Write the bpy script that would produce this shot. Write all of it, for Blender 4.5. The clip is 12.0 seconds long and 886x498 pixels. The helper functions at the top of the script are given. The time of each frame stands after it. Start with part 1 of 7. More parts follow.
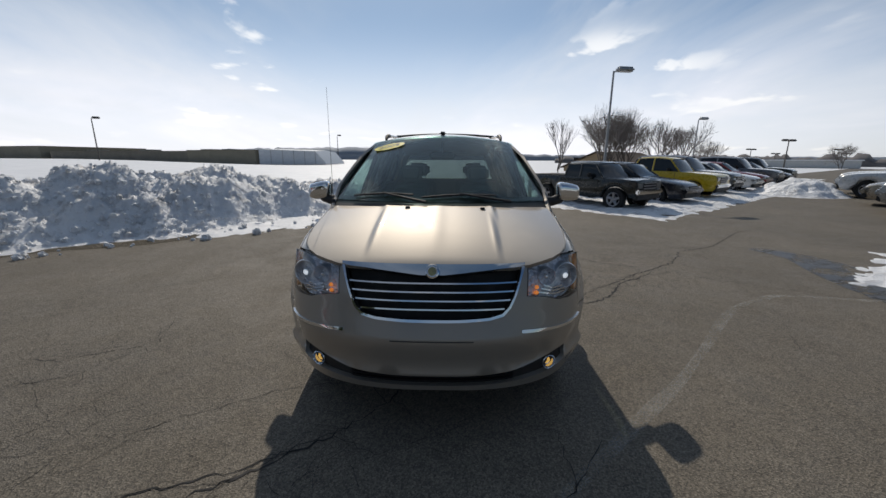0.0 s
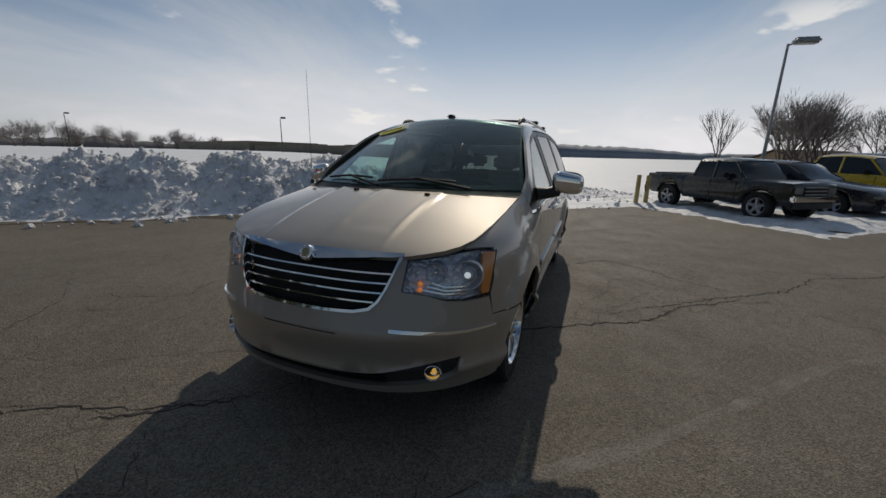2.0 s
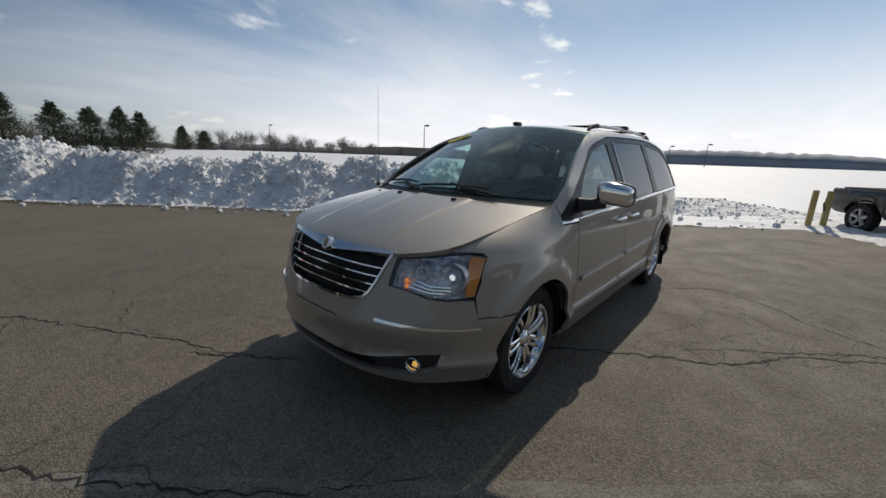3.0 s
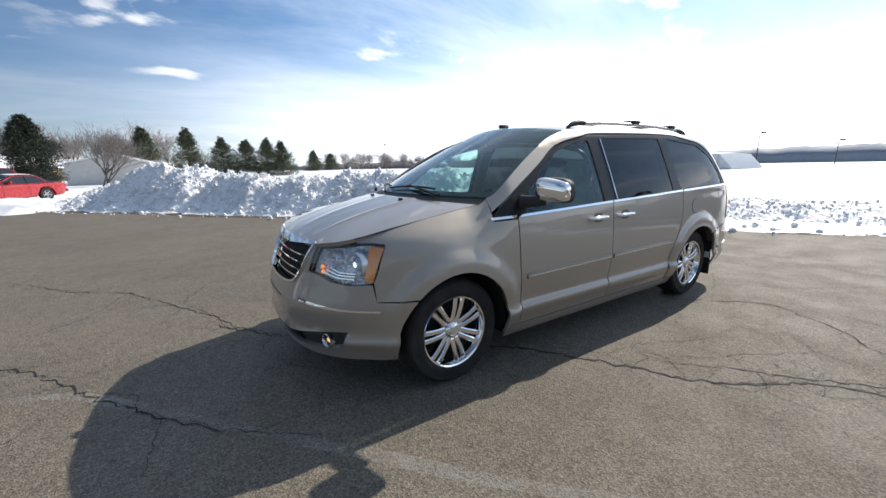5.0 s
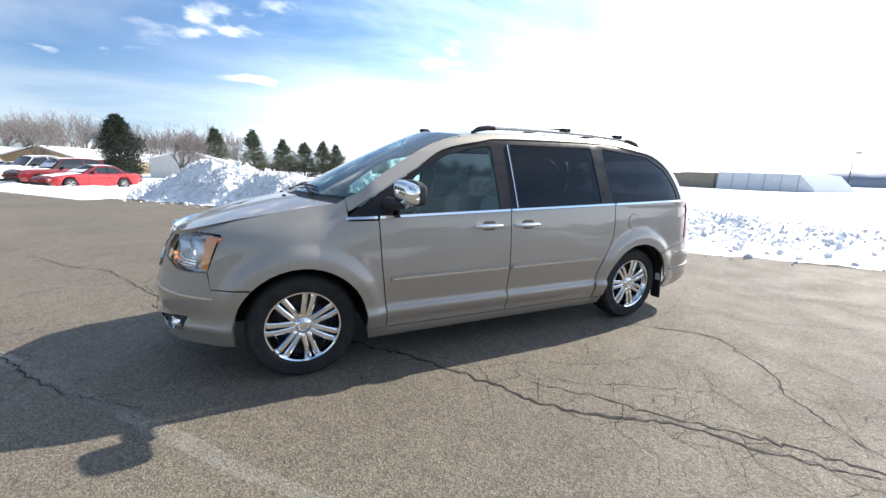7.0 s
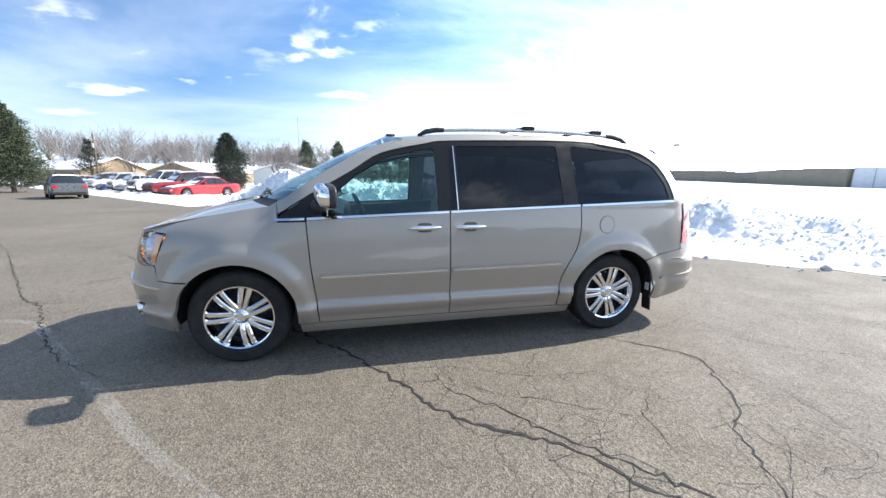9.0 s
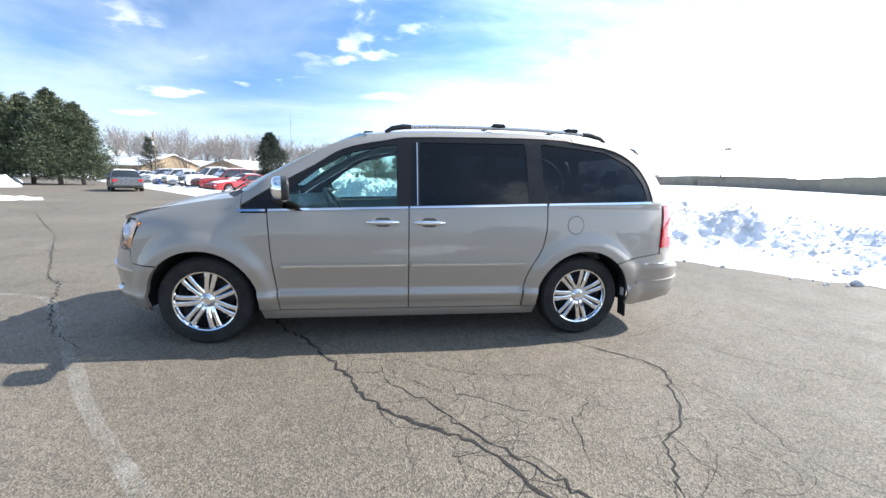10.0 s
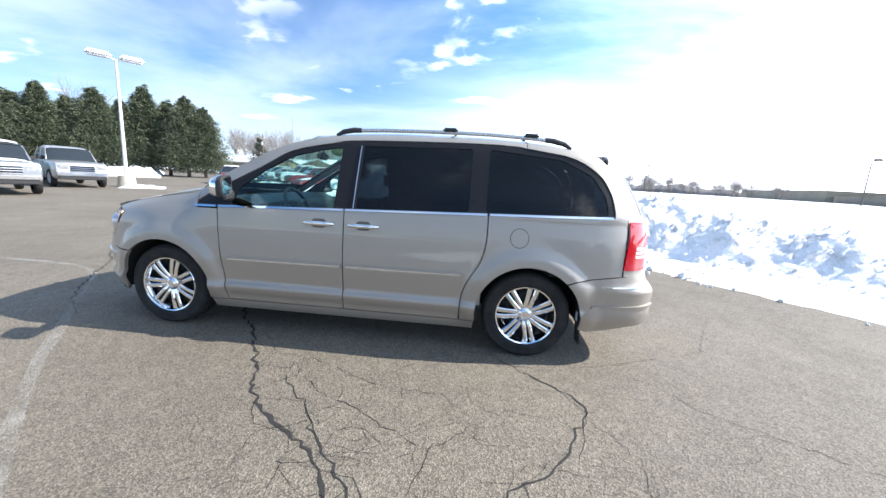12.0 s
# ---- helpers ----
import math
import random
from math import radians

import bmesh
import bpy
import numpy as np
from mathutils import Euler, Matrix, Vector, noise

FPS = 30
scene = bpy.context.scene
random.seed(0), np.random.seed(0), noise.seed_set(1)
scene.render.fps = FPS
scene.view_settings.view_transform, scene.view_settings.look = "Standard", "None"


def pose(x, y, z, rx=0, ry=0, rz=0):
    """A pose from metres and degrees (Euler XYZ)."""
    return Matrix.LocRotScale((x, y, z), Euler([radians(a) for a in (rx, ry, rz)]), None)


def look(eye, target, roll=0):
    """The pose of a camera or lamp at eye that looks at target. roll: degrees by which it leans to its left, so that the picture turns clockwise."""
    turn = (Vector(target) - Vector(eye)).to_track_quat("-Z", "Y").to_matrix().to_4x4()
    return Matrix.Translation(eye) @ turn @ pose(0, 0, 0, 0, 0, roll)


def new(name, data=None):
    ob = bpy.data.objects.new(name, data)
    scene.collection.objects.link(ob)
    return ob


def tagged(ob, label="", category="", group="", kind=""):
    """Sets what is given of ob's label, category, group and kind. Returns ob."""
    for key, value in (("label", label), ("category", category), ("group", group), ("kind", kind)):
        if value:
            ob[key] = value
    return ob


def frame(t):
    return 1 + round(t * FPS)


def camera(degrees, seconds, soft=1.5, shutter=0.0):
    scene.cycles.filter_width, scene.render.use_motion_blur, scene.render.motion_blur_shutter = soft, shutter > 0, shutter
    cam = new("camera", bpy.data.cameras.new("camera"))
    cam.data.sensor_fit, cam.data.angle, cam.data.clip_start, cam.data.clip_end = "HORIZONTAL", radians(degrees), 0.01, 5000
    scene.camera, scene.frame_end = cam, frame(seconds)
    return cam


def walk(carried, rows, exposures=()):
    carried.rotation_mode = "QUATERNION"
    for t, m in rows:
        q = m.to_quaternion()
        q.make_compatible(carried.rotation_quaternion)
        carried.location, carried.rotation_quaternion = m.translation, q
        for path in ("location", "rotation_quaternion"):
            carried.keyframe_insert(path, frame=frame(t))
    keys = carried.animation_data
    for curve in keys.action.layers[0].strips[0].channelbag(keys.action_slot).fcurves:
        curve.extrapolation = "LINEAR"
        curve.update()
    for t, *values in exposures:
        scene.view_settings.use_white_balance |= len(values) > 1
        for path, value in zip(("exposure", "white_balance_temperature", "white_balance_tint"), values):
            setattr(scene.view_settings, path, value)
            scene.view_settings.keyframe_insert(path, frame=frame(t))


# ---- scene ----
cam = camera(99.4, 12.0)
PATH = [
    (0, (0.1, -2.715, 1.52), (0.054, -0.77, 1.057), 0.3),
    (0.5, (0.378, -2.604, 1.473), (0.142, -0.671, 1.016), -0.3),
    (1, (0.681, -2.458, 1.464), (0.364, -0.546, 0.97), -2.5),
    (1.5, (1.029, -2.407, 1.481), (0.453, -0.557, 0.985), 2.2),
    (2, (1.283, -2.263, 1.434), (0.583, -0.455, 0.945), 1.2),
    (2.5, (1.555, -2.11, 1.467), (0.641, -0.406, 0.957), -0.2),
    (3, (1.919, -1.992, 1.459), (0.643, -0.528, 0.981), 1.8),
    (3.2, (2.017, -1.943, 1.463), (0.712, -0.499, 0.996), 1.0),
    (4.8, (2.750, -1.405, 1.416), (1.102, -0.356, 0.990), -0.3),
    (5, (2.811, -1.293, 1.405), (1.164, -0.240, 0.982), -0.9),
    (5.5, (2.927, -1.007, 1.396), (1.245, -0.015, 0.963), -0.1),
    (6, (3.106, -0.740, 1.395), (1.335, 0.098, 0.995), 0.2),
    (6.5, (3.286, -0.491, 1.399), (1.501, 0.326, 1.020), 1.7),
    (7, (3.429, -0.163, 1.366), (1.648, 0.664, 0.982), 1.6),
    (7.2, (3.500, -0.043, 1.353), (1.716, 0.775, 0.964), -0.5),
    (8.8, (3.785, 0.78, 1.373), (1.874, 1.253, 1.018), -0.5),
    (9, (3.803, 0.874, 1.366), (1.885, 1.308, 0.999), 0.3),
    (9.5, (3.939, 1.148, 1.382), (1.983, 1.379, 1.032), 2.6),
    (10, (3.934, 1.471, 1.335), (1.984, 1.721, 0.972), 1.4),
    (10.5, (3.897, 1.75, 1.351), (1.943, 1.985, 0.994), -0.8),
    (11, (3.936, 1.993, 1.352), (1.961, 1.979, 1.037), 1.2),
    (11.5, (3.93, 2.207, 1.328), (1.964, 2.085, 0.982), 1.2),
    (12, (3.861, 2.635, 1.396), (1.902, 2.466, 1.033), 3.4),
]
walk(cam, [(t, look(eye, target, roll)) for t, eye, target, roll in PATH], exposures=[(0, -1.04, 6800, 10), (0.5, -1.30, 6850, 10), (1.0, -1.44, 6900, 10), (2.0, -1.48, 7050, 10), (3.2, -0.92, 6950, 10), (4.8, -0.07, 6700, 10), (6.0, 0.38, 6700, 10), (7.2, 0.70, 6600, 10), (9.0, 0.90, 6350, 10), (12, 1.08, 6260, 10)])

# ---- light ----
SUN_AZ, SUN_EL = -9.0, 38.3          # degrees clockwise from +y, and above the horizon
world = bpy.data.worlds.new("winter_sky")
scene.world = world
world.use_nodes = True


def link(nt, a, b):
    nt.links.new(a, b)


def sky_nodes():
    nt = world.node_tree
    nt.nodes.clear()
    n = nt.nodes.new
    out, bg, sky = n("ShaderNodeOutputWorld"), n("ShaderNodeBackground"), n("ShaderNodeTexSky")
    sky.sky_type, sky.sun_disc = "NISHITA", False
    sky.sun_elevation, sky.sun_rotation = radians(SUN_EL), radians(SUN_AZ)
    sky.air_density, sky.dust_density, sky.ozone_density = 1.0, 0.12, 3.0
    bg.inputs["Strength"].default_value = 0.08
    tc, sep = n("ShaderNodeTexCoord"), n("ShaderNodeSeparateXYZ")
    link(nt, tc.outputs["Generated"], sep.inputs[0])

    def maths(op, a, b=None):
        m = n("ShaderNodeMath")
        m.operation = op
        for i, v in enumerate((a, b)):
            if v is None:
                continue
            if isinstance(v, (int, float)):
                m.inputs[i].default_value = v
            else:
                link(nt, v, m.inputs[i])
        return m.outputs[0]

    # clouds lie on a high flat sheet: the view direction is projected onto it
    flat = maths("ADD", maths("MAXIMUM", sep.outputs[2], 0.0), 0.16)
    sheet = n("ShaderNodeCombineXYZ")
    link(nt, maths("DIVIDE", sep.outputs[0], flat), sheet.inputs[0])
    link(nt, maths("DIVIDE", sep.outputs[1], flat), sheet.inputs[1])

    def cloud(scale, stretch, lo, hi, detail, rough, shift, twist=0.25):
        mp, no = n("ShaderNodeMapping"), n("ShaderNodeTexNoise")
        mp.inputs["Scale"].default_value = (*stretch, 1)
        mp.inputs["Rotation"].default_value = (0, 0, 0.5)
        mp.inputs["Location"].default_value = shift
        link(nt, sheet.outputs[0], mp.inputs[0]), link(nt, mp.outputs[0], no.inputs["Vector"])
        no.inputs["Scale"].default_value, no.inputs["Detail"].default_value, no.inputs["Roughness"].default_value = scale, detail, rough
        no.inputs["Distortion"].default_value = twist
        return ease(no.outputs["Fac"], lo, hi)

    def ease(v, lo, hi):
        ra = n("ShaderNodeMapRange")
        ra.interpolation_type = "SMOOTHSTEP"
        ra.inputs["From Min"].default_value, ra.inputs["From Max"].default_value = lo, hi
        link(nt, v, ra.inputs["Value"])
        return ra.outputs[0]

    def mix(fac, a, b):
        m = n("ShaderNodeMix")
        m.data_type = "RGBA"
        link(nt, fac, m.inputs["Factor"])
        for sock, v in ((m.inputs["A"], a), (m.inputs["B"], b)):
            if isinstance(v, tuple):
                sock.default_value = v
            else:
                link(nt, v, sock)
        return m.outputs["Result"]

    veil = cloud(0.55, (1.0, 0.6), 0.40, 0.72, 6, 0.58, (3.1, 1.2, 0.4), 0.5)
    wisps = cloud(1.1, (1.0, 0.35), 0.44, 0.74, 6, 0.6, (6.1, 0.4, 3.3), 0.4)
    groups = cloud(0.8, (1.0, 1.0), 0.46, 0.60, 2, 0.5, (1.3, 4.6, 1.7))
    puffs = maths("MULTIPLY", cloud(2.7, (1.0, 0.8), 0.57, 0.66, 6, 0.5, (7.3, 2.6, 1.7)), groups)
    up = sep.outputs[2]
    low, wide = ease(up, 0.24, 0.0), ease(up, 0.33, 0.02)
    # thin bright cloud gathers round and below the sun
    sx, sy = math.sin(radians(SUN_AZ)) * math.cos(radians(SUN_EL)), math.cos(radians(SUN_AZ)) * math.cos(radians(SUN_EL))
    dot = n("ShaderNodeVectorMath")
    dot.operation = "DOT_PRODUCT"
    dot.inputs[1].default_value = (sx, sy, math.sin(radians(SUN_EL)))
    link(nt, tc.outputs["Generated"], dot.inputs[0])
    near, side = ease(dot.outputs["Value"], 0.62, 1.0), ease(dot.outputs["Value"], -0.10, 0.86)
    deep = n("ShaderNodeMix")
    deep.data_type, deep.blend_type = "RGBA", "MULTIPLY"
    deep.inputs["Factor"].default_value = 1.0
    high = ease(up, 0.45, 0.95)
    link(nt, mix(side, (0.68, 0.93, 1.14, 1), (1.18, 1.68, 1.96, 1)), deep.inputs["B"])
    link(nt, sky.outputs[0], deep.inputs["A"])
    col = mix(maths("MULTIPLY", veil, 0.50), deep.outputs["Result"], mix(side, (8.6, 9.4, 10.4, 1), (17.0, 18.4, 20.0, 1)))
    bank = maths("MULTIPLY", low, maths("ADD", maths("MULTIPLY", veil, 0.25), 0.52))
    col = mix(bank, col, (6.0, 6.9, 8.0, 1))
    col = mix(maths("MULTIPLY", maths("MULTIPLY", wide, side), maths("ADD", maths("MULTIPLY", veil, 0.22), 0.74)), col, (30.0, 30.5, 34.0, 1))
    col = mix(maths("MULTIPLY", maths("MULTIPLY", wisps, side), 0.34), col, (21.0, 22.0, 23.5, 1))
    col = mix(maths("MULTIPLY", near, 0.30), col, (19.0, 20.4, 22.0, 1))
    lit = mix(side, (11.6, 11.7, 11.8, 1), (30.0, 30.4, 30.8, 1))
    col = mix(maths("MULTIPLY", puffs, 0.62), col, lit)
    col = mix(maths("MULTIPLY", high, 0.6), col, (1.9, 3.3, 5.4, 1))
    link(nt, col, bg.inputs["Color"]), link(nt, bg.outputs[0], out.inputs[0])


sky_nodes()
sun = new("sun", bpy.data.lights.new("sun", "SUN"))
sun.data.energy, sun.data.angle, sun.data.color = 5.0, radians(0.6), (1.0, 0.94, 0.85)
sun.rotation_euler = Euler((radians(90 - SUN_EL), 0, radians(180 - SUN_AZ)))


# ---- materials ----
class Mat:
    """A short way to write a node material."""

    def __init__(self, name, color=(0.5, 0.5, 0.5), rough=0.6, metal=0.0, **inputs):
        self.m = bpy.data.materials.new(name)
        self.m.use_nodes = True
        self.nt = self.m.node_tree
        self.b = self.nt.nodes["Principled BSDF"]
        self.b.inputs["Base Color"].default_value = (*color, 1)
        self.b.inputs["Roughness"].default_value = rough
        self.b.inputs["Metallic"].default_value = metal
        for k, v in inputs.items():
            self.b.inputs[k.replace("_", " ")].default_value = v
        self.tc = None

    def node(self, kind, **kw):
        n = self.nt.nodes.new(kind)
        for k, v in kw.items():
            n.inputs[k.replace("_", " ")].default_value = v
        return n

    def coords(self):
        if not self.tc:
            self.tc = self.nt.nodes.new("ShaderNodeTexCoord")
        return self.tc.outputs["Object"]

    def noise(self, scale, detail=4, rough=0.55, stretch=None):
        n = self.node("ShaderNodeTexNoise", Scale=scale, Detail=detail, Roughness=rough)
        v = self.coords()
        if stretch:
            mp = self.node("ShaderNodeMapping", Scale=stretch)
            link(self.nt, v, mp.inputs[0])
            v = mp.outputs[0]
        link(self.nt, v, n.inputs["Vector"])
        return n.outputs["Fac"]

    def voronoi(self, scale, feature="F1"):
        n = self.node("ShaderNodeTexVoronoi", Scale=scale)
        n.feature = feature
        link(self.nt, self.coords(), n.inputs["Vector"])
        return n

    def ramp(self, fac, *stops):
        r = self.nt.nodes.new("ShaderNodeValToRGB")
        e = r.color_ramp.elements
        while len(e) < len(stops):
            e.new(0.5)
        for el, (p, c) in zip(e, stops):
            el.position = p
            el.color = (*c, 1) if isinstance(c, tuple) else (c, c, c, 1)
        link(self.nt, fac, r.inputs[0])
        return r.outputs[0]

    def mix(self, fac, a, b, mode="MIX"):
        m = self.nt.nodes.new("ShaderNodeMix")
        m.data_type, m.blend_type = "RGBA", mode
        for sock, v in ((m.inputs["Factor"], fac), (m.inputs["A"], a), (m.inputs["B"], b)):
            if isinstance(v, (int, float)):
                sock.default_value = v
            elif isinstance(v, tuple):
                sock.default_value = (*v, 1)
            else:
                link(self.nt, v, sock)
        return m.outputs["Result"]

    def set(self, name, v):
        link(self.nt, v, self.b.inputs[name])
        return self

    def bump(self, fac, strength=0.3, distance=0.01):
        n = self.node("ShaderNodeBump", Strength=strength, Distance=distance)
        link(self.nt, fac, n.inputs["Height"])
        if self.b.inputs["Normal"].links:
            link(self.nt, self.b.inputs["Normal"].links[0].from_socket, n.inputs["Normal"])
        link(self.nt, n.outputs[0], self.b.inputs["Normal"])
        return self


def plain(name, color, rough=0.6, metal=0.0, vary=0.12, scale=9.0, **kw):
    """A material with a little dirt and unevenness at two scales."""
    m = Mat(name, color, rough, metal, **kw)
    d = tuple(c * (1 - vary) for c in color)
    big = m.mix(m.ramp(m.noise(scale * 0.25, 3), (0.35, 0.0), (0.7, 1.0)), color, d)
    small = m.mix(m.ramp(m.noise(scale * 9, 5), (0.4, 0.0), (0.75, 0.6)), big, d)
    m.set("Base Color", small)
    m.set("Roughness", m.ramp(m.noise(scale, 4), (0.3, max(0.02, rough * 0.8)), (0.75, min(1, rough * 1.2))))
    return m.m


def asphalt_material():
    m = Mat("worn_asphalt", rough=0.85)
    grit = m.voronoi(125)
    tone = m.ramp(grit.outputs["Color"], (0.15, (0.082, 0.069, 0.052)), (0.55, (0.150, 0.127, 0.096)), (0.9, (0.235, 0.200, 0.153)))
    # pale aggregate showing through, single stones and small clusters
    pale = m.voronoi(72)
    tone = m.mix(m.ramp(pale.outputs["Distance"], (0.12, 0.75), (0.26, 0.0)), tone, (0.33, 0.288, 0.228))
    clump = m.noise(44, 4, 0.7)
    tone = m.mix(m.ramp(clump, (0.55, 0.0), (0.74, 0.34)), tone, (0.31, 0.268, 0.21))
    tone = m.mix(m.ramp(clump, (0.28, 0.50), (0.44, 0.0)), tone, (0.045, 0.040, 0.033))
    hand = m.ramp(m.noise(8.5, 5, 0.65), (0.32, 0.86), (0.68, 1.08))
    col = m.mix(1.0, tone, hand, "MULTIPLY")
    patch = m.ramp(m.noise(0.35, 5, 0.6), (0.36, 0.84), (0.66, 1.10))
    col = m.mix(1.0, col, patch, "MULTIPLY")
    stain = m.ramp(m.noise(1.3, 6, 0.65), (0.58, 0.0), (0.76, 0.42))
    col = m.mix(stain, col, (0.066, 0.060, 0.051))
    m.set("Base Color", col)
    m.set("Roughness", m.ramp(m.noise(2.2, 4), (0.3, 0.70), (0.8, 0.92)))
    m.bump(grit.outputs["Distance"], 0.6, 0.005)
    m.bump(clump, 0.2, 0.006)
    m.bump(m.noise(7, 4), 0.2, 0.02)
    m.bump(m.noise(0.5, 2), 0.2, 0.05)
    return m.m


def snow_material(name, dirty):
    m = Mat(name, rough=0.62)
    m.b.inputs["Subsurface Weight"].default_value = 0.0
    col = m.mix(m.ramp(m.noise(0.8, 6, 0.65), (0.40, 0.0), (0.72, 1.0)), (0.90, 0.905, 0.915), (0.79, 0.80, 0.82))
    if dirty:
        grime = m.ramp(m.noise(2.4, 7, 0.72), (0.52, 0.0), (0.70, dirty))
        col = m.mix(grime, col, (0.33, 0.30, 0.27))
        speck = m.ramp(m.noise(26, 5, 0.7), (0.60, 0.0), (0.72, dirty))
        col = m.mix(speck, col, (0.20, 0.18, 0.16))
    m.set("Base Color", col)
    m.bump(m.noise(16, 6, 0.7), 0.6, 0.035 if dirty else 0.02)
    if dirty > 0.3:
        m.bump(m.noise(48, 5, 0.75), 0.7, 0.016)
    if dirty:
        m.bump(m.voronoi(5.5).outputs["Distance"], 0.35 if dirty > 0.3 else 0.05, 0.12)
    return m.m


ASPHALT = asphalt_material()
SNOW_FIELD = snow_material("smooth_field_snow", 0)
SNOW_BANK = snow_material("ploughed_dirty_snow", 0.72)
SNOW_CLEAN = snow_material("settled_snow", 0.12)
CRACK = plain("crack_shadowed_tar", (0.022, 0.020, 0.019), 0.95)


def line_material():
    m = Mat("worn_line_paint", (0.55, 0.54, 0.5), 0.8)
    m.m.blend_method = "HASHED"
    m.set("Alpha", m.ramp(m.mix(0.3, m.noise(150, 5, 0.8), m.noise(3, 4)), (0.47, 0.0), (0.62, 0.46)))
    return m.m


LINE = line_material()


# ---- mesh helpers ----
def mesh_object(name, verts, faces, mat, parent=None, smooth=True, label=""):
    me = bpy.data.meshes.new(name)
    me.from_pydata([tuple(v) for v in verts], [], faces)
    me.materials.append(mat)
    if smooth:
        me.polygons.foreach_set("use_smooth", [True] * len(me.polygons))
    me.update()
    ob = new(name, me)
    if parent:
        ob.parent = parent
    if label:
        ob["label"] = label
    return ob


def part(name, bm, mat, parent, label="", smooth=True, angle=40):
    me = bpy.data.meshes.new(name)
    bmesh.ops.recalc_face_normals(bm, faces=bm.faces)
    for f in bm.faces:
        f.smooth = smooth
    for e in bm.edges:
        if len(e.link_faces) == 2 and e.calc_face_angle(0) > radians(angle):
            e.smooth = False
    bm.to_mesh(me)
    bm.free()
    me.materials.append(mat)
    ob = new(name, me)
    if parent:
        ob.parent = parent
    if label:
        ob["label"] = label
    return ob


def thing(name, label, category, group="", at=None, kind=""):
    ob = new(name)
    if at is not None:
        ob.matrix_basis = at
    ob.empty_display_size = 0.2
    return tagged(ob, label, category, group, kind)


def box(bm, x0, x1, y0, y1, z0, z1, bevel=0.0, seg=2):
    r = bmesh.ops.create_cube(bm, size=1, matrix=Matrix.LocRotScale(((x0 + x1) / 2, (y0 + y1) / 2, (z0 + z1) / 2), None, (abs(x1 - x0), abs(y1 - y0), abs(z1 - z0))))
    if bevel:
        es = {e for v in r["verts"] for e in v.link_edges}
        bmesh.ops.bevel(bm, geom=list(es), offset=bevel, segments=seg, affect="EDGES", clamp_overlap=True)
    return bm


def tube(bm, pts, radii, sides=6, caps=True):
    """A tapered tube along points."""
    rings = []
    for i, p in enumerate(pts):
        p = Vector(p)
        a, b = Vector(pts[max(i - 1, 0)]), Vector(pts[min(i + 1, len(pts) - 1)])
        q = (b - a).to_track_quat("Z", "X")
        r = radii[i] if isinstance(radii, (list, tuple)) else radii
        rings.append([bm.verts.new(p + q @ Vector((r * math.cos(2 * math.pi * k / sides), r * math.sin(2 * math.pi * k / sides), 0))) for k in range(sides)])
    for a, b in zip(rings, rings[1:]):
        for k in range(sides):
            bm.faces.new((a[k], a[(k + 1) % sides], b[(k + 1) % sides], b[k]))
    if caps:
        bm.faces.new(rings[0][::-1]), bm.faces.new(rings[-1])
    return bm


def lathe(bm, prof, seg=32, m=None):
    """Turns (radius, height) points round z; then moves the result by m."""
    rings = []
    for r, h in prof:
        ring = []
        for k in range(seg):
            a = 2 * math.pi * k / seg
            v = Vector((r * math.cos(a), r * math.sin(a), h))
            ring.append(bm.verts.new(m @ v if m else v))
        rings.append(ring)
    for a, b in zip(rings, rings[1:]):
        for k in range(seg):
            bm.faces.new((a[k], a[(k + 1) % seg], b[(k + 1) % seg], b[k]))
    return rings


def interp(x, table):
    """A smooth table look-up: pairs of (position, value)."""
    xs, ys = zip(*table)
    if x <= xs[0]:
        return ys[0]
    for a, b, p, q in zip(xs, xs[1:], ys, ys[1:]):
        if x <= b:
            f = (x - a) / (b - a)
            return p + (q - p) * f
    return ys[-1]


def smooth_interp(x, table):
    xs, ys = zip(*table)
    if x <= xs[0]:
        return ys[0]
    if x >= xs[-1]:
        return ys[-1]
    i = max(k for k in range(len(xs) - 1) if xs[k] <= x)

    def slope(k):
        if k == 0:
            return (ys[1] - ys[0]) / (xs[1] - xs[0])
        if k == len(xs) - 1:
            return (ys[-1] - ys[-2]) / (xs[-1] - xs[-2])
        a, b = (ys[k] - ys[k - 1]) / (xs[k] - xs[k - 1]), (ys[k + 1] - ys[k]) / (xs[k + 1] - xs[k])
        return 0 if a * b <= 0 else 2 * a * b / (a + b)

    h = xs[i + 1] - xs[i]
    f = (x - xs[i]) / h
    m0, m1 = slope(i) * h, slope(i + 1) * h
    return (2 * f**3 - 3 * f * f + 1) * ys[i] + (f**3 - 2 * f * f + f) * m0 + (3 * f * f - 2 * f**3) * ys[i + 1] + (f**3 - f * f) * m1


def step(x, a, b):
    f = min(1, max(0, (x - a) / (b - a)))
    return f * f * (3 - 2 * f)


# ---- the ground ----
# The edge of the lot runs along AX through P0; AN points away from the lot, over the field.
AX, AN, P0 = Vector((0.762, 0.648, 0)), Vector((-0.648, 0.762, 0)), Vector((-4.0, 5.5, 0))


def plan(a, s, z=0.0):
    """A place a metres along the lot's edge and s metres beyond it."""
    return P0 + AX * a + AN * s + Vector((0, 0, z))


def field_height(a, s):
    rise = 0.35 + 0.95 * step(-a, -25, 15)
    return -0.03 + rise * step(s, 3, 75) + 0.05 * noise.noise((a * 0.11, s * 0.11, 3)) * step(s, 2, 12)


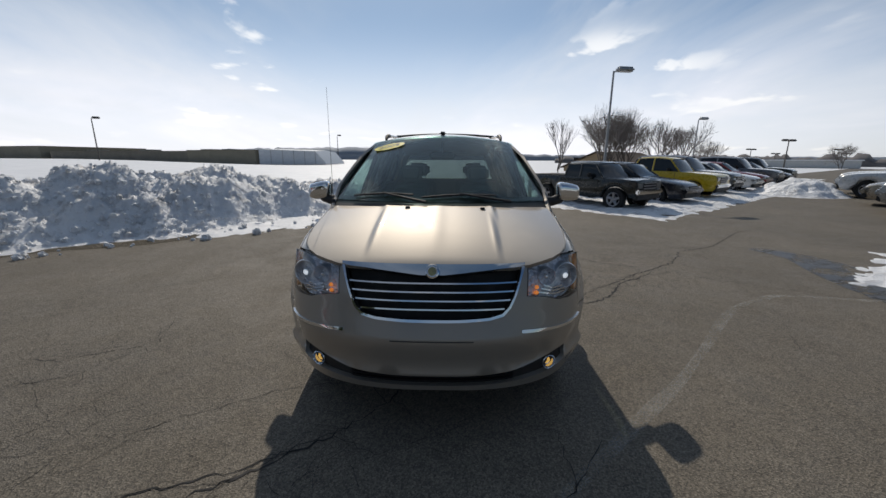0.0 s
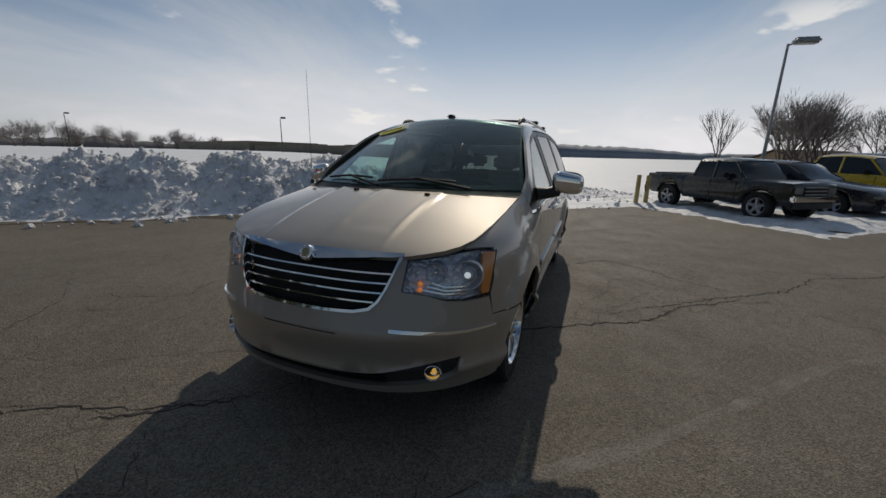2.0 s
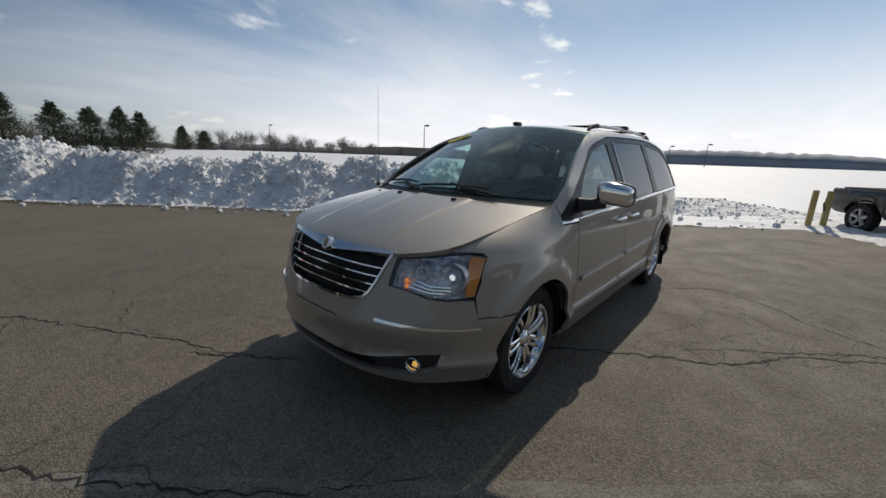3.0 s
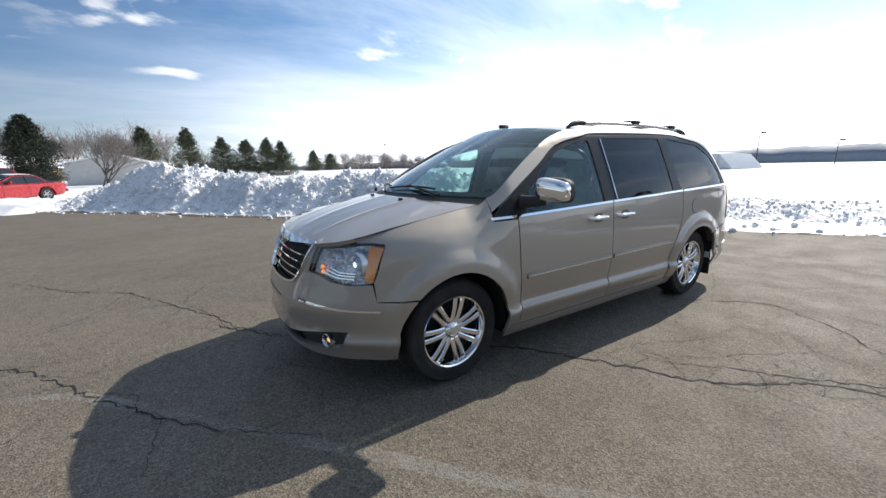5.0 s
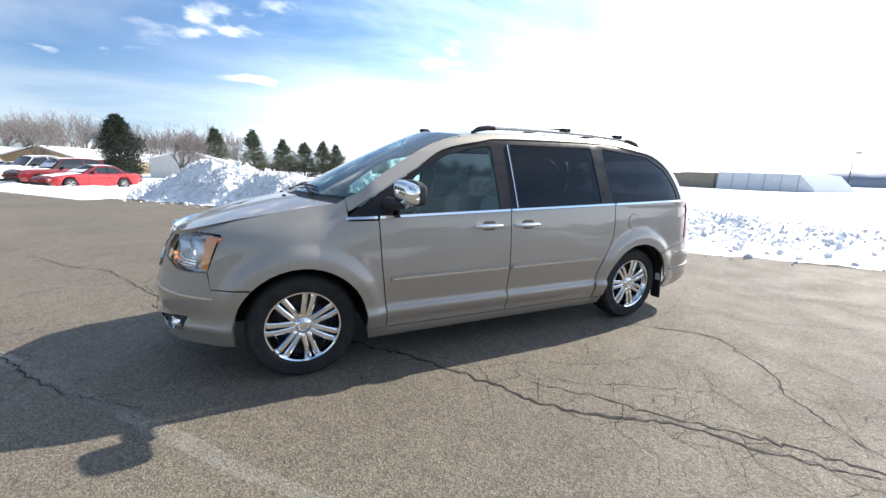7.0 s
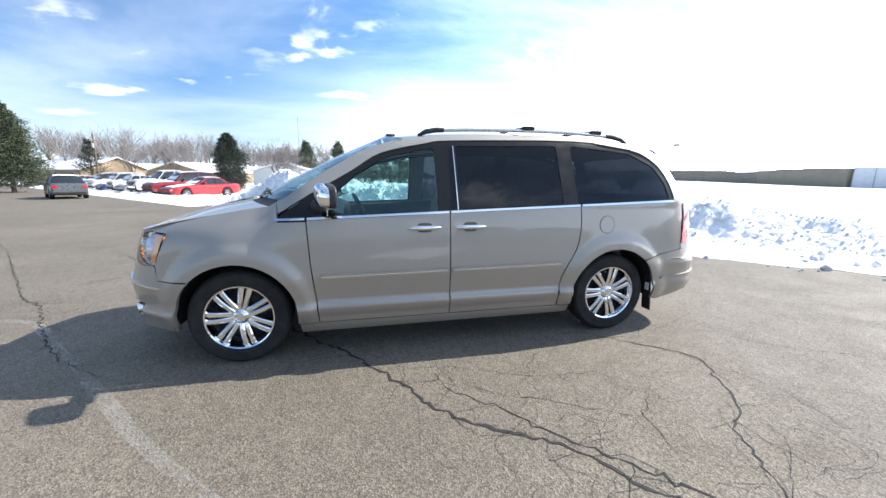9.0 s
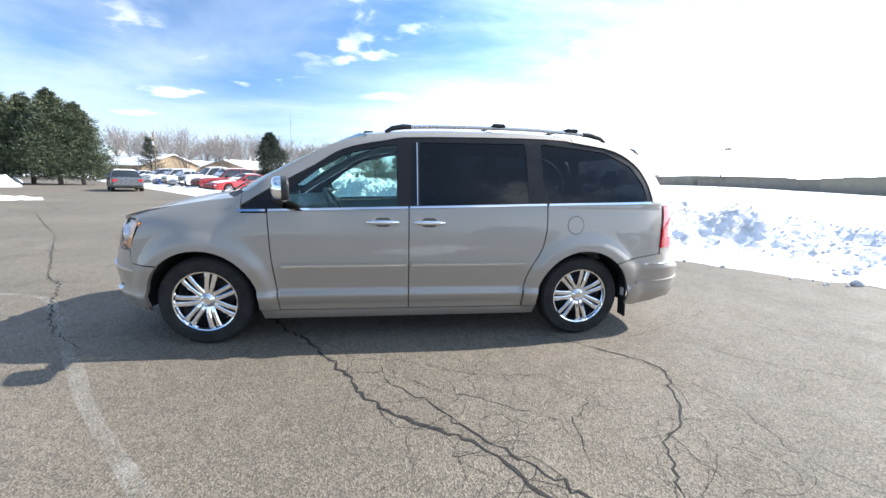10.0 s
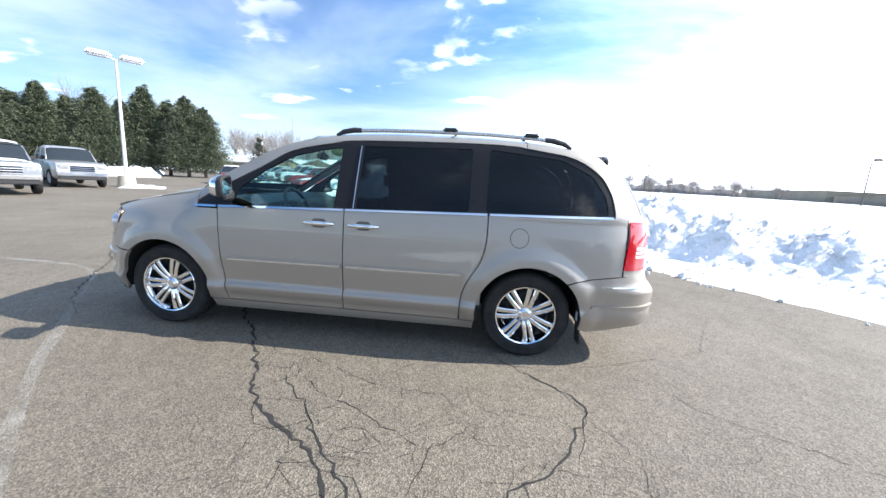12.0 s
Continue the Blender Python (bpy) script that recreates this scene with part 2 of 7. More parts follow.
def ground():
    ticks = [0]
    while ticks[-1] < 3000:
        ticks.append(ticks[-1] + max(1.5, ticks[-1] * 0.14))
    ss = [-t for t in ticks[:0:-1]] + ticks
    aa = [-t for t in ticks[:0:-1]] + ticks
    verts = [plan(a, s, field_height(a, s) if s > 0 else -0.03) for s in ss for a in aa]
    w = len(aa)
    faces = [(j * w + i, j * w + i + 1, (j + 1) * w + i + 1, (j + 1) * w + i) for j in range(len(ss) - 1) for i in range(w - 1)]
    return tagged(mesh_object("ground", verts, faces, SNOW_FIELD), "white snow-covered field reaching to the horizon", "snow field", kind="structure")


ground()


def parking_lot():
    aa = [-120 + 2.0 * i for i in range(121)]
    ss = [0.6, -0.4, -1.5] + [-4.0 - 3 * i for i in range(22)]
    verts = []
    for j, s in enumerate(ss):
        for a in aa:
            w = 0.35 * noise.noise((a * 0.4, 1.7, 0)) if j < 2 else 0
            verts.append(plan(a, s + w, 0.0))
    n = len(aa)
    faces = [(j * n + i, (j + 1) * n + i, (j + 1) * n + i + 1, j * n + i + 1) for j in range(len(ss) - 1) for i in range(n - 1)]
    return tagged(mesh_object("pavement", verts, faces, ASPHALT), "worn grey cracked asphalt parking lot", "parking lot", kind="structure")


parking_lot()


# ---- ploughed snow ----
BANK = [(-21, 0.0), (-19.5, 0.35), (-17.5, 0.88), (-14.5, 1.52), (-12, 1.28), (-9, 1.08), (-6, 1.12), (-3, 1.18), (-0.5, 1.10), (1.5, 0.90), (3.5, 0.64), (6, 0.42), (9, 0.28), (11.5, 0.0)]


def ridge(name, a0, a1, depth, heights, da, base=0.0, seed=0.0, label="", s0=0.0):
    """A rough ploughed ridge of snow along the lot's edge."""
    na, ns = int((a1 - a0) / da), int(depth / da)
    verts, faces = [], []
    for i in range(na + 1):
        a = a0 + (a1 - a0) * i / na
        h = smooth_interp(a, heights)
        wob = 0.5 * noise.noise((a * 0.55, seed, 0)) + 0.25 * noise.noise((a * 1.9, seed, 4))
        for j in range(ns + 1):
            f = j / ns
            s = s0 + wob * (1 - f) + depth * f + 0.75 * step(a, -1.5, 1.0)
            crest = 0.36 + 0.12 * noise.noise((a * 0.4, seed + 9, 0))
            prof = step(f, 0.0, crest) if f < crest else 1 - 0.72 * step(f, crest, 1.0)
            prof *= 1 - step(f, 0.86, 1.0)
            p = Vector((a, s, 0))
            lump = noise.fractal(p * 0.9 + Vector((seed, 3, 1)), 0.9, 2.0, 3)
            cell = noise.voronoi(p * 2.3 + Vector((seed, 0, 0)))[0]
            cell2 = noise.voronoi(p * 5.5 + Vector((0, seed, 0)))[0]
            cell3 = noise.voronoi(p * 11.0 + Vector((seed, seed, 0)))[0]
            soft = 1 - 0.15 * step(a, -1.0, 2.5)
            rough = 0.20 * lump + soft * (0.20 * min(0.45, cell[1] - cell[0]) - 0.08 + 0.24 * min(0.35, cell2[1] - cell2[0]) + 0.20 * min(0.3, cell3[1] - cell3[0]) + 0.13 * noise.fractal(p * 6, 0.7, 2.1, 4))
            z = h * prof * (1 + 0.16 * lump) + rough * min(1, prof * 2.2) * min(h, 1.0) * 0.75
            z = max(z, -0.02) if prof > 0 else -0.02
            q = plan(a + 0.10 * noise.noise(p * 3.1), s + 0.16 * (cell[1] - cell[0]) * prof, max(base + z, -0.03))
            verts.append(q)
    w = ns + 1
    for i in range(na):
        for j in range(ns):
            faces.append((i * w + j, (i + 1) * w + j, (i + 1) * w + j + 1, i * w + j + 1))
    ob = mesh_object(name, verts, faces, SNOW_BANK)
    return tagged(ob, label, "snow bank", kind="stuff")


bank = ridge("snow_bank", -21, 11.5, 5.2, BANK, 0.054, seed=2.0, label="chunky ploughed snow bank with dirty lumps beside the asphalt")


def crumbs(bank, count, seed):
    """Small broken clods lying all over the face of the bank."""
    rng = random.Random(seed)
    bm = bmesh.new()
    bmesh.ops.create_icosphere(bm, subdivisions=1, radius=1)
    shape, tris = [v.co.copy() for v in bm.verts], [tuple(v.index for v in f.verts) for f in bm.faces]
    bm.free()
    spots, verts, faces = bank.data.vertices, [], []
    while len(faces) < count * len(tris):
        c = spots[rng.randrange(len(spots))].co
        if c.z < 0.05 or (c - P0).dot(AN) > 3.4:
            continue
        near = (c - P0).dot(AX) > -1.0
        if near and rng.random() < 0.55:
            continue
        r = (0.012 + 0.034 * rng.random() ** 2.5) if near else (0.015 + 0.055 * rng.random() ** 2.5)
        n0 = len(verts)
        verts += [c + Vector((0, 0, r * 0.3)) + v * r * rng.uniform(0.65, 1.2) for v in shape]
        faces += [tuple(n0 + k for k in f) for f in tris]
    ob = mesh_object("snow_crumbs", verts, faces, SNOW_BANK, smooth=False)
    return tagged(ob, "small broken snow clods covering the ploughed bank", "snow", kind="stuff")


crumbs(bank, 9000, 17)

# ---- the minivan: its shape ----
# The front axle stands over the origin, the nose points along -y; half-widths are given for its left side.
from mathutils.geometry import delaunay_2d_cdt

PN, PR, AXLE2 = 2.6, 5.4, 3.078
WIDTHS = [(0.16, 0.88), (0.24, 0.925), (0.33, 0.948), (0.412, 0.974), (0.448, 0.952), (0.54, 0.964), (0.65, 0.978), (0.85, 0.974), (1.0, 0.963), (1.12, 0.948)]
NOSE = [(0.15, 0.80), (0.20, 0.855), (0.27, 0.895), (0.34, 0.908), (0.41, 0.934), (0.455, 0.918), (0.58, 0.93), (0.66, 0.905), (0.72, 0.885), (0.80, 0.862), (0.90, 0.825), (0.96, 0.79), (1.02, 0.74)]
TAIL = [(0.2, 1.05), (0.3, 1.12), (0.45, 1.165), (0.62, 1.165), (0.67, 1.10), (0.8, 1.06), (1.05, 1.045), (1.2, 1.0), (1.4, 0.90), (1.55, 0.80), (1.65, 0.70), (1.74, 0.52)]
EDGE_X = [(-0.70, 0.62), (-0.66, 0.675), (-0.60, 0.735), (-0.52, 0.778), (-0.40, 0.805), (-0.2, 0.826), (0.05, 0.838), (0.30, 0.842)]
HOOD = [(-0.84, 0.910), (-0.79, 0.953), (-0.72, 0.994), (-0.5, 1.072), (-0.25, 1.141), (0.0, 1.194), (0.3, 1.240)]
ROOF_EDGE = [(0.9, 1.61), (1.2, 1.682), (1.57, 1.718), (2.0, 1.735), (2.5, 1.738), (3.0, 1.720), (3.4, 1.675), (3.65, 1.615), (3.9, 1.50)]


def belt(y):
    return 1.06 + 0.033 * (max(y, 0.2) - 0.3)


def hood_z(x, y):
    z = smooth_interp(y, HOOD) - (0.098 - 0.036 * step(-y, 0.0, 0.6)) * abs(x) ** 2.0
    fade = step(y, -0.80, -0.45)
    c = 0.36 + 0.10 * (y + 0.7) * 0.3
    z += 0.008 * fade * (1 - step(abs(x), c - 0.004, c + 0.026)) + 0.004 * fade * math.exp(-(((abs(x) - c) / 0.02) ** 2))
    z += 0.005 * fade * math.exp(-((x / 0.05) ** 2))
    return z


def flare(y, z):
    out = 0.0
    for c in (0.0, AXLE2):
        r = math.hypot(y - c, z - 0.355)
        out += (0.022 * (1 - step(r, 0.472, 0.572)) + 0.009 * (1 - step(r, 0.43, 0.62))) * step(z, 0.2, 0.35)
    return out


def width(y, z):
    """The half-width of the body at y and z."""
    zb = belt(y)
    base = smooth_interp(min(z, zb), WIDTHS)
    x = base
    if z > zb:
        d = z - zb
        x = base - 0.375 * d - 0.08 * d * d
        ze = smooth_interp(y, ROOF_EDGE)
        x -= 0.035 * max(0, (z - ze + 0.07) / 0.07) ** 2
    if y < 0.5 and z > 0.86:
        yy = min(max(y, -0.62), 0.3)
        xh = smooth_interp(yy, EDGE_X)
        zh = hood_z(xh, yy)
        k = min(1.25, (z - 0.86) / (zh - 0.86))
        sh = base - (base - xh) * k**2.3
        x = sh + (x - sh) * step(y, 0.12, 0.5)
    if y < 0:
        b = smooth_interp(z, NOSE)
        e = max(1e-4, 1 - min(1, -y / b) ** PN) ** (1 / PN)
        if z < 0.86:
            x *= e
        else:
            e *= smooth_interp(z, WIDTHS)
            x += ((max(x, 0.01) ** -16 + e**-16) ** (-1 / 16) - x) * step(-y, 0.0, 0.40)
    if y > 3.0:
        x *= max(0.0, 1 - min(1, (y - 3.0) / smooth_interp(z, TAIL)) ** PR) ** (1 / PR)
    return x + flare(y, z)


def side_map(p):
    return Vector((width(p[0], p[1]), p[0], p[1]))


def nose_map(p):
    phi, z = p[0] / 0.85, p[1]
    s, c = math.sin(phi), max(1e-6, math.cos(phi))
    y = -smooth_interp(z, NOSE) * c ** (2 / PN)
    x = smooth_interp(z, WIDTHS) * abs(s) ** (2 / PN) + flare(y, z)
    return Vector((math.copysign(x, s), y, z))


def nx(x, z):
    """The nose's flat coordinates of the point at x."""
    return (0.85 * math.copysign(math.asin(min(1, abs(x) / smooth_interp(z, WIDTHS)) ** (PN / 2)), x), z)


def ny(y, z):
    return (0.85 * math.acos(min(1, -y / smooth_interp(z, NOSE)) ** (PN / 2)), z)


def tail_map(p):
    phi, z = p[0] / 0.85, p[1]
    s, c = math.sin(phi), max(1e-6, math.cos(phi))
    y = 3.0 + smooth_interp(z, TAIL) * c ** (2 / PR)
    x = (width(3.0, z) - flare(3.0, z)) * abs(s) ** (2 / PR) + flare(y, z)
    return Vector((math.copysign(x, s), y, z))


def ty(y, z):
    return (0.85 * math.acos(min(1, (y - 3.0) / smooth_interp(z, TAIL)) ** (PR / 2)), z)


def hood_map(p):
    return Vector((p[0], p[1], hood_z(p[0], p[1])))


def roof_map(p):
    x, y = p
    ze = smooth_interp(y, ROOF_EDGE)
    xe = width(y, ze)
    return Vector((x, y, ze + 0.070 * (1 - min(1.2, (x / xe) ** 2))))


def glass_map(p):
    """The windscreen: p is across (-1 to 1) and up (0 to 1)."""
    u, v = p
    a = Vector((0.875 * u, 0.02 + 0.33 * u * u, 1.205 - 0.012 * u * u))
    b = Vector((0.700 * u, 1.13 + 0.12 * u * u, 1.757 - 0.070 * u * u))
    q = a.lerp(b, v)
    k = 4 * v * (1 - v)
    return q + Vector((0, -0.010 * k, 0.018 * k))


def inside(p, poly):
    x, y = p
    hit = False
    for (ax, ay), (bx, by) in zip(poly, poly[1:] + poly[:1]):
        if (ay > y) != (by > y) and x < (bx - ax) * (y - ay) / (by - ay) + ax:
            hit = not hit
    return hit


def dense(poly, d):
    out = []
    for a, b in zip(poly, poly[1:] + poly[:1]):
        n = max(1, round(math.dist(a, b) / d))
        out += [(a[0] + (b[0] - a[0]) * k / n, a[1] + (b[1] - a[1]) * k / n) for k in range(n)]
    return out


def rounded(poly, r, n=4):
    """Rounds the corners of a polygon."""
    out = []
    for i, p in enumerate(poly):
        a, b = Vector(poly[i - 1]), Vector(poly[(i + 1) % len(poly)])
        p = Vector(p)
        ra, rb = min(r, (a - p).length * 0.45), min(r, (b - p).length * 0.45)
        s, e = p + (a - p).normalized() * ra, p + (b - p).normalized() * rb
        out += [tuple(s.lerp(p, k / n).lerp(p.lerp(e, k / n), k / n)) for k in range(n + 1)]
    return out


def spline(pts, n=5):
    """Points of a smooth open curve through pts."""
    out = []
    for i in range(len(pts) - 1):
        p0, p1, p2, p3 = (Vector(pts[min(max(k, 0), len(pts) - 1)]) for k in (i - 1, i, i + 1, i + 2))
        for k in range(n):
            t = k / n
            out.append(tuple(0.5 * (2 * p1 + (p2 - p0) * t + (2 * p0 - 5 * p1 + 4 * p2 - p3) * t * t + (3 * p1 - p0 - 3 * p2 + p3) * t**3)))
    return out + [tuple(pts[-1])]


def panel(name, poly, fmap, mat, parent, d=0.05, holes=(), thick=0.02, side=1, lift=0.0, back=False, label="", centre=(0, 1.5, 0.85)):
    """A sheet of bodywork: the polygon laid on the surface fmap, with turned-in edges."""
    loops = [dense(poly, d)] + [dense(h, d) for h in holes]
    pts, edges, n0 = [], [], 0
    for lp in loops:
        edges += [(n0 + k, n0 + (k + 1) % len(lp)) for k in range(len(lp))]
        pts += lp
        n0 += len(lp)
    xs, ys = [p[0] for p in loops[0]], [p[1] for p in loops[0]]
    rim = np.array(pts)
    for i in range(int((max(xs) - min(xs)) / d) + 1):
        for j in range(int((max(ys) - min(ys)) / d) + 1):
            p = (min(xs) + (i + 0.5) * d, min(ys) + (j + 0.5) * d)
            if inside(p, loops[0]) and not any(inside(p, h) for h in loops[1:]) and np.hypot(*(rim - p).T).min() > 0.45 * d:
                pts.append(p)
    v2, e2, f2, *_ = delaunay_2d_cdt([Vector(p) for p in pts], edges, [], 1, 1e-5)
    tris = []
    for f in f2:
        c = (sum(v2[k][0] for k in f) / 3, sum(v2[k][1] for k in f) / 3)
        if inside(c, loops[0]) and not any(inside(c, h) for h in loops[1:]):
            tris.append(tuple(f))
    verts, norms, e = [], [], 2e-3
    mid = Vector(centre)
    for p in v2:
        q = fmap((p[0], p[1]))
        nn = (fmap((p[0] + e, p[1])) - fmap((p[0] - e, p[1]))).cross(fmap((p[0], p[1] + e)) - fmap((p[0], p[1] - e)))
        nn = nn.normalized() if nn.length > 1e-12 else (q - mid).normalized()
        if nn.dot(q - mid) < 0:
            nn = -nn
        verts.append(q + nn * lift), norms.append(nn)
    count = {}
    for f in tris:
        for a, b in zip(f, f[1:] + f[:1]):
            count.setdefault(frozenset((a, b)), []).append((a, b))
    faces = []
    for f in tris:
        a, b, c = (verts[k] for k in f)
        faces.append(f if (b - a).cross(c - a).dot(norms[f[0]]) > 0 else f[::-1])
    n1 = len(verts)
    allv, alln = list(verts), list(norms)
    if back:
        allv += [v - nn * thick for v, nn in zip(verts, norms)]
        alln += [-nn for nn in norms]
        faces += [tuple(k + n1 for k in f[::-1]) for f in list(faces)]
    seen = {}
    for f in [f for f in faces if max(f) < n1]:
        for a, b in zip(f, f[1:] + f[:1]):
            if len(count[frozenset((a, b))]) == 1:
                ids = []
                for k in (a, b):
                    if k not in seen:
                        seen[k] = len(allv)
                        allv += [verts[k], verts[k] - norms[k] * thick]
                        alln += [Vector((0, 0, 0))] * 2
                    ids.append(seen[k])
                faces.append((ids[1], ids[0], ids[0] + 1, ids[1] + 1))
    if side < 0:
        allv = [Vector((-v[0], v[1], v[2])) for v in allv]
        alln = [Vector((-v[0], v[1], v[2])) for v in alln]
        faces = [f[::-1] for f in faces]
    me = bpy.data.meshes.new(name)
    me.from_pydata([tuple(v) for v in allv], [], faces)
    me.polygons.foreach_set("use_smooth", [True] * len(me.polygons))
    me.materials.append(mat)
    me.update()
    me.normals_split_custom_set_from_vertices([tuple(v) for v in alln])
    ob = new(name, me)
    ob.parent = parent
    if label:
        ob["label"] = label
    return ob


# ---- the minivan: its materials ----
def van_paint():
    m = Mat("sandstone_metallic_paint", (0.39, 0.354, 0.311), 0.58, 0.76, Coat_Weight=1.0, Coat_Roughness=0.03)
    flake = m.ramp(m.noise(900, 2), (0.3, (0.342, 0.310, 0.269)), (0.7, (0.430, 0.390, 0.341)))
    dust = m.ramp(m.noise(3, 6, 0.65), (0.5, 0.0), (0.85, 0.25))
    m.set("Base Color", m.mix(dust, flake, (0.375, 0.34, 0.295)))
    m.set("Coat Roughness", m.ramp(m.noise(6, 5), (0.4, 0.02), (0.8, 0.09)))
    return m.m


PAINT = van_paint()
CHROME = plain("bright_chrome", (0.86, 0.87, 0.88), 0.06, 1.0, vary=0.05)
BLACK_TRIM = plain("satin_black_trim", (0.014, 0.014, 0.016), 0.34, Specular_IOR_Level=0.22)
BLACK_PLASTIC = plain("rough_black_plastic", (0.025, 0.025, 0.026), 0.6)
RUBBER = plain("tyre_rubber", (0.013, 0.013, 0.013), 0.8, vary=0.3)
# near-black: shade under the body and in hollows is put into the colour
DARK_VOID = plain("near_black_shade", (0.012, 0.012, 0.012), 0.9)
GREY_CLOTH = plain("grey_beige_upholstery", (0.29, 0.275, 0.25), 0.85, vary=0.2, scale=30)
DASH_GREY = plain("slate_grey_plastic", (0.05, 0.055, 0.06), 0.55)


def pane_material(name, tint, gloss=1.0):
    """Tinted sheet glass: clear straight through, mirror-like at a slant."""
    m = Mat(name)
    nt = m.nt
    nt.nodes.remove(m.b)
    out = nt.nodes["Material Output"]
    tr, gl, lw, pw, ma, mx = (nt.nodes.new(k) for k in ("ShaderNodeBsdfTransparent", "ShaderNodeBsdfGlossy", "ShaderNodeLayerWeight", "ShaderNodeMath", "ShaderNodeMath", "ShaderNodeMixShader"))
    tr.inputs[0].default_value = (*tint, 1)
    gl.inputs["Roughness"].default_value = 0.01
    lw.inputs["Blend"].default_value = 0.5
    pw.operation, pw.inputs[1].default_value = "POWER", 4.2
    ma.operation, ma.inputs[1].default_value, ma.inputs[2].default_value = "MULTIPLY_ADD", 0.9 * gloss, 0.036 * gloss
    link(nt, lw.outputs["Facing"], pw.inputs[0]), link(nt, pw.outputs[0], ma.inputs[0])
    link(nt, ma.outputs[0], mx.inputs[0]), link(nt, tr.outputs[0], mx.inputs[1]), link(nt, gl.outputs[0], mx.inputs[2])
    link(nt, mx.outputs[0], out.inputs[0])
    return m.m


GLASS = pane_material("green_tinted_glass", (0.80, 0.925, 0.905))
PRIVACY = pane_material("dark_privacy_glass", (0.20, 0.215, 0.235))
REAR_TINT = pane_material("grey_rear_glass", (0.13, 0.145, 0.15))
CLEAR = pane_material("clear_lamp_lens", (0.97, 0.98, 1.0))
AMBER = plain("amber_lens", (0.90, 0.30, 0.03), 0.15, vary=0.1, Coat_Weight=1.0)
RED_LENS = plain("red_tail_lens", (0.55, 0.012, 0.02), 0.12, vary=0.15, Coat_Weight=1.0)


def reflector_material():
    m = Mat("faceted_lamp_reflector", (0.82, 0.83, 0.85), 0.28, 0.45)
    cells = m.voronoi(55)
    m.set("Base Color", m.ramp(cells.outputs["Color"], (0.2, (0.55, 0.57, 0.60)), (0.8, (0.92, 0.93, 0.94))))
    return m.bump(cells.outputs["Distance"], 0.8, 0.012).m


REFLECTOR = reflector_material()


def glow_material(name, color, strength):
    m = Mat(name, color, 0.3)
    m.b.inputs["Emission Color"].default_value = (*color, 1)
    m.b.inputs["Emission Strength"].default_value = strength
    return m.m


FOG_GLOW = glow_material("lit_fog_lamp_bulb", (1.0, 0.58, 0.14), 1.1)
AMBER_GLOW = glow_material("lit_amber_marker_bulb", (1.0, 0.30, 0.04), 0.9)
PROJECTOR = plain("thick_projector_glass", (0.55, 0.60, 0.64), 0.05, vary=0.1, Coat_Weight=1.0)
CORE = glow_material("lit_projector_core", (0.88, 0.95, 1.0), 1.3)
ALLOY_GREY = plain("satin_lamp_ring", (0.72, 0.73, 0.75), 0.3, 0.55)
WHITE_PLASTIC = plain("white_lens", (0.75, 0.72, 0.72), 0.2, Coat_Weight=1.0)

van = thing("minivan", "light sandstone metallic minivan with chrome trim, parked on asphalt", "minivan")

ARCH = 0.415


def arch(cy, a0, a1, n=16, r=ARCH):
    """Points of a wheel opening, angles in degrees from +y."""
    return [(cy + r * math.cos(radians(a0 + (a1 - a0) * k / n)), 0.355 + r * math.sin(radians(a0 + (a1 - a0) * k / n))) for k in range(n + 1)]


def hood_edge_yz(y):
    x = smooth_interp(y, EDGE_X)
    return (y, hood_z(x, y))


# side glass outline and its panes
SILL = lambda y: belt(y) + 0.012
DLO = [(0.27, SILL(0.27) - 0.004), (3.665, SILL(3.66))] + spline([(3.668, 1.22), (3.635, 1.36), (3.53, 1.51), (3.28, 1.632), (2.75, 1.692), (1.66, 1.672), (1.40, 1.638), (1.06, 1.558), (0.83, 1.418), (0.53, 1.245)], 4)
FRONT_PANE = rounded([(0.60, 1.085), (1.485, 1.112), (1.485, 1.612), (1.38, 1.602), (1.08, 1.528), (0.86, 1.40), (0.66, 1.235)], 0.03)
SLIDE_PANE = rounded([(1.665, 1.125), (2.565, 1.155), (2.565, 1.652), (1.665, 1.634)], 0.03)
REAR_PANE = rounded([(2.70, 1.164), (3.625, 1.195), (3.60, 1.34), (3.50, 1.485), (3.27, 1.60), (2.70, 1.655)], 0.035)


# darkened body colour that paints the shade inside the handle cups
cup_shade = plain("shaded_handle_cup", (0.10, 0.088, 0.072), 0.4, 0.4)


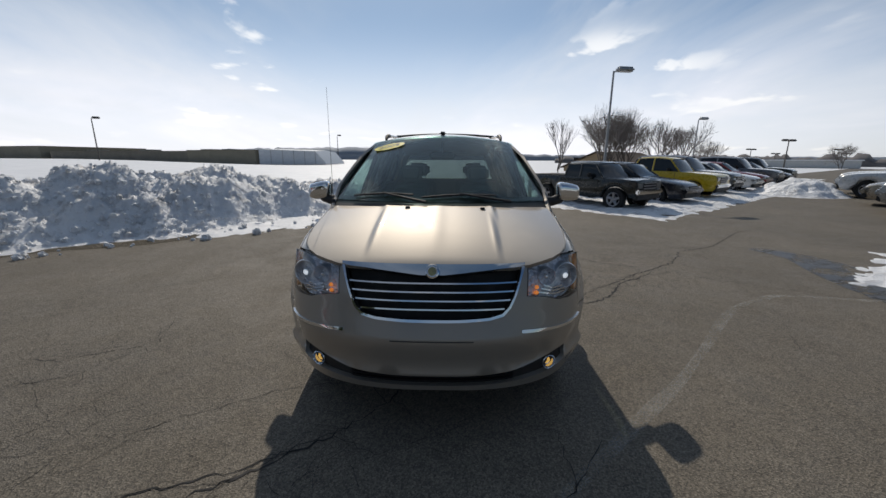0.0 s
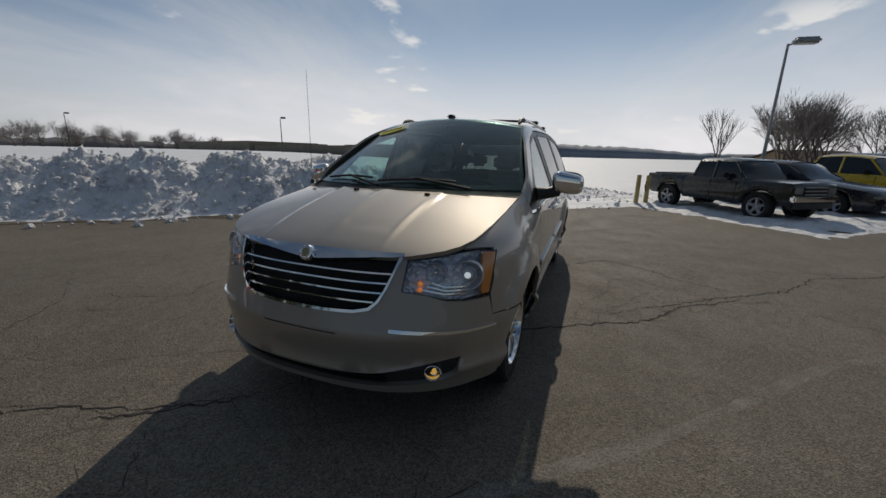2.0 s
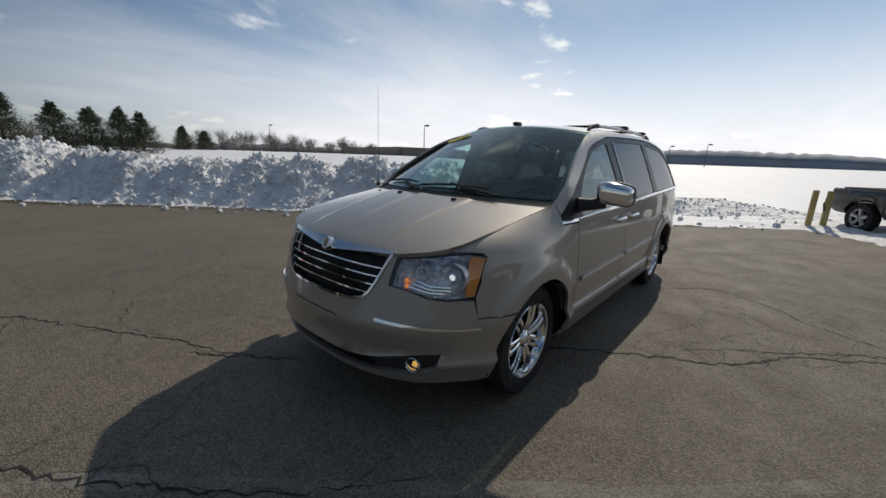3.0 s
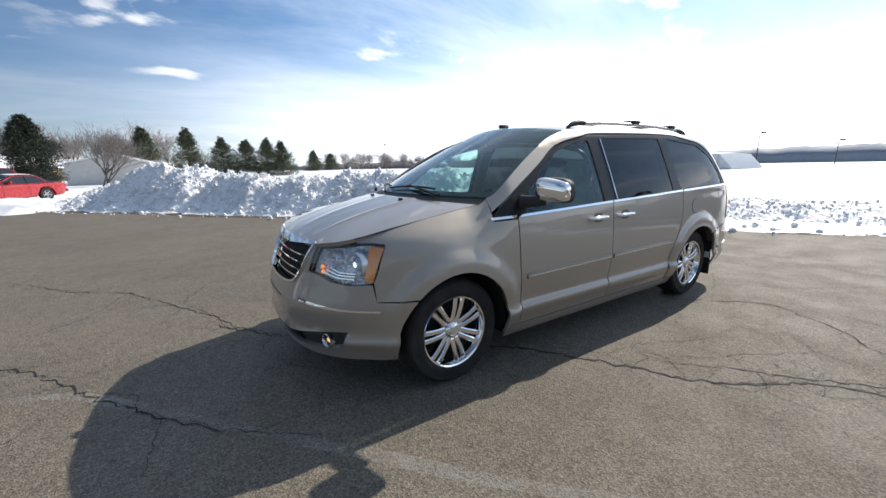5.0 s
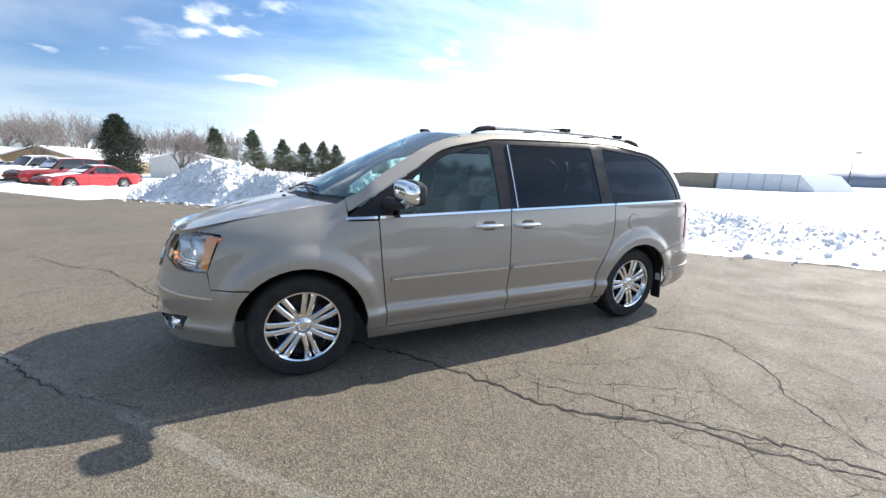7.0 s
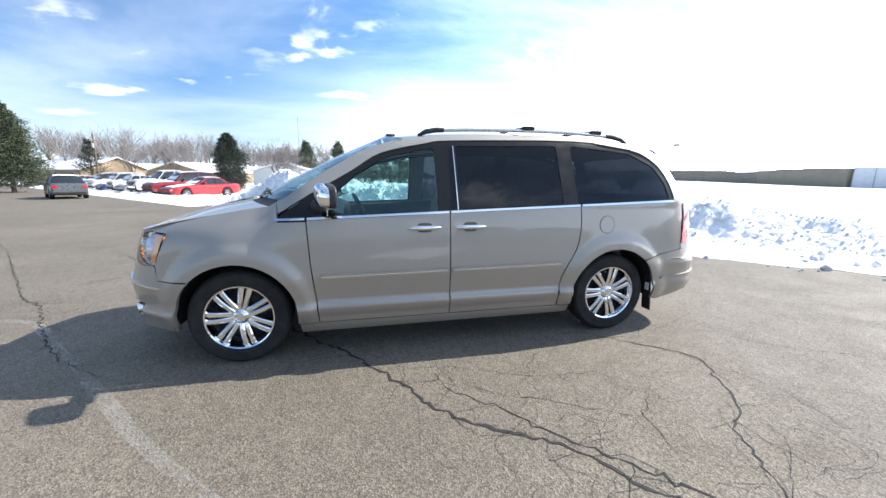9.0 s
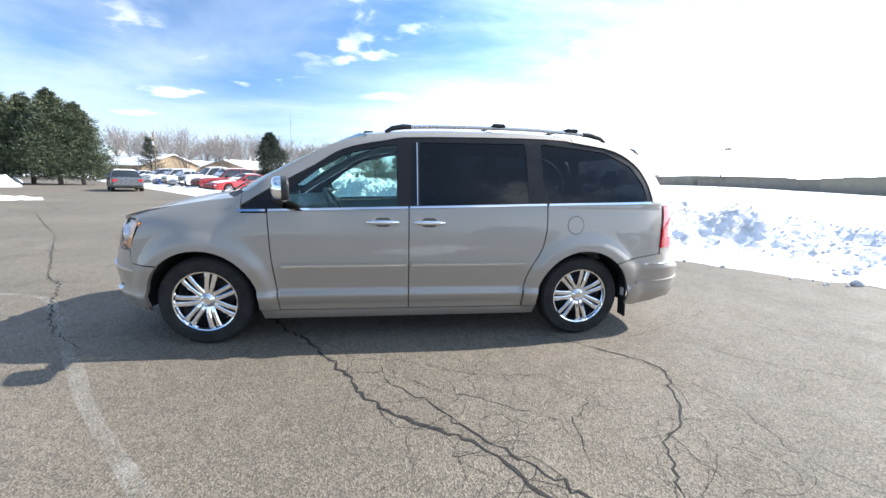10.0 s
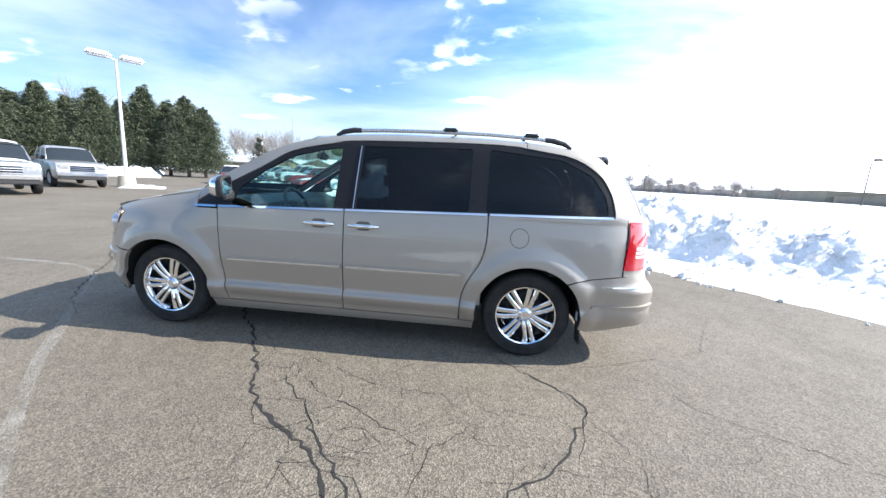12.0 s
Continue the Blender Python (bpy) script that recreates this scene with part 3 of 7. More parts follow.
def van_side(side):
    edge = [hood_edge_yz(y) for y in (0.24, 0.1, -0.05, -0.2, -0.32, -0.43, -0.52, -0.585)]
    lamp_low = (-0.52, 0.765)
    fender = [(0.43, 0.283), (0.556, 0.283), (0.545, 0.45), (0.515, 0.75), (0.500, 1.055), (0.306, 1.052), (0.302, 1.10), (0.298, 1.195)] + edge + [(-0.565, 0.992), (-0.50, 0.990), (-0.435, 0.980), lamp_low, (-0.515, 0.655), (-0.300, 0.655)] + arch(0, 135, -9)
    panel("front_fender", fender, side_map, PAINT, van, 0.030, side=side)
    fdoor = [(0.563, 0.285), (1.572, 0.285), (1.572, belt(1.57)), (0.508, belt(0.5)), (0.523, 0.75), (0.553, 0.45)]
    door = panel("front_door", fdoor, side_map, PAINT, van, 0.042, side=side)
    cut = spline([(2.715, belt(2.715)), (2.715, 0.95), (2.68, 0.78), (2.59, 0.62), (2.545, 0.48), (2.535, 0.285)], 4)
    slide = panel("sliding_door", [(1.58, 0.285), (1.58, belt(1.58))] + cut, side_map, PAINT, van, 0.042, side=side)
    cut2 = [(y + 0.009, z) for y, z in cut][::-1]
    quarter = [(2.548, 0.284)] + cut2[1:] + [(2.724, belt(2.724)), (3.673, belt(3.67) + 0.01)] + [(y + 0.006, z + 0.004) for y, z in DLO[2:15]] + [(2.995, 1.678)] + [(y, smooth_interp(y, ROOF_EDGE)) for y in (2.995, 3.2, 3.4, 3.55)] + [(3.65, 1.55), (3.74, 1.38), (3.775, 1.16), (3.768, 0.742), (3.66, 0.728), (3.55, 0.712), (3.44, 0.690)] + arch(AXLE2, 48, 189)
    panel("quarter_panel", quarter, side_map, PAINT, van, 0.032, side=side)
    panel("rocker_panel", [(0.428, 0.200), (2.655, 0.207), (2.660, 0.277), (0.420, 0.277)], side_map, PAINT, van, 0.07, side=side)
    rail = [(0.31, 1.115), (0.30, 1.20)] + [(y, z) for y, z in spline([(0.36, 1.225), (0.55, 1.36), (0.78, 1.50), (1.0, 1.612), (1.25, 1.690)], 4)] + [(y, smooth_interp(y, ROOF_EDGE)) for y in (1.5, 1.8, 2.1, 2.4, 2.7, 2.99)]
    low = [(y, z + 0.006) for y, z in DLO[17:]]
    rail += [(2.99, 1.678)] + low
    panel("roof_side_rail", rail, side_map, PAINT, van, 0.04, side=side)
    frame_ = panel("window_surround", DLO, side_map, BLACK_TRIM, van, 0.045, holes=(FRONT_PANE, SLIDE_PANE, REAR_PANE), lift=-0.006, side=side)
    for nm, poly, mat, lab in (("side_window", FRONT_PANE, GLASS, "lightly green-tinted front door glass"), ("side_window", SLIDE_PANE, PRIVACY, "dark privacy glass"), ("side_window", REAR_PANE, PRIVACY, "dark privacy glass")):
        w = panel(nm, poly, side_map, mat, frame_, 0.06, lift=-0.011, thick=0.004, back=True, side=side, label=lab)
    panel("pillar_strip", [(1.641, 1.128), (1.648, 1.128), (1.648, 1.63), (1.641, 1.63)], side_map, CHROME, frame_, 0.05, lift=0.001, thick=0.008, side=side)
    # chrome strip along the belt
    for y0, y1, up in ((0.285, 0.495, van), (0.512, 1.57, door), (1.583, 2.711, slide), (2.729, 3.655, van)):
        panel("belt_moulding", [(y0, belt(y0) + 0.001), (y1, belt(y1) + 0.001), (y1, belt(y1) + 0.017), (y0, belt(y0) + 0.017)], side_map, CHROME, up, 0.06, lift=0.007, thick=0.012, side=side)
    # body-side moulding with a bright upper line
    for y0, y1, up in ((0.585, 1.562, door), (1.592, 2.55, slide)):
        z = lambda y: 0.628 + 0.009 * (y - 0.6)
        panel("side_moulding", [(y0, z(y0)), (y1, z(y1)), (y1, z(y1) + 0.034), (y0, z(y0) + 0.034)], side_map, PAINT, up, 0.05, lift=0.013, thick=0.014, side=side)
        panel("moulding_insert", [(y0 + 0.01, z(y0) + 0.014), (y1 - 0.01, z(y1) + 0.014), (y1 - 0.01, z(y1) + 0.022), (y0 + 0.01, z(y0) + 0.022)], side_map, CHROME, up, 0.05, lift=0.0155, thick=0.003, side=side)
    # pull handles, each over a flat patch painted as the cup's shade
    for yc, up in ((1.372, door), (1.738, slide)):
        zc = 0.995
        panel("handle_cup_shade", rounded([(yc - 0.06, zc - 0.036), (yc + 0.06, zc - 0.036), (yc + 0.06, zc + 0.036), (yc - 0.06, zc + 0.036)], 0.035), side_map, cup_shade, up, 0.03, lift=0.0015, thick=0.002, side=side)
        bm = bmesh.new()
        n, prof = 12, []
        for k in range(n + 1):
            t = -1 + 2 * k / n
            prof.append((width(yc, zc) + 0.030 - 0.022 * abs(t) ** 4, yc + 0.125 * t, zc))
        tube(bm, [(side * p[0], p[1], p[2]) for p in prof], [0.007 + 0.006 * (1 - abs(-1 + 2 * k / n) ** 3) for k in range(n + 1)], 10)
        for v in bm.verts:
            v.co.z = zc + (v.co.z - zc) * 1.35
        part("door_handle", bm, CHROME, up, "chrome pull handle")
    # fuel flap
    if side > 0:
        ring = [(2.97 + 0.068 * math.cos(2 * math.pi * k / 28), 0.985 + 0.072 * math.sin(2 * math.pi * k / 28)) for k in range(28)]
        rim = [(2.97 + 0.0725 * math.cos(2 * math.pi * k / 28), 0.985 + 0.0765 * math.sin(2 * math.pi * k / 28)) for k in range(28)]
        panel("fuel_flap_gap", rim, side_map, BLACK_PLASTIC, van, 0.03, lift=0.001, thick=0.002)
        panel("fuel_flap", ring, side_map, PAINT, van, 0.03, lift=0.0025, thick=0.002)


for s in (1, -1):
    van_side(s)

# ---- nose ----
GR = [nx(0.492, 0.962), nx(0.475, 0.90), nx(0.445, 0.815), nx(0.415, 0.755), nx(0.375, 0.715), nx(0.30, 0.698), nx(0.15, 0.690), nx(0.0, 0.688)]


def both(half):
    """A left half-outline, from the outside to the middle, with its mirror image."""
    return half + [(-a, b) for a, b in half[::-1] if abs(a) > 1e-6]


lamp_in_top, lamp_in_low = nx(0.514, 0.952), nx(0.508, 0.806)
lamp_low = [nx(0.62, 0.788), nx(0.70, 0.760), nx(0.78, 0.750), ny(-0.522, 0.757)]
lamp_top = [ny(-0.437, 0.974), ny(-0.52, 0.986), nx(0.76, 0.986), nx(0.68, 0.976), nx(0.60, 0.962)]
half = [ny(y, z) for y, z in arch(0, 191, 136, 9)] + [ny(-0.515, 0.650), ny(-0.53, 0.752)] + lamp_low[::-1][1:] + [lamp_in_low, lamp_in_top, nx(0.50, 0.962)] + GR
half = half + [(-a, b) for a, b in half[::-1] if abs(a) > 1e-6]
bottom = [nx(-0.80, 0.285), nx(-0.5, 0.292), nx(0, 0.296), nx(0.5, 0.292), nx(0.80, 0.285)]
mouth = spline([nx(0.770, 0.464), nx(0.70, 0.460), nx(0.55, 0.436), nx(0.40, 0.412), nx(0.2, 0.400), nx(0.0, 0.398)], 3)
mouth = mouth + [(-a, b) for a, b in mouth[::-1] if abs(a) > 1e-6]
mouth += [nx(-0.75, 0.372), nx(-0.64, 0.342), nx(-0.4, 0.328), nx(0, 0.324), nx(0.4, 0.328), nx(0.64, 0.342), nx(0.75, 0.372)]
front_bumper = panel("front_bumper", half + bottom, nose_map, PAINT, van, 0.04, holes=(mouth,), thick=0.03)
panel("lower_intake", [(a * 1.0, b) for a, b in mouth], nose_map, BLACK_PLASTIC, front_bumper, 0.05, lift=-0.028, label="black plastic lower intake")
for z in (0.342, 0.370):
    panel("intake_bar", [nx(-0.45, z), nx(0.45, z), nx(0.45, z + 0.012), nx(-0.45, z + 0.012)], nose_map, BLACK_TRIM, front_bumper, 0.05, lift=-0.012, thick=0.012)
panel("plate_crease", [nx(-0.22, 0.592), nx(0.22, 0.592), nx(0.22, 0.597), nx(-0.22, 0.597)], nose_map, BLACK_PLASTIC, front_bumper, 0.05, lift=0.0015, thick=0.002)
for s in (1, -1):
    panel("bumper_trim", rounded([nx(0.475, 0.622), nx(0.72, 0.606), ny(-0.50, 0.592), ny(-0.50, 0.603), nx(0.72, 0.620), nx(0.475, 0.639)], 0.008), nose_map, CHROME, front_bumper, 0.03, lift=0.008, thick=0.010, side=s, label="chrome bumper strip")
    # fog lamp
    q, e = nose_map(nx(0.668, 0.399)), 0.01
    out = (nose_map(nx(0.668 + e, 0.399)) - q).cross(nose_map(nx(0.668, 0.399 + e)) - q).normalized()
    out = (out if out.y < 0 else -out).lerp(Vector((0, -1, 0)), 0.45).normalized()
    q, out = Vector((s * q.x, q.y, q.z)), Vector((s * out.x, out.y, out.z * 0.3)).normalized()
    m = Matrix.Translation(q - out * 0.020) @ out.to_track_quat("Z", "Y").to_matrix().to_4x4()
    bm = bmesh.new()
    lathe(bm, [(0.043, -0.03), (0.043, 0.004), (0.040, 0.007), (0.037, 0.002), (0.030, -0.022), (0.001, -0.034)], 28, m)
    fog = part("fog_lamp", bm, CHROME, front_bumper, "lit round fog lamp")
    bm = bmesh.new()
    lathe(bm, [(0.001, -0.006), (0.012, -0.009), (0.021, -0.018), (0.022, -0.03)], 20, m)
    part("bulb", bm, FOG_GLOW, fog)
    bm = bmesh.new()
    lathe(bm, [(0.001, 0.004), (0.02, 0.003), (0.038, -0.001)], 24, m)
    part("lens", bm, CLEAR, fog)

# grille
grille = thing("grille", "", "")
for k in ("label", "category"):
    if k in grille:
        del grille[k]
grille.parent = van
outer = both([nx(0.497, 0.972), nx(0.494, 0.950)] + GR[1:])
inner = both([nx(0.474, 0.938), nx(0.461, 0.890), nx(0.432, 0.812), nx(0.403, 0.760), nx(0.367, 0.728), nx(0.30, 0.712), nx(0.15, 0.704), nx(0.07, 0.703), nx(0.0, 0.703)])
inner = [(a, b - 0.018 * math.exp(-((a / 0.16) ** 2)) if b > 0.9 else b) for a, b in inner]
inner = [q for q in inner if q[1] < 0.9] + [(nx(x, z)) for x, z in ((-0.478, 0.954), (-0.36, 0.949), (-0.22, 0.937), (-0.12, 0.927), (-0.06, 0.921), (0.06, 0.921), (0.12, 0.927), (0.22, 0.937), (0.36, 0.949), (0.478, 0.954))]
panel("grille_surround", outer, nose_map, CHROME, grille, 0.03, holes=(inner,), lift=0.012, thick=0.04, label="chrome grille frame")
# near-black sheet paints the shade behind the bars
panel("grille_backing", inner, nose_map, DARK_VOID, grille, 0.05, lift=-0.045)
for k in range(4):
    z = 0.748 + 0.0440 * k
    w = interp(z, [(0.71, 0.33), (0.735, 0.372), (0.765, 0.402), (0.815, 0.430), (0.89, 0.458), (0.94, 0.472)])
    panel("grille_bar", [nx(-w, z), nx(-w / 2, z), nx(0, z), nx(w / 2, z), nx(w, z), nx(w, z + 0.0075), nx(w / 2, z + 0.0075), nx(0, z + 0.0075), nx(-w / 2, z + 0.0075), nx(-w, z + 0.0075)], nose_map, CHROME, grille, 0.03, lift=-0.004, thick=0.022, label="chrome bar")
m = Matrix.Translation((0, -0.818, 0.945)) @ Matrix.Rotation(radians(68), 4, "X")
bm = bmesh.new()
lathe(bm, [(0.001, 0.018), (0.024, 0.017), (0.027, 0.012), (0.031, 0.018), (0.037, 0.016), (0.041, 0.004), (0.041, -0.02)], 28, m)
part("emblem", bm, CHROME, grille, "round chrome badge")
bm = bmesh.new()
lathe(bm, [(0.001, 0.0195), (0.018, 0.019), (0.023, 0.0175)], 20, m)
part("emblem_disc", bm, plain("pale_gold_enamel", (0.35, 0.33, 0.18), 0.3, 0.5), grille)

# headlamps
LAMP = [lamp_in_low, lamp_in_top] + lamp_top[::-1] + lamp_low[::-1]


def inset(poly, k):
    cx, cy = sum(p[0] for p in poly) / len(poly), sum(p[1] for p in poly) / len(poly)
    return [(cx + (x - cx) * k, cy + (y - cy) * k) for x, y in poly]


for s in (1, -1):
    lamp = panel("headlamp", LAMP, nose_map, REFLECTOR, van, 0.03, lift=-0.05, side=s, label="clear headlamp with chrome reflectors and an amber corner")
    panel("lamp_rim", inset(LAMP, 0.985), nose_map, BLACK_TRIM, lamp, 0.025, holes=(inset(LAMP, 0.970),), lift=-0.003, thick=0.012, side=s)
    cover = panel("lens_cover", inset(LAMP, 0.985), nose_map, CLEAR, lamp, 0.03, lift=0.001, thick=0.004, back=True, side=s)
    cover.visible_shadow = False
    for x, z, r, lit in ((0.775, 0.864, 0.068, True), (0.645, 0.882, 0.046, False)):
        q = nose_map(nx(x, z))
        aim = Matrix.Translation((s * (q.x - 0.012), q.y + 0.042, q.z)) @ Matrix.Rotation(radians(90), 4, "X") @ Matrix.Rotation(radians(14 * s), 4, "Y")
        bm = bmesh.new()
        lathe(bm, [(r * 1.16, -0.03), (r * 1.16, 0.012), (r * 1.10, 0.020), (r * 1.02, 0.016), (r * 0.98, 0.002), (r * 0.80, -0.014), (r * 0.50, -0.030)], 30, aim)
        bowl = part("reflector_bowl", bm, ALLOY_GREY, lamp)
        bm = bmesh.new()
        if lit:
            lathe(bm, [(r * 0.64, -0.03), (r * 0.64, 0.006), (r * 0.58, 0.010), (r * 0.54, 0.004)], 28, aim)
            part("projector_ring", bm, ALLOY_GREY, bowl)
            bm = bmesh.new()
            lathe(bm, [(0.001, 0.020), (r * 0.22, 0.017), (r * 0.40, 0.009), (r * 0.54, -0.004)], 24, aim)
            part("projector_lens", bm, PROJECTOR, bowl)
            bm = bmesh.new()
            lathe(bm, [(0.001, 0.023), (r * 0.16, 0.0215), (r * 0.24, 0.018)], 16, aim)
            part("lit_core", bm, CORE, bowl)
        else:
            lathe(bm, [(0.001, 0.016), (r * 0.18, 0.014), (r * 0.30, 0.004), (r * 0.30, -0.03)], 16, aim)
            part("bulb_cap", bm, CHROME, bowl)
            for k in range(8):
                bm = bmesh.new()
                c, d = math.cos(0.785 * k), math.sin(0.785 * k)
                tube(bm, [aim @ Vector((c * r * 0.36, d * r * 0.36, -0.022)), aim @ Vector((c * r * 0.94, d * r * 0.94, 0.004))], [0.002, 0.0035], 4)
                part("reflector_rib", bm, REFLECTOR, bowl)
    # stepped chrome trim along the lower edge of the lamp
    for k in range(3):
        za = 0.800 + 0.016 * k
        panel("lamp_step", [nx(0.60 + 0.02 * k, za + 0.010), nx(0.70, za - 0.016), nx(0.79, za - 0.022), nx(0.79, za - 0.014), nx(0.70, za - 0.008), nx(0.60 + 0.02 * k, za + 0.018)], nose_map, CHROME, lamp, 0.03, lift=-0.030 - 0.004 * k, thick=0.012, side=s)
    amb = [ny(-0.445, 0.964), ny(-0.525, 0.770), ny(-0.565, 0.772), ny(-0.515, 0.974)]
    panel("corner_marker", amb, nose_map, AMBER, lamp, 0.03, lift=-0.006, side=s, label="amber corner reflector")
    q = nose_map(nx(0.575, 0.835))
    for dz in (0.0, -0.032):
        bm = bmesh.new()
        bmesh.ops.create_icosphere(bm, subdivisions=2, radius=0.012, matrix=Matrix.Translation((s * q.x, q.y + 0.035, q.z + dz)))
        part("marker_bulb", bm, AMBER_GLOW, lamp)

# hood: outline from the cowl round to the nose
rear = [(x, -0.035 + 0.385 * x * x) for x in (0.828, 0.7, 0.55, 0.4, 0.2, 0.0)]
sidee = [(smooth_interp(y, EDGE_X) - 0.006, y) for y in (-0.66, -0.60, -0.52, -0.45, -0.3, -0.1, 0.1, 0.235)]
nose_edge = [(0.0, -0.795), (0.25, -0.787), (0.45, -0.762), (0.53, -0.738), (0.60, -0.702)]
hf = nose_edge + sidee + rear[:-1]
hoodpoly = hf + [rear[-1]] + [(-x, y) for x, y in hf[::-1] if abs(x) > 1e-6]
hood = panel("hood", hoodpoly, hood_map, PAINT, van, 0.026, thick=0.025, centre=(0, -0.2, 0.5))
# black seam between hood and fenders, cowl tray under the wipers
for s in (1, -1):
    bm = bmesh.new()
    tube(bm, [(s * (smooth_interp(y, EDGE_X) - 0.002), y, hood_z(smooth_interp(y, EDGE_X), y) - 0.0035) for y in (0.24, 0.15, 0.05, -0.05, -0.15, -0.25, -0.35, -0.42, -0.48, -0.54, -0.58)], 0.0028, 6)
    part("hood_seam", bm, BLACK_PLASTIC, van)
bm = bmesh.new()
rows = []
for i in range(13):
    u = -1 + 2 * i / 12
    q, p = glass_map((u, 0.03)), Vector((0.83 * u, -0.045 + 0.385 * (0.83 * u) ** 2, 0))
    p.z = hood_z(p.x, p.y) - 0.022
    rows.append([bm.verts.new(p), bm.verts.new(q + Vector((0, 0, -0.012)))])
for a, b in zip(rows, rows[1:]):
    bm.faces.new((a[0], b[0], b[1], a[1]))
part("cowl", bm, BLACK_PLASTIC, van, "black plastic cowl tray")
for x in (-0.215, 0.315):
    bm = bmesh.new()
    box(bm, x - 0.018, x + 0.018, -0.075, -0.045, hood_z(x, -0.06) - 0.002, hood_z(x, -0.06) + 0.012, 0.005)
    part("washer_nozzle", bm, BLACK_PLASTIC, van)

# windscreen and its black border
ws = [(-0.985, 0.02), (-0.5, 0.02), (0, 0.02), (0.5, 0.02), (0.985, 0.02), (0.985, 0.5), (0.98, 0.985), (0, 0.985), (-0.98, 0.985), (-0.985, 0.5)]
wi = [(-0.945, 0.075), (-0.5, 0.07), (0, 0.07), (0.5, 0.07), (0.945, 0.075), (0.94, 0.5), (0.93, 0.955), (0, 0.955), (-0.93, 0.955), (-0.94, 0.5)]
screen = panel("windscreen", ws, glass_map, GLASS, van, 0.07, thick=0.005, back=True, centre=(0, 1.5, 0.6))
panel("windscreen_border", ws, glass_map, BLACK_TRIM, screen, 0.06, holes=(wi,), lift=-0.008, thick=0.003, centre=(0, 1.5, 0.6))
# roof
rl = [(y, width(y, smooth_interp(y, ROOF_EDGE))) for y in (1.27, 1.5, 1.8, 2.1, 2.4, 2.7, 3.0, 3.3, 3.5, 3.62)]
rp = [(x - 0.004, y) for y, x in rl] + [(-x + 0.004, y) for y, x in rl[::-1]]
header = [(0.70 * u, 1.135 + 0.12 * u * u) for u in (-0.9, -0.6, -0.3, 0, 0.3, 0.6, 0.9)]
roof = panel("roof", rp + header, roof_map, PAINT, van, 0.07, thick=0.03, centre=(0, 2, 0.6))


# ---- the minivan: tail ----
def tail_half(pts):
    return pts + [(-a, b) for a, b in pts[::-1] if abs(a) > 1e-6]


gate = [ty(3.782, 0.742), ty(3.782, 1.15), ty(3.72, 1.42), ty(3.63, 1.58), (0.55, 1.655), (0.25, 1.668), (0.0, 1.672)]
half_t = [(0.60, 1.21), (0.58, 1.40), (0.50, 1.58), (0.3, 1.60), (0, 1.605)]
GLASS_T = tail_half(half_t) + [(0, 1.205)]
tailgate = panel("tailgate", tail_half(gate) + [(-0.5, 0.705), (0, 0.70), (0.5, 0.705)], tail_map, PAINT, van, 0.06, holes=(GLASS_T,), centre=(0, 2, 0.9))
panel("rear_window", GLASS_T, tail_map, REAR_TINT, tailgate, 0.07, lift=0.003, thick=0.004, centre=(0, 2, 0.9))
rb = [ty(3.44, 0.683), ty(3.55, 0.705), ty(3.66, 0.721), ty(3.768, 0.735), ty(3.82, 0.738), (0.62, 0.72), (0.4, 0.695), (0, 0.69)]
rb = [ty(y, z) for y, z in arch(AXLE2, -9, 46, 8)] + rb
rear_bumper = panel("rear_bumper", tail_half(rb) + [ty(3.56, 0.275)[:1] and (-ty(3.56, 0.275)[0], 0.275), (-0.9, 0.33), (-0.4, 0.335), (0.4, 0.335), (0.9, 0.33), ty(3.56, 0.275)], tail_map, PAINT, van, 0.05, centre=(0, 2, 0.9))
for s in (1, -1):
    panel("bumper_trim", [ty(3.62, 0.650), ty(4.02, 0.652), (0.45, 0.654), (0.45, 0.660), ty(4.02, 0.658), ty(3.62, 0.656)], tail_map, CHROME, rear_bumper, 0.03, lift=0.006, thick=0.008, side=s, centre=(0, 2, 0.9))
    panel("bumper_ledge", [ty(3.56, 0.478), ty(3.98, 0.485), (0.5, 0.49), (0.5, 0.512), ty(3.98, 0.507), ty(3.56, 0.494)], tail_map, PAINT, rear_bumper, 0.03, lift=0.012, thick=0.012, side=s, centre=(0, 2, 0.9))
    lens = panel("tail_lamp", rounded([ty(3.775, 0.79), ty(3.90, 0.79), ty(4.02, 0.80), ty(4.0, 1.14), ty(3.90, 1.158), ty(3.785, 1.158)], 0.02), tail_map, RED_LENS, van, 0.03, lift=0.007, side=s, centre=(0, 2, 0.9), label="red tail lamp with white reversing lens")
    for k in range(3):
        z = 0.885 + 0.032 * k
        panel("reversing_lens", [ty(3.86, z), ty(4.01, z), ty(4.008, z + 0.02), ty(3.86, z + 0.02)], tail_map, WHITE_PLASTIC, lens, 0.03, lift=0.010, thick=0.004, side=s, centre=(0, 2, 0.9))
    # mud flap behind the rear wheel, with a small worn white mark
    bm = bmesh.new()
    box(bm, s * 0.85 if s > 0 else -0.952, s * 0.952 if s > 0 else -0.85, 3.478, 3.496, 0.165, 0.56, 0.006)
    for v in bm.verts:
        v.co.y += 0.022 * (0.45 - v.co.z) / 0.3
    flap = part("mud_flap", bm, RUBBER, van, "black rubber mud flap")
    bm = bmesh.new()
    box(bm, s * 0.90, s * 0.948, 3.472, 3.476, 0.36, 0.43, 0.001)
    part("flap_mark", bm, WHITE_PLASTIC, flap, "small white mark")
bm = bmesh.new()
box(bm, -0.50, 0.50, 3.56, 3.70, 1.640, 1.662, 0.01)
part("roof_spoiler", bm, PAINT, van)

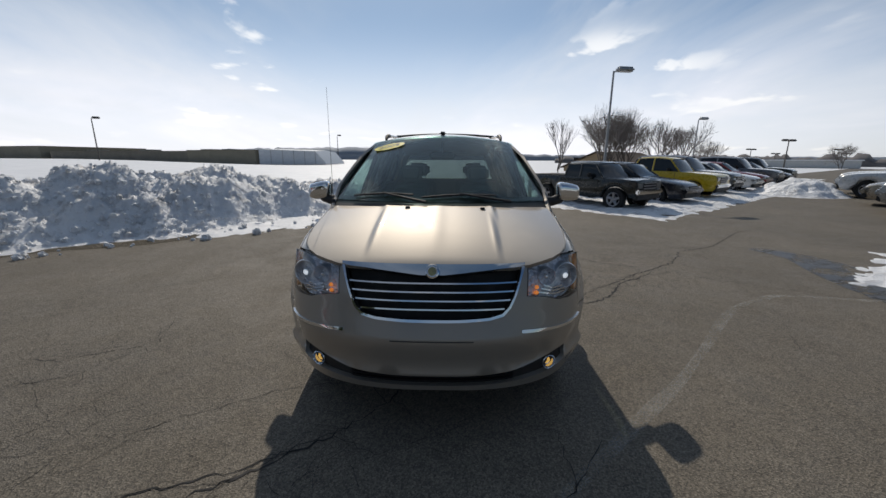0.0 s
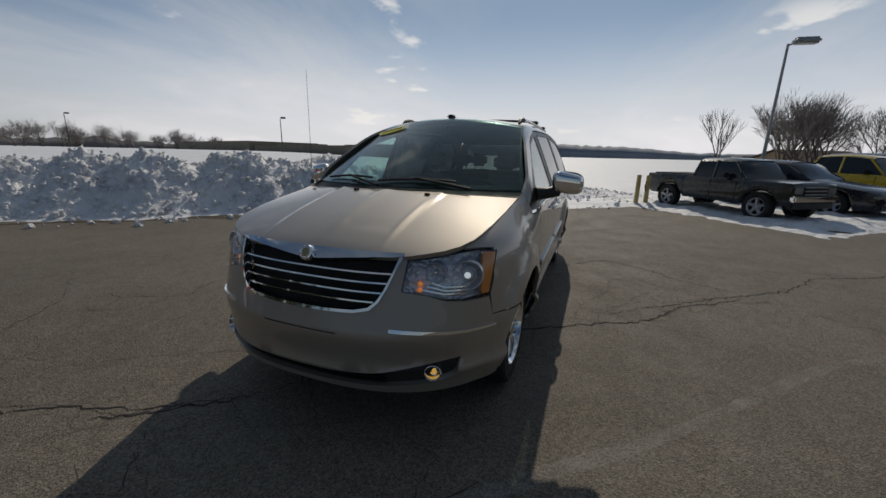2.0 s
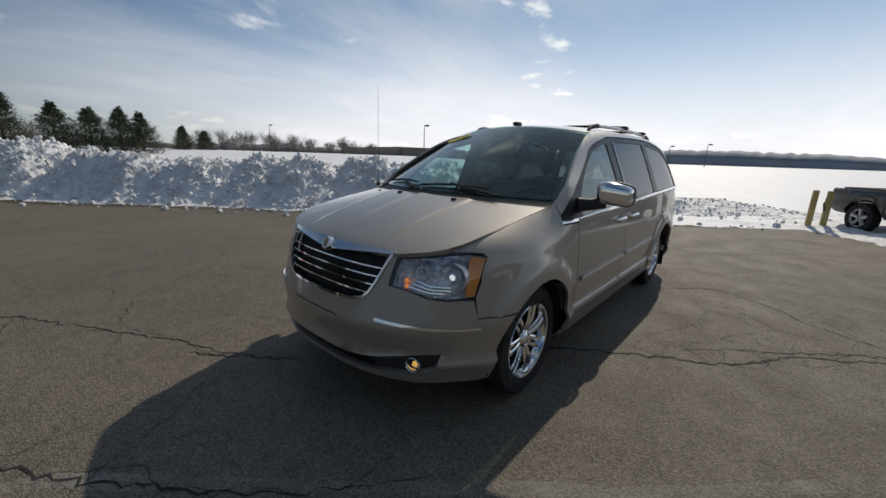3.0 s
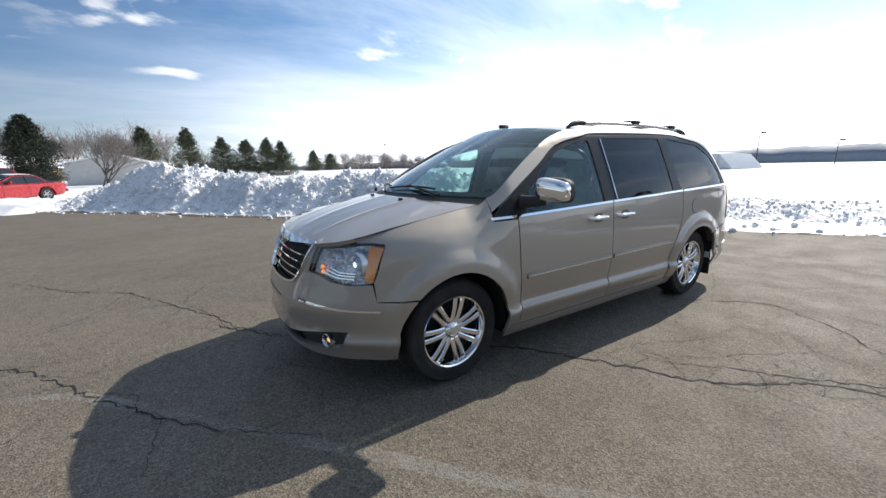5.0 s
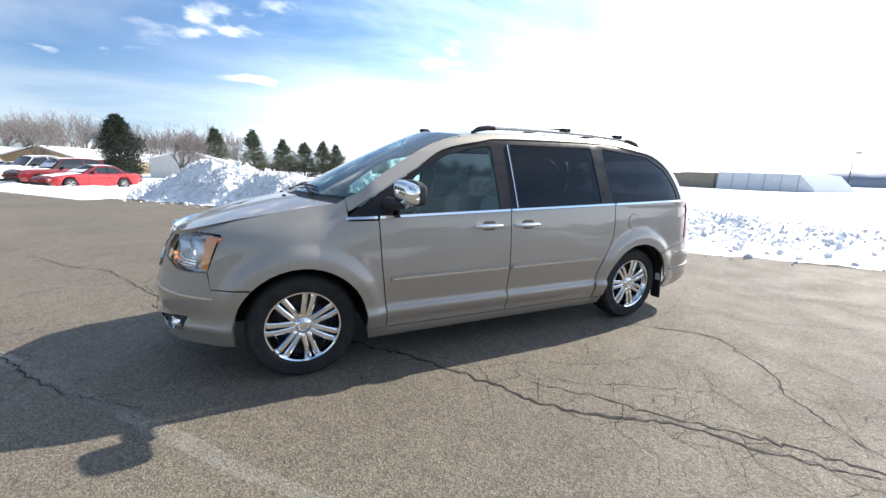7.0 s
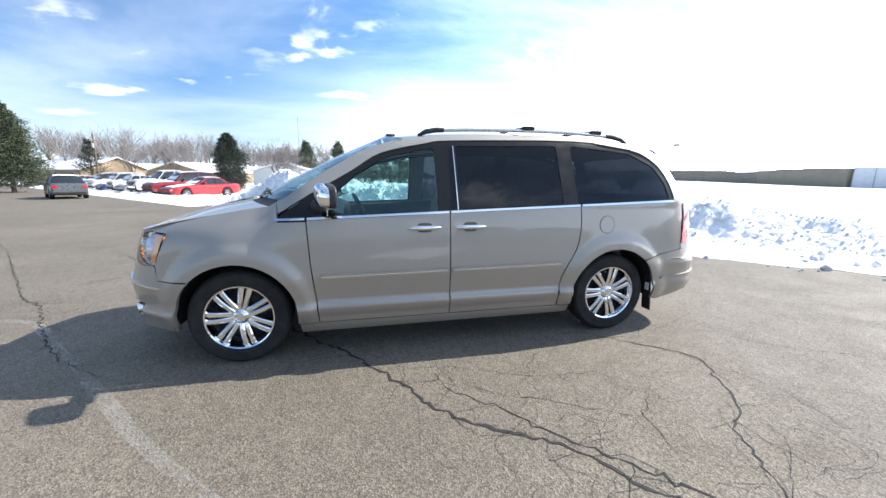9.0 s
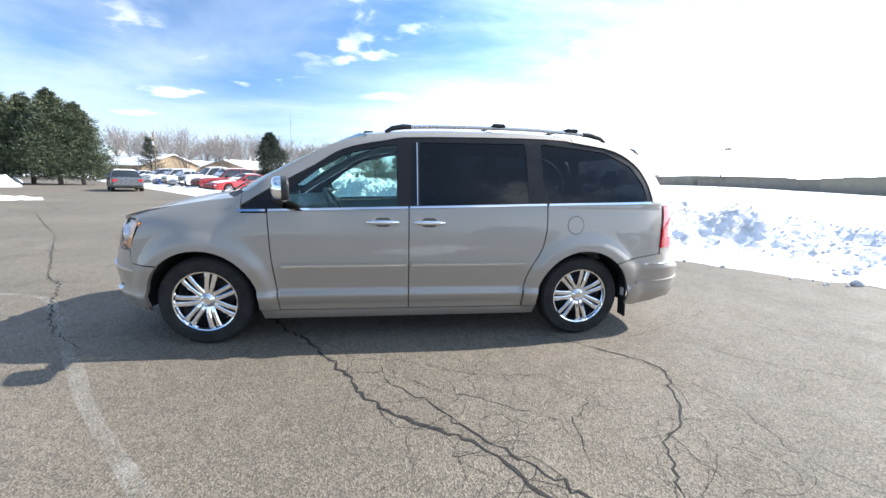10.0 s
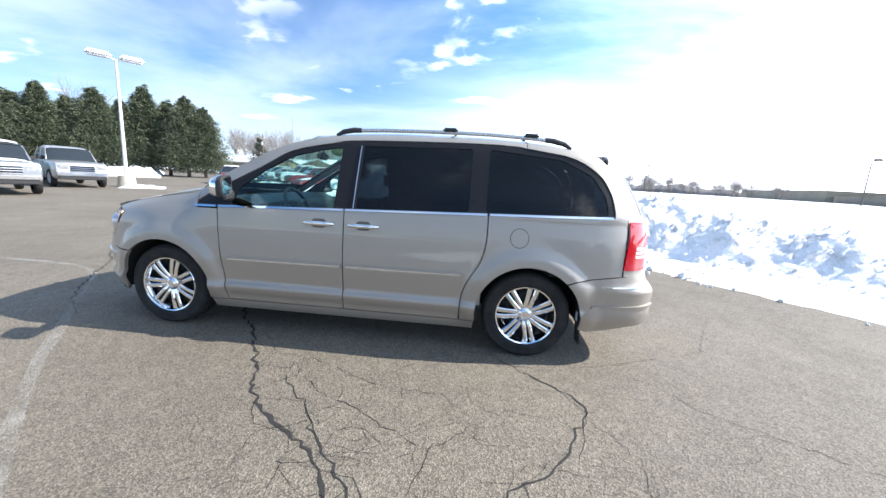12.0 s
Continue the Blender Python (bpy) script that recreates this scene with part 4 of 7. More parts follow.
# ---- wheels ----
# disc metal darkened: the shade behind the spokes is in its colour
RIM_DARK = plain("brake_shadow_metal", (0.05, 0.05, 0.052), 0.5, 0.6)


def wheel(x, y, side):
    m = Matrix.Translation((x, y, 0.355)) @ Matrix.Rotation(radians(90 * side), 4, "Y")
    bm = bmesh.new()
    lathe(bm, [(0.222, -0.09), (0.238, 0.100), (0.243, 0.108), (0.240, 0.112), (0.230, 0.108), (0.224, 0.090), (0.214, 0.078), (0.208, 0.03), (0.196, -0.08)], 48, m)
    rim = part("wheel", bm, CHROME, van, "chrome alloy wheel with seven twin spokes")
    bm = bmesh.new()
    lathe(bm, [(0.215, -0.085), (0.24, -0.108), (0.28, -0.116), (0.32, -0.112), (0.345, -0.098), (0.354, -0.07), (0.3555, -0.03), (0.352, -0.028), (0.352, -0.018), (0.3558, -0.016), (0.3558, 0.016), (0.352, 0.018), (0.352, 0.028), (0.3555, 0.03), (0.354, 0.07), (0.346, 0.098), (0.335, 0.106), (0.325, 0.1125), (0.322, 0.1115), (0.28, 0.1165), (0.262, 0.1165), (0.258, 0.114), (0.246, 0.110), (0.236, 0.100)], 56, m)
    part("tyre", bm, RUBBER, rim, "black rubber tyre")
    bm = bmesh.new()
    lathe(bm, [(0.001, 0.0), (0.155, 0.0), (0.16, -0.006), (0.20, -0.03)], 40, m)
    part("brake_disc", bm, RIM_DARK, rim)
    bm = bmesh.new()
    lathe(bm, [(0.001, 0.092), (0.028, 0.091), (0.033, 0.086), (0.036, 0.088), (0.052, 0.082), (0.062, 0.066), (0.062, 0.02)], 32, m)
    part("hub_cap", bm, CHROME, rim)
    for k in range(7):
        for q in (-1, 1):
            bm = bmesh.new()
            rows = []
            for r, w, h, off in ((0.045, 0.019, 0.074, 0.016), (0.10, 0.0170, 0.088, 0.0205), (0.16, 0.0170, 0.094, 0.0245), (0.222, 0.0195, 0.092, 0.0285)):
                c = off * q
                rows.append([bm.verts.new(p) for p in ((r, c - w, h - 0.045), (r, c - w, h - 0.006), (r, c - w * 0.55, h), (r, c + w * 0.55, h), (r, c + w, h - 0.006), (r, c + w, h - 0.045))])
            for a, b in zip(rows, rows[1:]):
                for i in range(6):
                    bm.faces.new((a[i], a[(i + 1) % 6], b[(i + 1) % 6], b[i]))
            bm.faces.new(rows[0]), bm.faces.new(rows[-1][::-1])
            bm.transform(m @ Matrix.Rotation(2 * math.pi * (k + 0.25) / 7, 4, "Z"))
            part("spoke", bm, CHROME, rim, angle=25)


for s in (1, -1):
    for y in (0.0, AXLE2):
        wheel(s * 0.815, y, s)
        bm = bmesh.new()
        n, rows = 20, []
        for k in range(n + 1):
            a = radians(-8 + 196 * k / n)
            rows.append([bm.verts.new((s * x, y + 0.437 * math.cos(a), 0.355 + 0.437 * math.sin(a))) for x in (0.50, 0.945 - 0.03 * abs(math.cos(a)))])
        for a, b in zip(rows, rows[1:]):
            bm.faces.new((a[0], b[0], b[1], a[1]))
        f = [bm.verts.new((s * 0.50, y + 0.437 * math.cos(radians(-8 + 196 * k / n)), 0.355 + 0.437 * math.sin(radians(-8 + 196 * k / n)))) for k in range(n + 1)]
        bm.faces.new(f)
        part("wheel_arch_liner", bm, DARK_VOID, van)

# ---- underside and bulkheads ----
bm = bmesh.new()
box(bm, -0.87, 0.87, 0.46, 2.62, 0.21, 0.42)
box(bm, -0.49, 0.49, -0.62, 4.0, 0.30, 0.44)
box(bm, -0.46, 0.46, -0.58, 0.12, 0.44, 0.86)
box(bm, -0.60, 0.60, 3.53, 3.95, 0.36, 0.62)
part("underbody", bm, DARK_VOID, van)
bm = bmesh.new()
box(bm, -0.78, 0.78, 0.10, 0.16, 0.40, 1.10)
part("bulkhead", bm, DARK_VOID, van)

# ---- door mirrors ----
for s in (1, -1):
    bm = bmesh.new()
    bmesh.ops.create_uvsphere(bm, u_segments=36, v_segments=24, radius=1)
    for v in bm.verts:
        c = v.co
        p = Vector([math.copysign(abs(a) ** 0.52, a) for a in c])
        y = p.y if p.y < 0 else p.y * 0.12
        taper = 1 - 0.13 * step(p.x * s, -1, 1)
        v.co = Vector((s * (1.118 if s > 0 else 1.085) + p.x * 0.106, 0.672 + y * 0.078 + 0.030 * p.x * s, 1.250 + p.z * 0.080 * taper + 0.012 * p.x * s * -1))
    cap = part("door_mirror", bm, CHROME, van, "chrome-capped door mirror")
    bm = bmesh.new()
    def ring_at(rx, rz, y):
        out = []
        for k in range(32):
            c, d = math.cos(2 * math.pi * k / 32), math.sin(2 * math.pi * k / 32)
            c, d = math.copysign(abs(c) ** 0.6, c), math.copysign(abs(d) ** 0.6, d)
            out.append((s * (1.118 if s > 0 else 1.085) + rx * c, y + 0.030 * c * s, 1.250 + rz * d - 0.012 * c * s))
        return out

    rings = [[bm.verts.new(p) for p in ring_at(*q)] for q in ((0.107, 0.079, 0.664), (0.109, 0.080, 0.704), (0.103, 0.074, 0.712), (0.096, 0.067, 0.706))]
    for a, b in zip(rings, rings[1:]):
        for k in range(32):
            bm.faces.new((a[k], a[(k + 1) % 32], b[(k + 1) % 32], b[k]))
    bm.faces.new(rings[-1])
    part("mirror_bezel", bm, BLACK_PLASTIC, cap, "black mirror bezel")
    bm = bmesh.new()
    pts = ring_at(0.094, 0.065, 0.707)
    a = [bm.verts.new(p) for p in pts]
    b = [bm.verts.new((p[0], p[1] + 0.006, p[2])) for p in pts]
    for k in range(32):
        bm.faces.new((a[k], a[(k + 1) % 32], b[(k + 1) % 32], b[k]))
    bm.faces.new(b)
    part("mirror_glass", bm, plain("mirror_silver", (0.9, 0.9, 0.9), 0.01, 1.0, vary=0.02), cap)
    bm = bmesh.new()
    tube(bm, [(s * 0.905, 0.58, 1.165), (s * 0.98, 0.61, 1.17), (s * 1.05, 0.66, 1.19)], [0.05, 0.04, 0.045], 12)
    part("mirror_arm", bm, BLACK_PLASTIC, cap)

# ---- roof rack ----
RAIL_SILVER = plain("satin_silver_rail", (0.62, 0.61, 0.60), 0.28, 0.9)


def roof_at(x, y, up):
    q = roof_map((x, y))
    return Vector((x, y, q.z + up))


for s in (1, -1):
    x = s * 0.60
    bm = bmesh.new()
    ys = [1.60, 1.8, 2.1, 2.4, 2.7, 3.0, 3.14]
    tube(bm, [roof_at(x, y, 0.036) for y in ys], 0.016, 10)
    rail = part("roof_rail", bm, RAIL_SILVER, van, "silver roof rail with black ends")
    for ya, yb in ((1.38, 1.60), (3.36, 3.14)):
        bm = bmesh.new()
        tube(bm, [roof_at(x, ya, 0.004), roof_at(x, ya * 0.72 + yb * 0.28, 0.030), roof_at(x, ya * 0.3 + yb * 0.7, 0.040), roof_at(x, yb, 0.037)], [0.012, 0.021, 0.023, 0.020], 10)
        part("rail_end", bm, BLACK_PLASTIC, rail, "black plastic rail end")
    for y in (2.36, 3.03):
        bm = bmesh.new()
        box(bm, x - 0.035, x + 0.035, y - 0.06, y + 0.06, roof_at(x, y, 0).z + 0.04, roof_at(x, y, 0).z + 0.072, 0.012)
        part("crossbar_foot", bm, BLACK_PLASTIC, rail)
for y in (2.36, 3.03):
    bm = bmesh.new()
    tube(bm, [(0.60 * u, y, roof_at(0.6, y, 0.062).z + 0.026 * (1 - u * u)) for u in (-1, -0.66, -0.33, 0, 0.33, 0.66, 1)], 0.013, 10)
    part("crossbar", bm, BLACK_PLASTIC, van, "black roof crossbar")
bm = bmesh.new()
box(bm, -0.032, 0.032, 1.15, 1.26, 1.755, 1.79, 0.014, 3)
part("roof_aerial", bm, BLACK_PLASTIC, van)
bm = bmesh.new()
tube(bm, [(-0.835, 0.235, 1.185), (-0.835, 0.235, 1.215), (-0.835, 0.235, 1.22)], [0.018, 0.012, 0.004], 10)
tube(bm, [(-0.835, 0.235, 1.21), (-0.84, 0.245, 1.65), (-0.842, 0.25, 2.04)], [0.0018, 0.0016, 0.0012], 6)
part("mast_aerial", bm, BLACK_PLASTIC, van, "thin whip aerial on the fender")

# ---- wipers ----
for u0, u1, v0, v1 in ((-0.78, -0.22, 0.055, 0.075), (-0.14, 0.50, 0.05, 0.07)):
    bm = bmesh.new()
    pts = [glass_map((u0 + (u1 - u0) * k / 6, v0 + (v1 - v0) * k / 6 + 0.02 * math.sin(math.pi * k / 6))) + Vector((0, -0.012, 0.012)) for k in range(7)]
    tube(bm, pts, 0.008, 6)
    a = glass_map(((u0 + u1) / 2, 0.08)) + Vector((0, -0.02, 0.022))
    tube(bm, [glass_map((u1 + 0.12, 0.0)) + Vector((0, -0.02, 0.015)), a], [0.012, 0.007], 6)
    part("wiper", bm, BLACK_PLASTIC, van, "black windscreen wiper")

# ---- yellow year oval on the windscreen ----
STICKER = plain("yellow_sticker_film", (0.92, 0.78, 0.02), 0.5)
p0 = glass_map((-0.68, 0.80))
du, dv = (glass_map((-0.67, 0.80)) - p0).normalized(), (glass_map((-0.68, 0.81)) - p0).normalized()
nn = du.cross(dv).normalized()
dv = nn.cross(du)
if nn.y > 0:
    nn = -nn
turn = Matrix((du, dv, du.cross(dv))).transposed().to_4x4()
base = Matrix.Translation(p0 + du.cross(dv) * 0.007) @ turn @ Matrix.Rotation(radians(13), 4, "Z")
bm = bmesh.new()
oval = [(0.150 * math.cos(2 * math.pi * k / 36), 0.066 * math.sin(2 * math.pi * k / 36)) for k in range(36)]
bm.faces.new([bm.verts.new(base @ Vector((x, y, 0))) for x, y in oval])
bmesh.ops.extrude_face_region(bm, geom=bm.faces[:])
for v in bm.verts[36:]:
    v.co += nn * 0.001
part("year_sticker", bm, STICKER, screen, "yellow oval year sticker")
fc = bpy.data.curves.new("year_text", "FONT")
fc.body, fc.size, fc.align_x, fc.align_y, fc.extrude = "2009", 0.10, "CENTER", "CENTER", 0.0004
fc.materials.append(plain("sticker_ink", (0.03, 0.03, 0.025), 0.5))
txt = new("year_text", fc)
txt.matrix_basis = base @ Matrix.Translation((0, 0, 0.0025)) @ Matrix.Diagonal((1.05, 0.95, 1, 1))
txt.parent = screen

# ---- cabin ----
bm = bmesh.new()
box(bm, -0.86, 0.86, 0.47, 2.60, 0.43, 0.47)
box(bm, -0.48, 0.48, 0.2, 0.469, 0.43, 0.47)
box(bm, -0.48, 0.48, 2.601, 3.85, 0.43, 0.47)
part("cabin_floor", bm, GREY_CLOTH, van)
bm = bmesh.new()
rows = []
for x in (-0.86, -0.5, 0.0, 0.5, 0.86):
    c = 0.03 * abs(x)
    rows.append([bm.verts.new((x, y + c, z)) for y, z in ((0.17, 1.10), (0.35, 1.14), (0.62, 1.145), (0.74, 1.10), (0.76, 0.98), (0.70, 0.80), (0.62, 0.55))])
for a, b in zip(rows, rows[1:]):
    for i in range(6):
        bm.faces.new((a[i], b[i], b[i + 1], a[i + 1]))
part("dashboard", bm, DASH_GREY, van, "slate grey dashboard")
bm = bmesh.new()
sw = Matrix.Translation((0.40, 0.93, 1.06)) @ Matrix.Rotation(radians(-62), 4, "X")
ring = [sw @ Vector((0.19 * math.cos(2 * math.pi * k / 28), 0.19 * math.sin(2 * math.pi * k / 28), 0)) for k in range(29)]
tube(bm, ring, 0.016, 8, False)
for a in (200, 340, 90):
    tube(bm, [sw @ Vector((0, 0, -0.01)), sw @ Vector((0.18 * math.cos(radians(a)), 0.18 * math.sin(radians(a)), 0))], [0.03, 0.014], 6)
lathe(bm, [(0.001, 0.02), (0.05, 0.015), (0.065, -0.01), (0.03, -0.20)], 16, sw)
part("steering_wheel", bm, DASH_GREY, van, "dark steering wheel")


def seat(x, y, w=0.25, top=1.17, tilt=0.16):
    bm = bmesh.new()
    box(bm, x - w, x + w, y - 0.28, y + 0.24, 0.62, 0.80, 0.06, 3)
    cushion = part("seat", bm, GREY_CLOTH, van, "grey cloth seat")
    bm = bmesh.new()
    box(bm, x - w, x + w, y + 0.16, y + 0.31, 0.72, top, 0.06, 3)
    for v in bm.verts:
        v.co.y += tilt * (v.co.z - 0.72)
        v.co.x = x + (v.co.x - x) * (1 - 0.16 * step(v.co.z, 0.9, top))
    part("backrest", bm, GREY_CLOTH, cushion)
    bm = bmesh.new()
    yy = y + 0.24 + tilt * (top - 0.72)
    box(bm, x - 0.13, x + 0.13, yy - 0.05, yy + 0.05, top + 0.045, top + 0.235, 0.045, 3)
    for dx in (-0.06, 0.06):
        tube(bm, [(x + dx, yy, top - 0.02), (x + dx, yy, top + 0.07)], 0.007, 6)
    part("headrest", bm, GREY_CLOTH, cushion)


for x in (0.40, -0.40):
    seat(x, 1.50, 0.26, 1.22)
    seat(x, 2.42, 0.26, 1.24)
    seat(x, 3.25, 0.27, 1.22)
bm = bmesh.new()
box(bm, -0.125, 0.125, 0.98, 1.02, 1.52, 1.595, 0.02, 3)
tube(bm, [(0, 1.0, 1.58), (0, 1.03, 1.68)], 0.012, 6)
part("interior_mirror", bm, BLACK_PLASTIC, van)
headl = panel("headliner", [(x * 0.97, y) for x, y in rp + header], lambda q: roof_map(q) - Vector((0, 0, 0.045)), GREY_CLOTH, van, 0.09, thick=0.01, centre=(0, 2, 0.6))
for s in (1, -1):
    panel("door_trim", [(0.53, 0.40), (2.70, 0.40), (2.74, 1.10), (3.55, 1.13), (3.6, 0.85), (2.75, 0.85), (2.75, 1.13), (0.53, 1.065)][:3] + [(2.74, 1.135), (0.53, 1.065)], side_map, GREY_CLOTH, van, 0.12, lift=-0.075, side=s)
    panel("rear_trim", [(2.76, 0.82), (3.62, 0.82), (3.62, 1.165), (2.76, 1.137)], side_map, GREY_CLOTH, van, 0.12, lift=-0.075, side=s)
    panel("pillar_trim", [(1.50, 1.11), (1.65, 1.115), (1.65, 1.64), (1.50, 1.62)], side_map, GREY_CLOTH, van, 0.08, lift=-0.05, side=s)
    panel("pillar_trim", [(2.565, 1.15), (2.70, 1.155), (2.70, 1.66), (2.565, 1.66)], side_map, GREY_CLOTH, van, 0.08, lift=-0.05, side=s)


# ---- cracks and paint on the asphalt ----
def ribbon(pts, width_at, z, mat, name, label, category, parent=None, kind="structure"):
    verts, faces = [], []
    for i, p in enumerate(pts):
        a, b = Vector(pts[max(i - 1, 0)]), Vector(pts[min(i + 1, len(pts) - 1)])
        d = (b - a)
        nrm = Vector((-d.y, d.x)).normalized() if d.length > 1e-9 else Vector((1, 0))
        w = width_at(i / max(1, len(pts) - 1)) / 2
        for s in (-1, 1):
            verts.append((p[0] + nrm.x * w * s, p[1] + nrm.y * w * s, z))
    for i in range(len(pts) - 1):
        faces.append((2 * i, 2 * i + 2, 2 * i + 3, 2 * i + 1))
    return verts, faces


def jagged(pts, d, amp, rng):
    out = []
    for a, b in zip(pts, pts[1:]):
        a, b = Vector(a), Vector(b)
        n = max(2, int((b - a).length / d))
        for k in range(n):
            q = a.lerp(b, k / n)
            out.append((q.x + rng.uniform(-amp, amp) * (k > 0), q.y + rng.uniform(-amp, amp) * (k > 0)))
    return out + [tuple(pts[-1])]


rng = random.Random(5)


def crack(w, *pts):
    path = jagged(pts, 0.045, 0.014 + w * 0.6, rng)
    w = w * 1.1 if w > 0.009 else w * 0.8
    wob = [rng.uniform(0.3, 1.4) * (rng.random() > 0.16 or w > 0.009) for _ in range(len(path))]
    v, f = ribbon(path, lambda t, w=w, wob=wob, n=len(path): w * wob[min(n - 1, int(t * (n - 1)))] * min(1, 0.25 + 4 * min(t, 1 - t)), 0.003, CRACK, "", "", "")
    for k in range(len(path) // 9):
        i = rng.randrange(len(path))
        p = Vector(path[i])
        a = rng.uniform(0, 6.28)
        twig = jagged([p, p + Vector((math.cos(a), math.sin(a))) * rng.uniform(0.12, 0.5), p + Vector((math.cos(a + 0.6), math.sin(a + 0.6))) * rng.uniform(0.5, 0.8)], 0.05, 0.015, rng)
        v2, f2 = ribbon(twig, lambda t, w=w: min(w * 0.35, 0.004) * (1 - 0.7 * t), 0.003, CRACK, "", "", "")
        n = len(v)
        v, f = v + v2, f + [tuple(q + n for q in g) for g in f2]
    tagged(mesh_object("asphalt_crack", v, f, CRACK, smooth=False), "jagged dark crack across the asphalt", "crack", "asphalt cracks", kind="structure")


crack(0.02, (-0.43, -0.78), (0.2, 0.2), (0.68, 0.51), (0.92, 0.76), (1.24, 0.97), (1.47, 1.12), (1.77, 1.27), (1.98, 1.47), (2.1, 1.66), (2.21, 1.82), (2.3, 1.92), (2.4, 2), (2.53, 2.06), (3, 2.5))
crack(0.014, (1.37, 1.36), (1.6, 1.42), (1.9, 1.7), (2.09, 1.83), (2.43, 2.14), (3.05, 2.61), (3.49, 2.93), (4.03, 3.67), (4.84, 4.07), (6.4, 5.6), (8.2, 6.4))
crack(0.006, (1.37, 1.36), (1.7, 1.67), (1.88, 2.03), (2, 2.23), (2.12, 2.47), (1.9, 2.7))
crack(0.008, (3.05, 2.45), (3.46, 2.15), (4.56, 1.51), (5.05, 1.43), (6.2, 1.2))
crack(0.011, (0.85, 2.75), (1.09, 2.95), (1.25, 3.13), (1.42, 3.33), (1.57, 3.42), (1.86, 3.29), (2.05, 3.2), (2.22, 3.06), (2.33, 2.87), (2.56, 2.78), (2.9, 2.6))
crack(0.006, (0.96, 3.6), (1.23, 4.09), (1.45, 4.15), (1.68, 4.5), (2.2, 5.3))
crack(0.005, (1.16, 3.21), (0.98, 3.65), (0.5, 4.7), (-0.6, 5.4))
crack(0.005, (1.68, 3.39), (2, 3.6), (2.5, 3.5), (3, 3.75))
crack(0.005, (1.82, 2.78), (2.12, 2.47), (2.5, 2.4))
crack(0.005, (1.24, 0.97), (1.3, 1.5), (1.55, 2), (1.6, 2.5), (1.9, 2.75))
crack(0.014, (-1.11, -1.33), (-0.81, -1.12), (-0.43, -0.78))
crack(0.006, (-1.84, -1.07), (-1.57, -0.82), (-1.03, -0.49), (-0.3, -0.3))
crack(0.011, (-4.36, -3.59), (-3.22, -2.7), (-2.83, -2.16), (-1.41, -1.35), (-0.9, -1.13), (-0.52, -0.86))
crack(0.008, (-1.41, -1.35), (-2, -1.6), (-2.7, -1.37), (-3.31, -0.47), (-4.64, 0.28))
crack(0.008, (-3.25, -0.16), (-2.92, -0.19), (-2.36, 0.15), (-2.63, 0.68))
crack(0.007, (-2.96, -0.52), (-2.6, -0.37), (-2.36, 0.15))
crack(0.005, (-3.2, -0.31), (-2.43, 0.18))
crack(0.005, (-4.5, 0.75), (-3.79, 1.28), (-2.4, 2.24), (-1, 3.1))
crack(0.008, (-1.67, -2.73), (-2.12, -2.35), (-2.83, -2.16))
crack(0.013, (-4.8, -5.6), (-3.2, -4.4), (-1.2, -2.85), (-0.92, -2.5), (-0.13, -1.97), (0.57, -1.4), (0.95, -0.9))
crack(0.007, (-0.81, -1.2), (-0.38, -1.62), (0.1, -2.4), (0, -3.4))
crack(0.014, (-9.3, -9.7), (-6.5, -7.2), (-4.8, -5.6))
crack(0.008, (-6.2, 0.4), (-6.9, -1.2), (-8.4, -2), (-9.2, -3.6))
crack(0.016, (-8, -9.5), (-10.5, -10), (-13.5, -12.8))
crack(0.004, (2.6, -2.1), (3.1, -0.9), (3, 0.2), (3.4, 0.9))
crack(0.008, (5, 4.5), (6.2, 4.7), (7.6, 4.2), (9.6, 4.6))


def crazing(cx, cy, rx, ry, count, seed, reach=0.9):
    """A web of hair cracks wandering over worn asphalt."""
    rng = random.Random(seed)
    v, f = [], []
    for _ in range(count):
        p = Vector((cx + rng.gauss(0, rx * 0.5), cy + rng.gauss(0, ry * 0.5)))
        h = rng.choice((0.65, 2.2, 0.2, 1.3)) + rng.gauss(0, 0.35)
        pts = [p]
        for _ in range(rng.randint(4, int(22 * reach))):
            h += rng.gauss(0, 0.45)
            p = p + Vector((math.cos(h), math.sin(h))) * rng.uniform(0.03, 0.075)
            pts.append(p)
        w0 = rng.uniform(0.0014, 0.0036)
        wob = [rng.uniform(0.2, 1.3) for _ in pts]
        v2, f2 = ribbon([tuple(q) for q in pts], lambda t: w0 * wob[int(t * (len(pts) - 1))] * (1 - 0.6 * t), 0.0028, CRACK, "", "", "")
        n = len(v)
        v, f = v + v2, f + [tuple(q + n for q in g) for g in f2]
    tagged(mesh_object("hair_cracks", v, f, CRACK, smooth=False), "web of fine hair cracks in the asphalt", "cracks", kind="stuff")


crazing(1.9, 1.9, 1.1, 0.9, 46, 31)
crazing(2.4, 3.2, 1.2, 1.2, 40, 32)
crazing(3.0, 2.4, 0.8, 0.6, 24, 33)
crazing(-2.6, -0.6, 1.5, 1.3, 60, 34, 1.4)
crazing(-0.6, -1.5, 1.0, 0.8, 26, 35, 1.2)
crazing(-5.5, -4.2, 2.5, 2.0, 60, 36, 2.0)
crazing(5.2, 5.2, 2.4, 1.6, 40, 37, 1.8)
stripe = spline([(6.5, 0.9), (4.9, 1.35), (4.0, 1.50), (3.70, 1.43), (3.3, 1.22), (2.85, 0.86), (2.3, 0.28), (1.75, -0.28), (1.22, -0.75), (0.55, -1.35), (0.0, -1.85), (-0.32, -2.15), (-0.5, -2.6), (-0.55, -3.3), (-0.5, -4.6)], 8)
v, f = ribbon(stripe, lambda t: 0.080 + 0.012 * math.sin(37 * t), 0.0022, LINE, "", "", "")
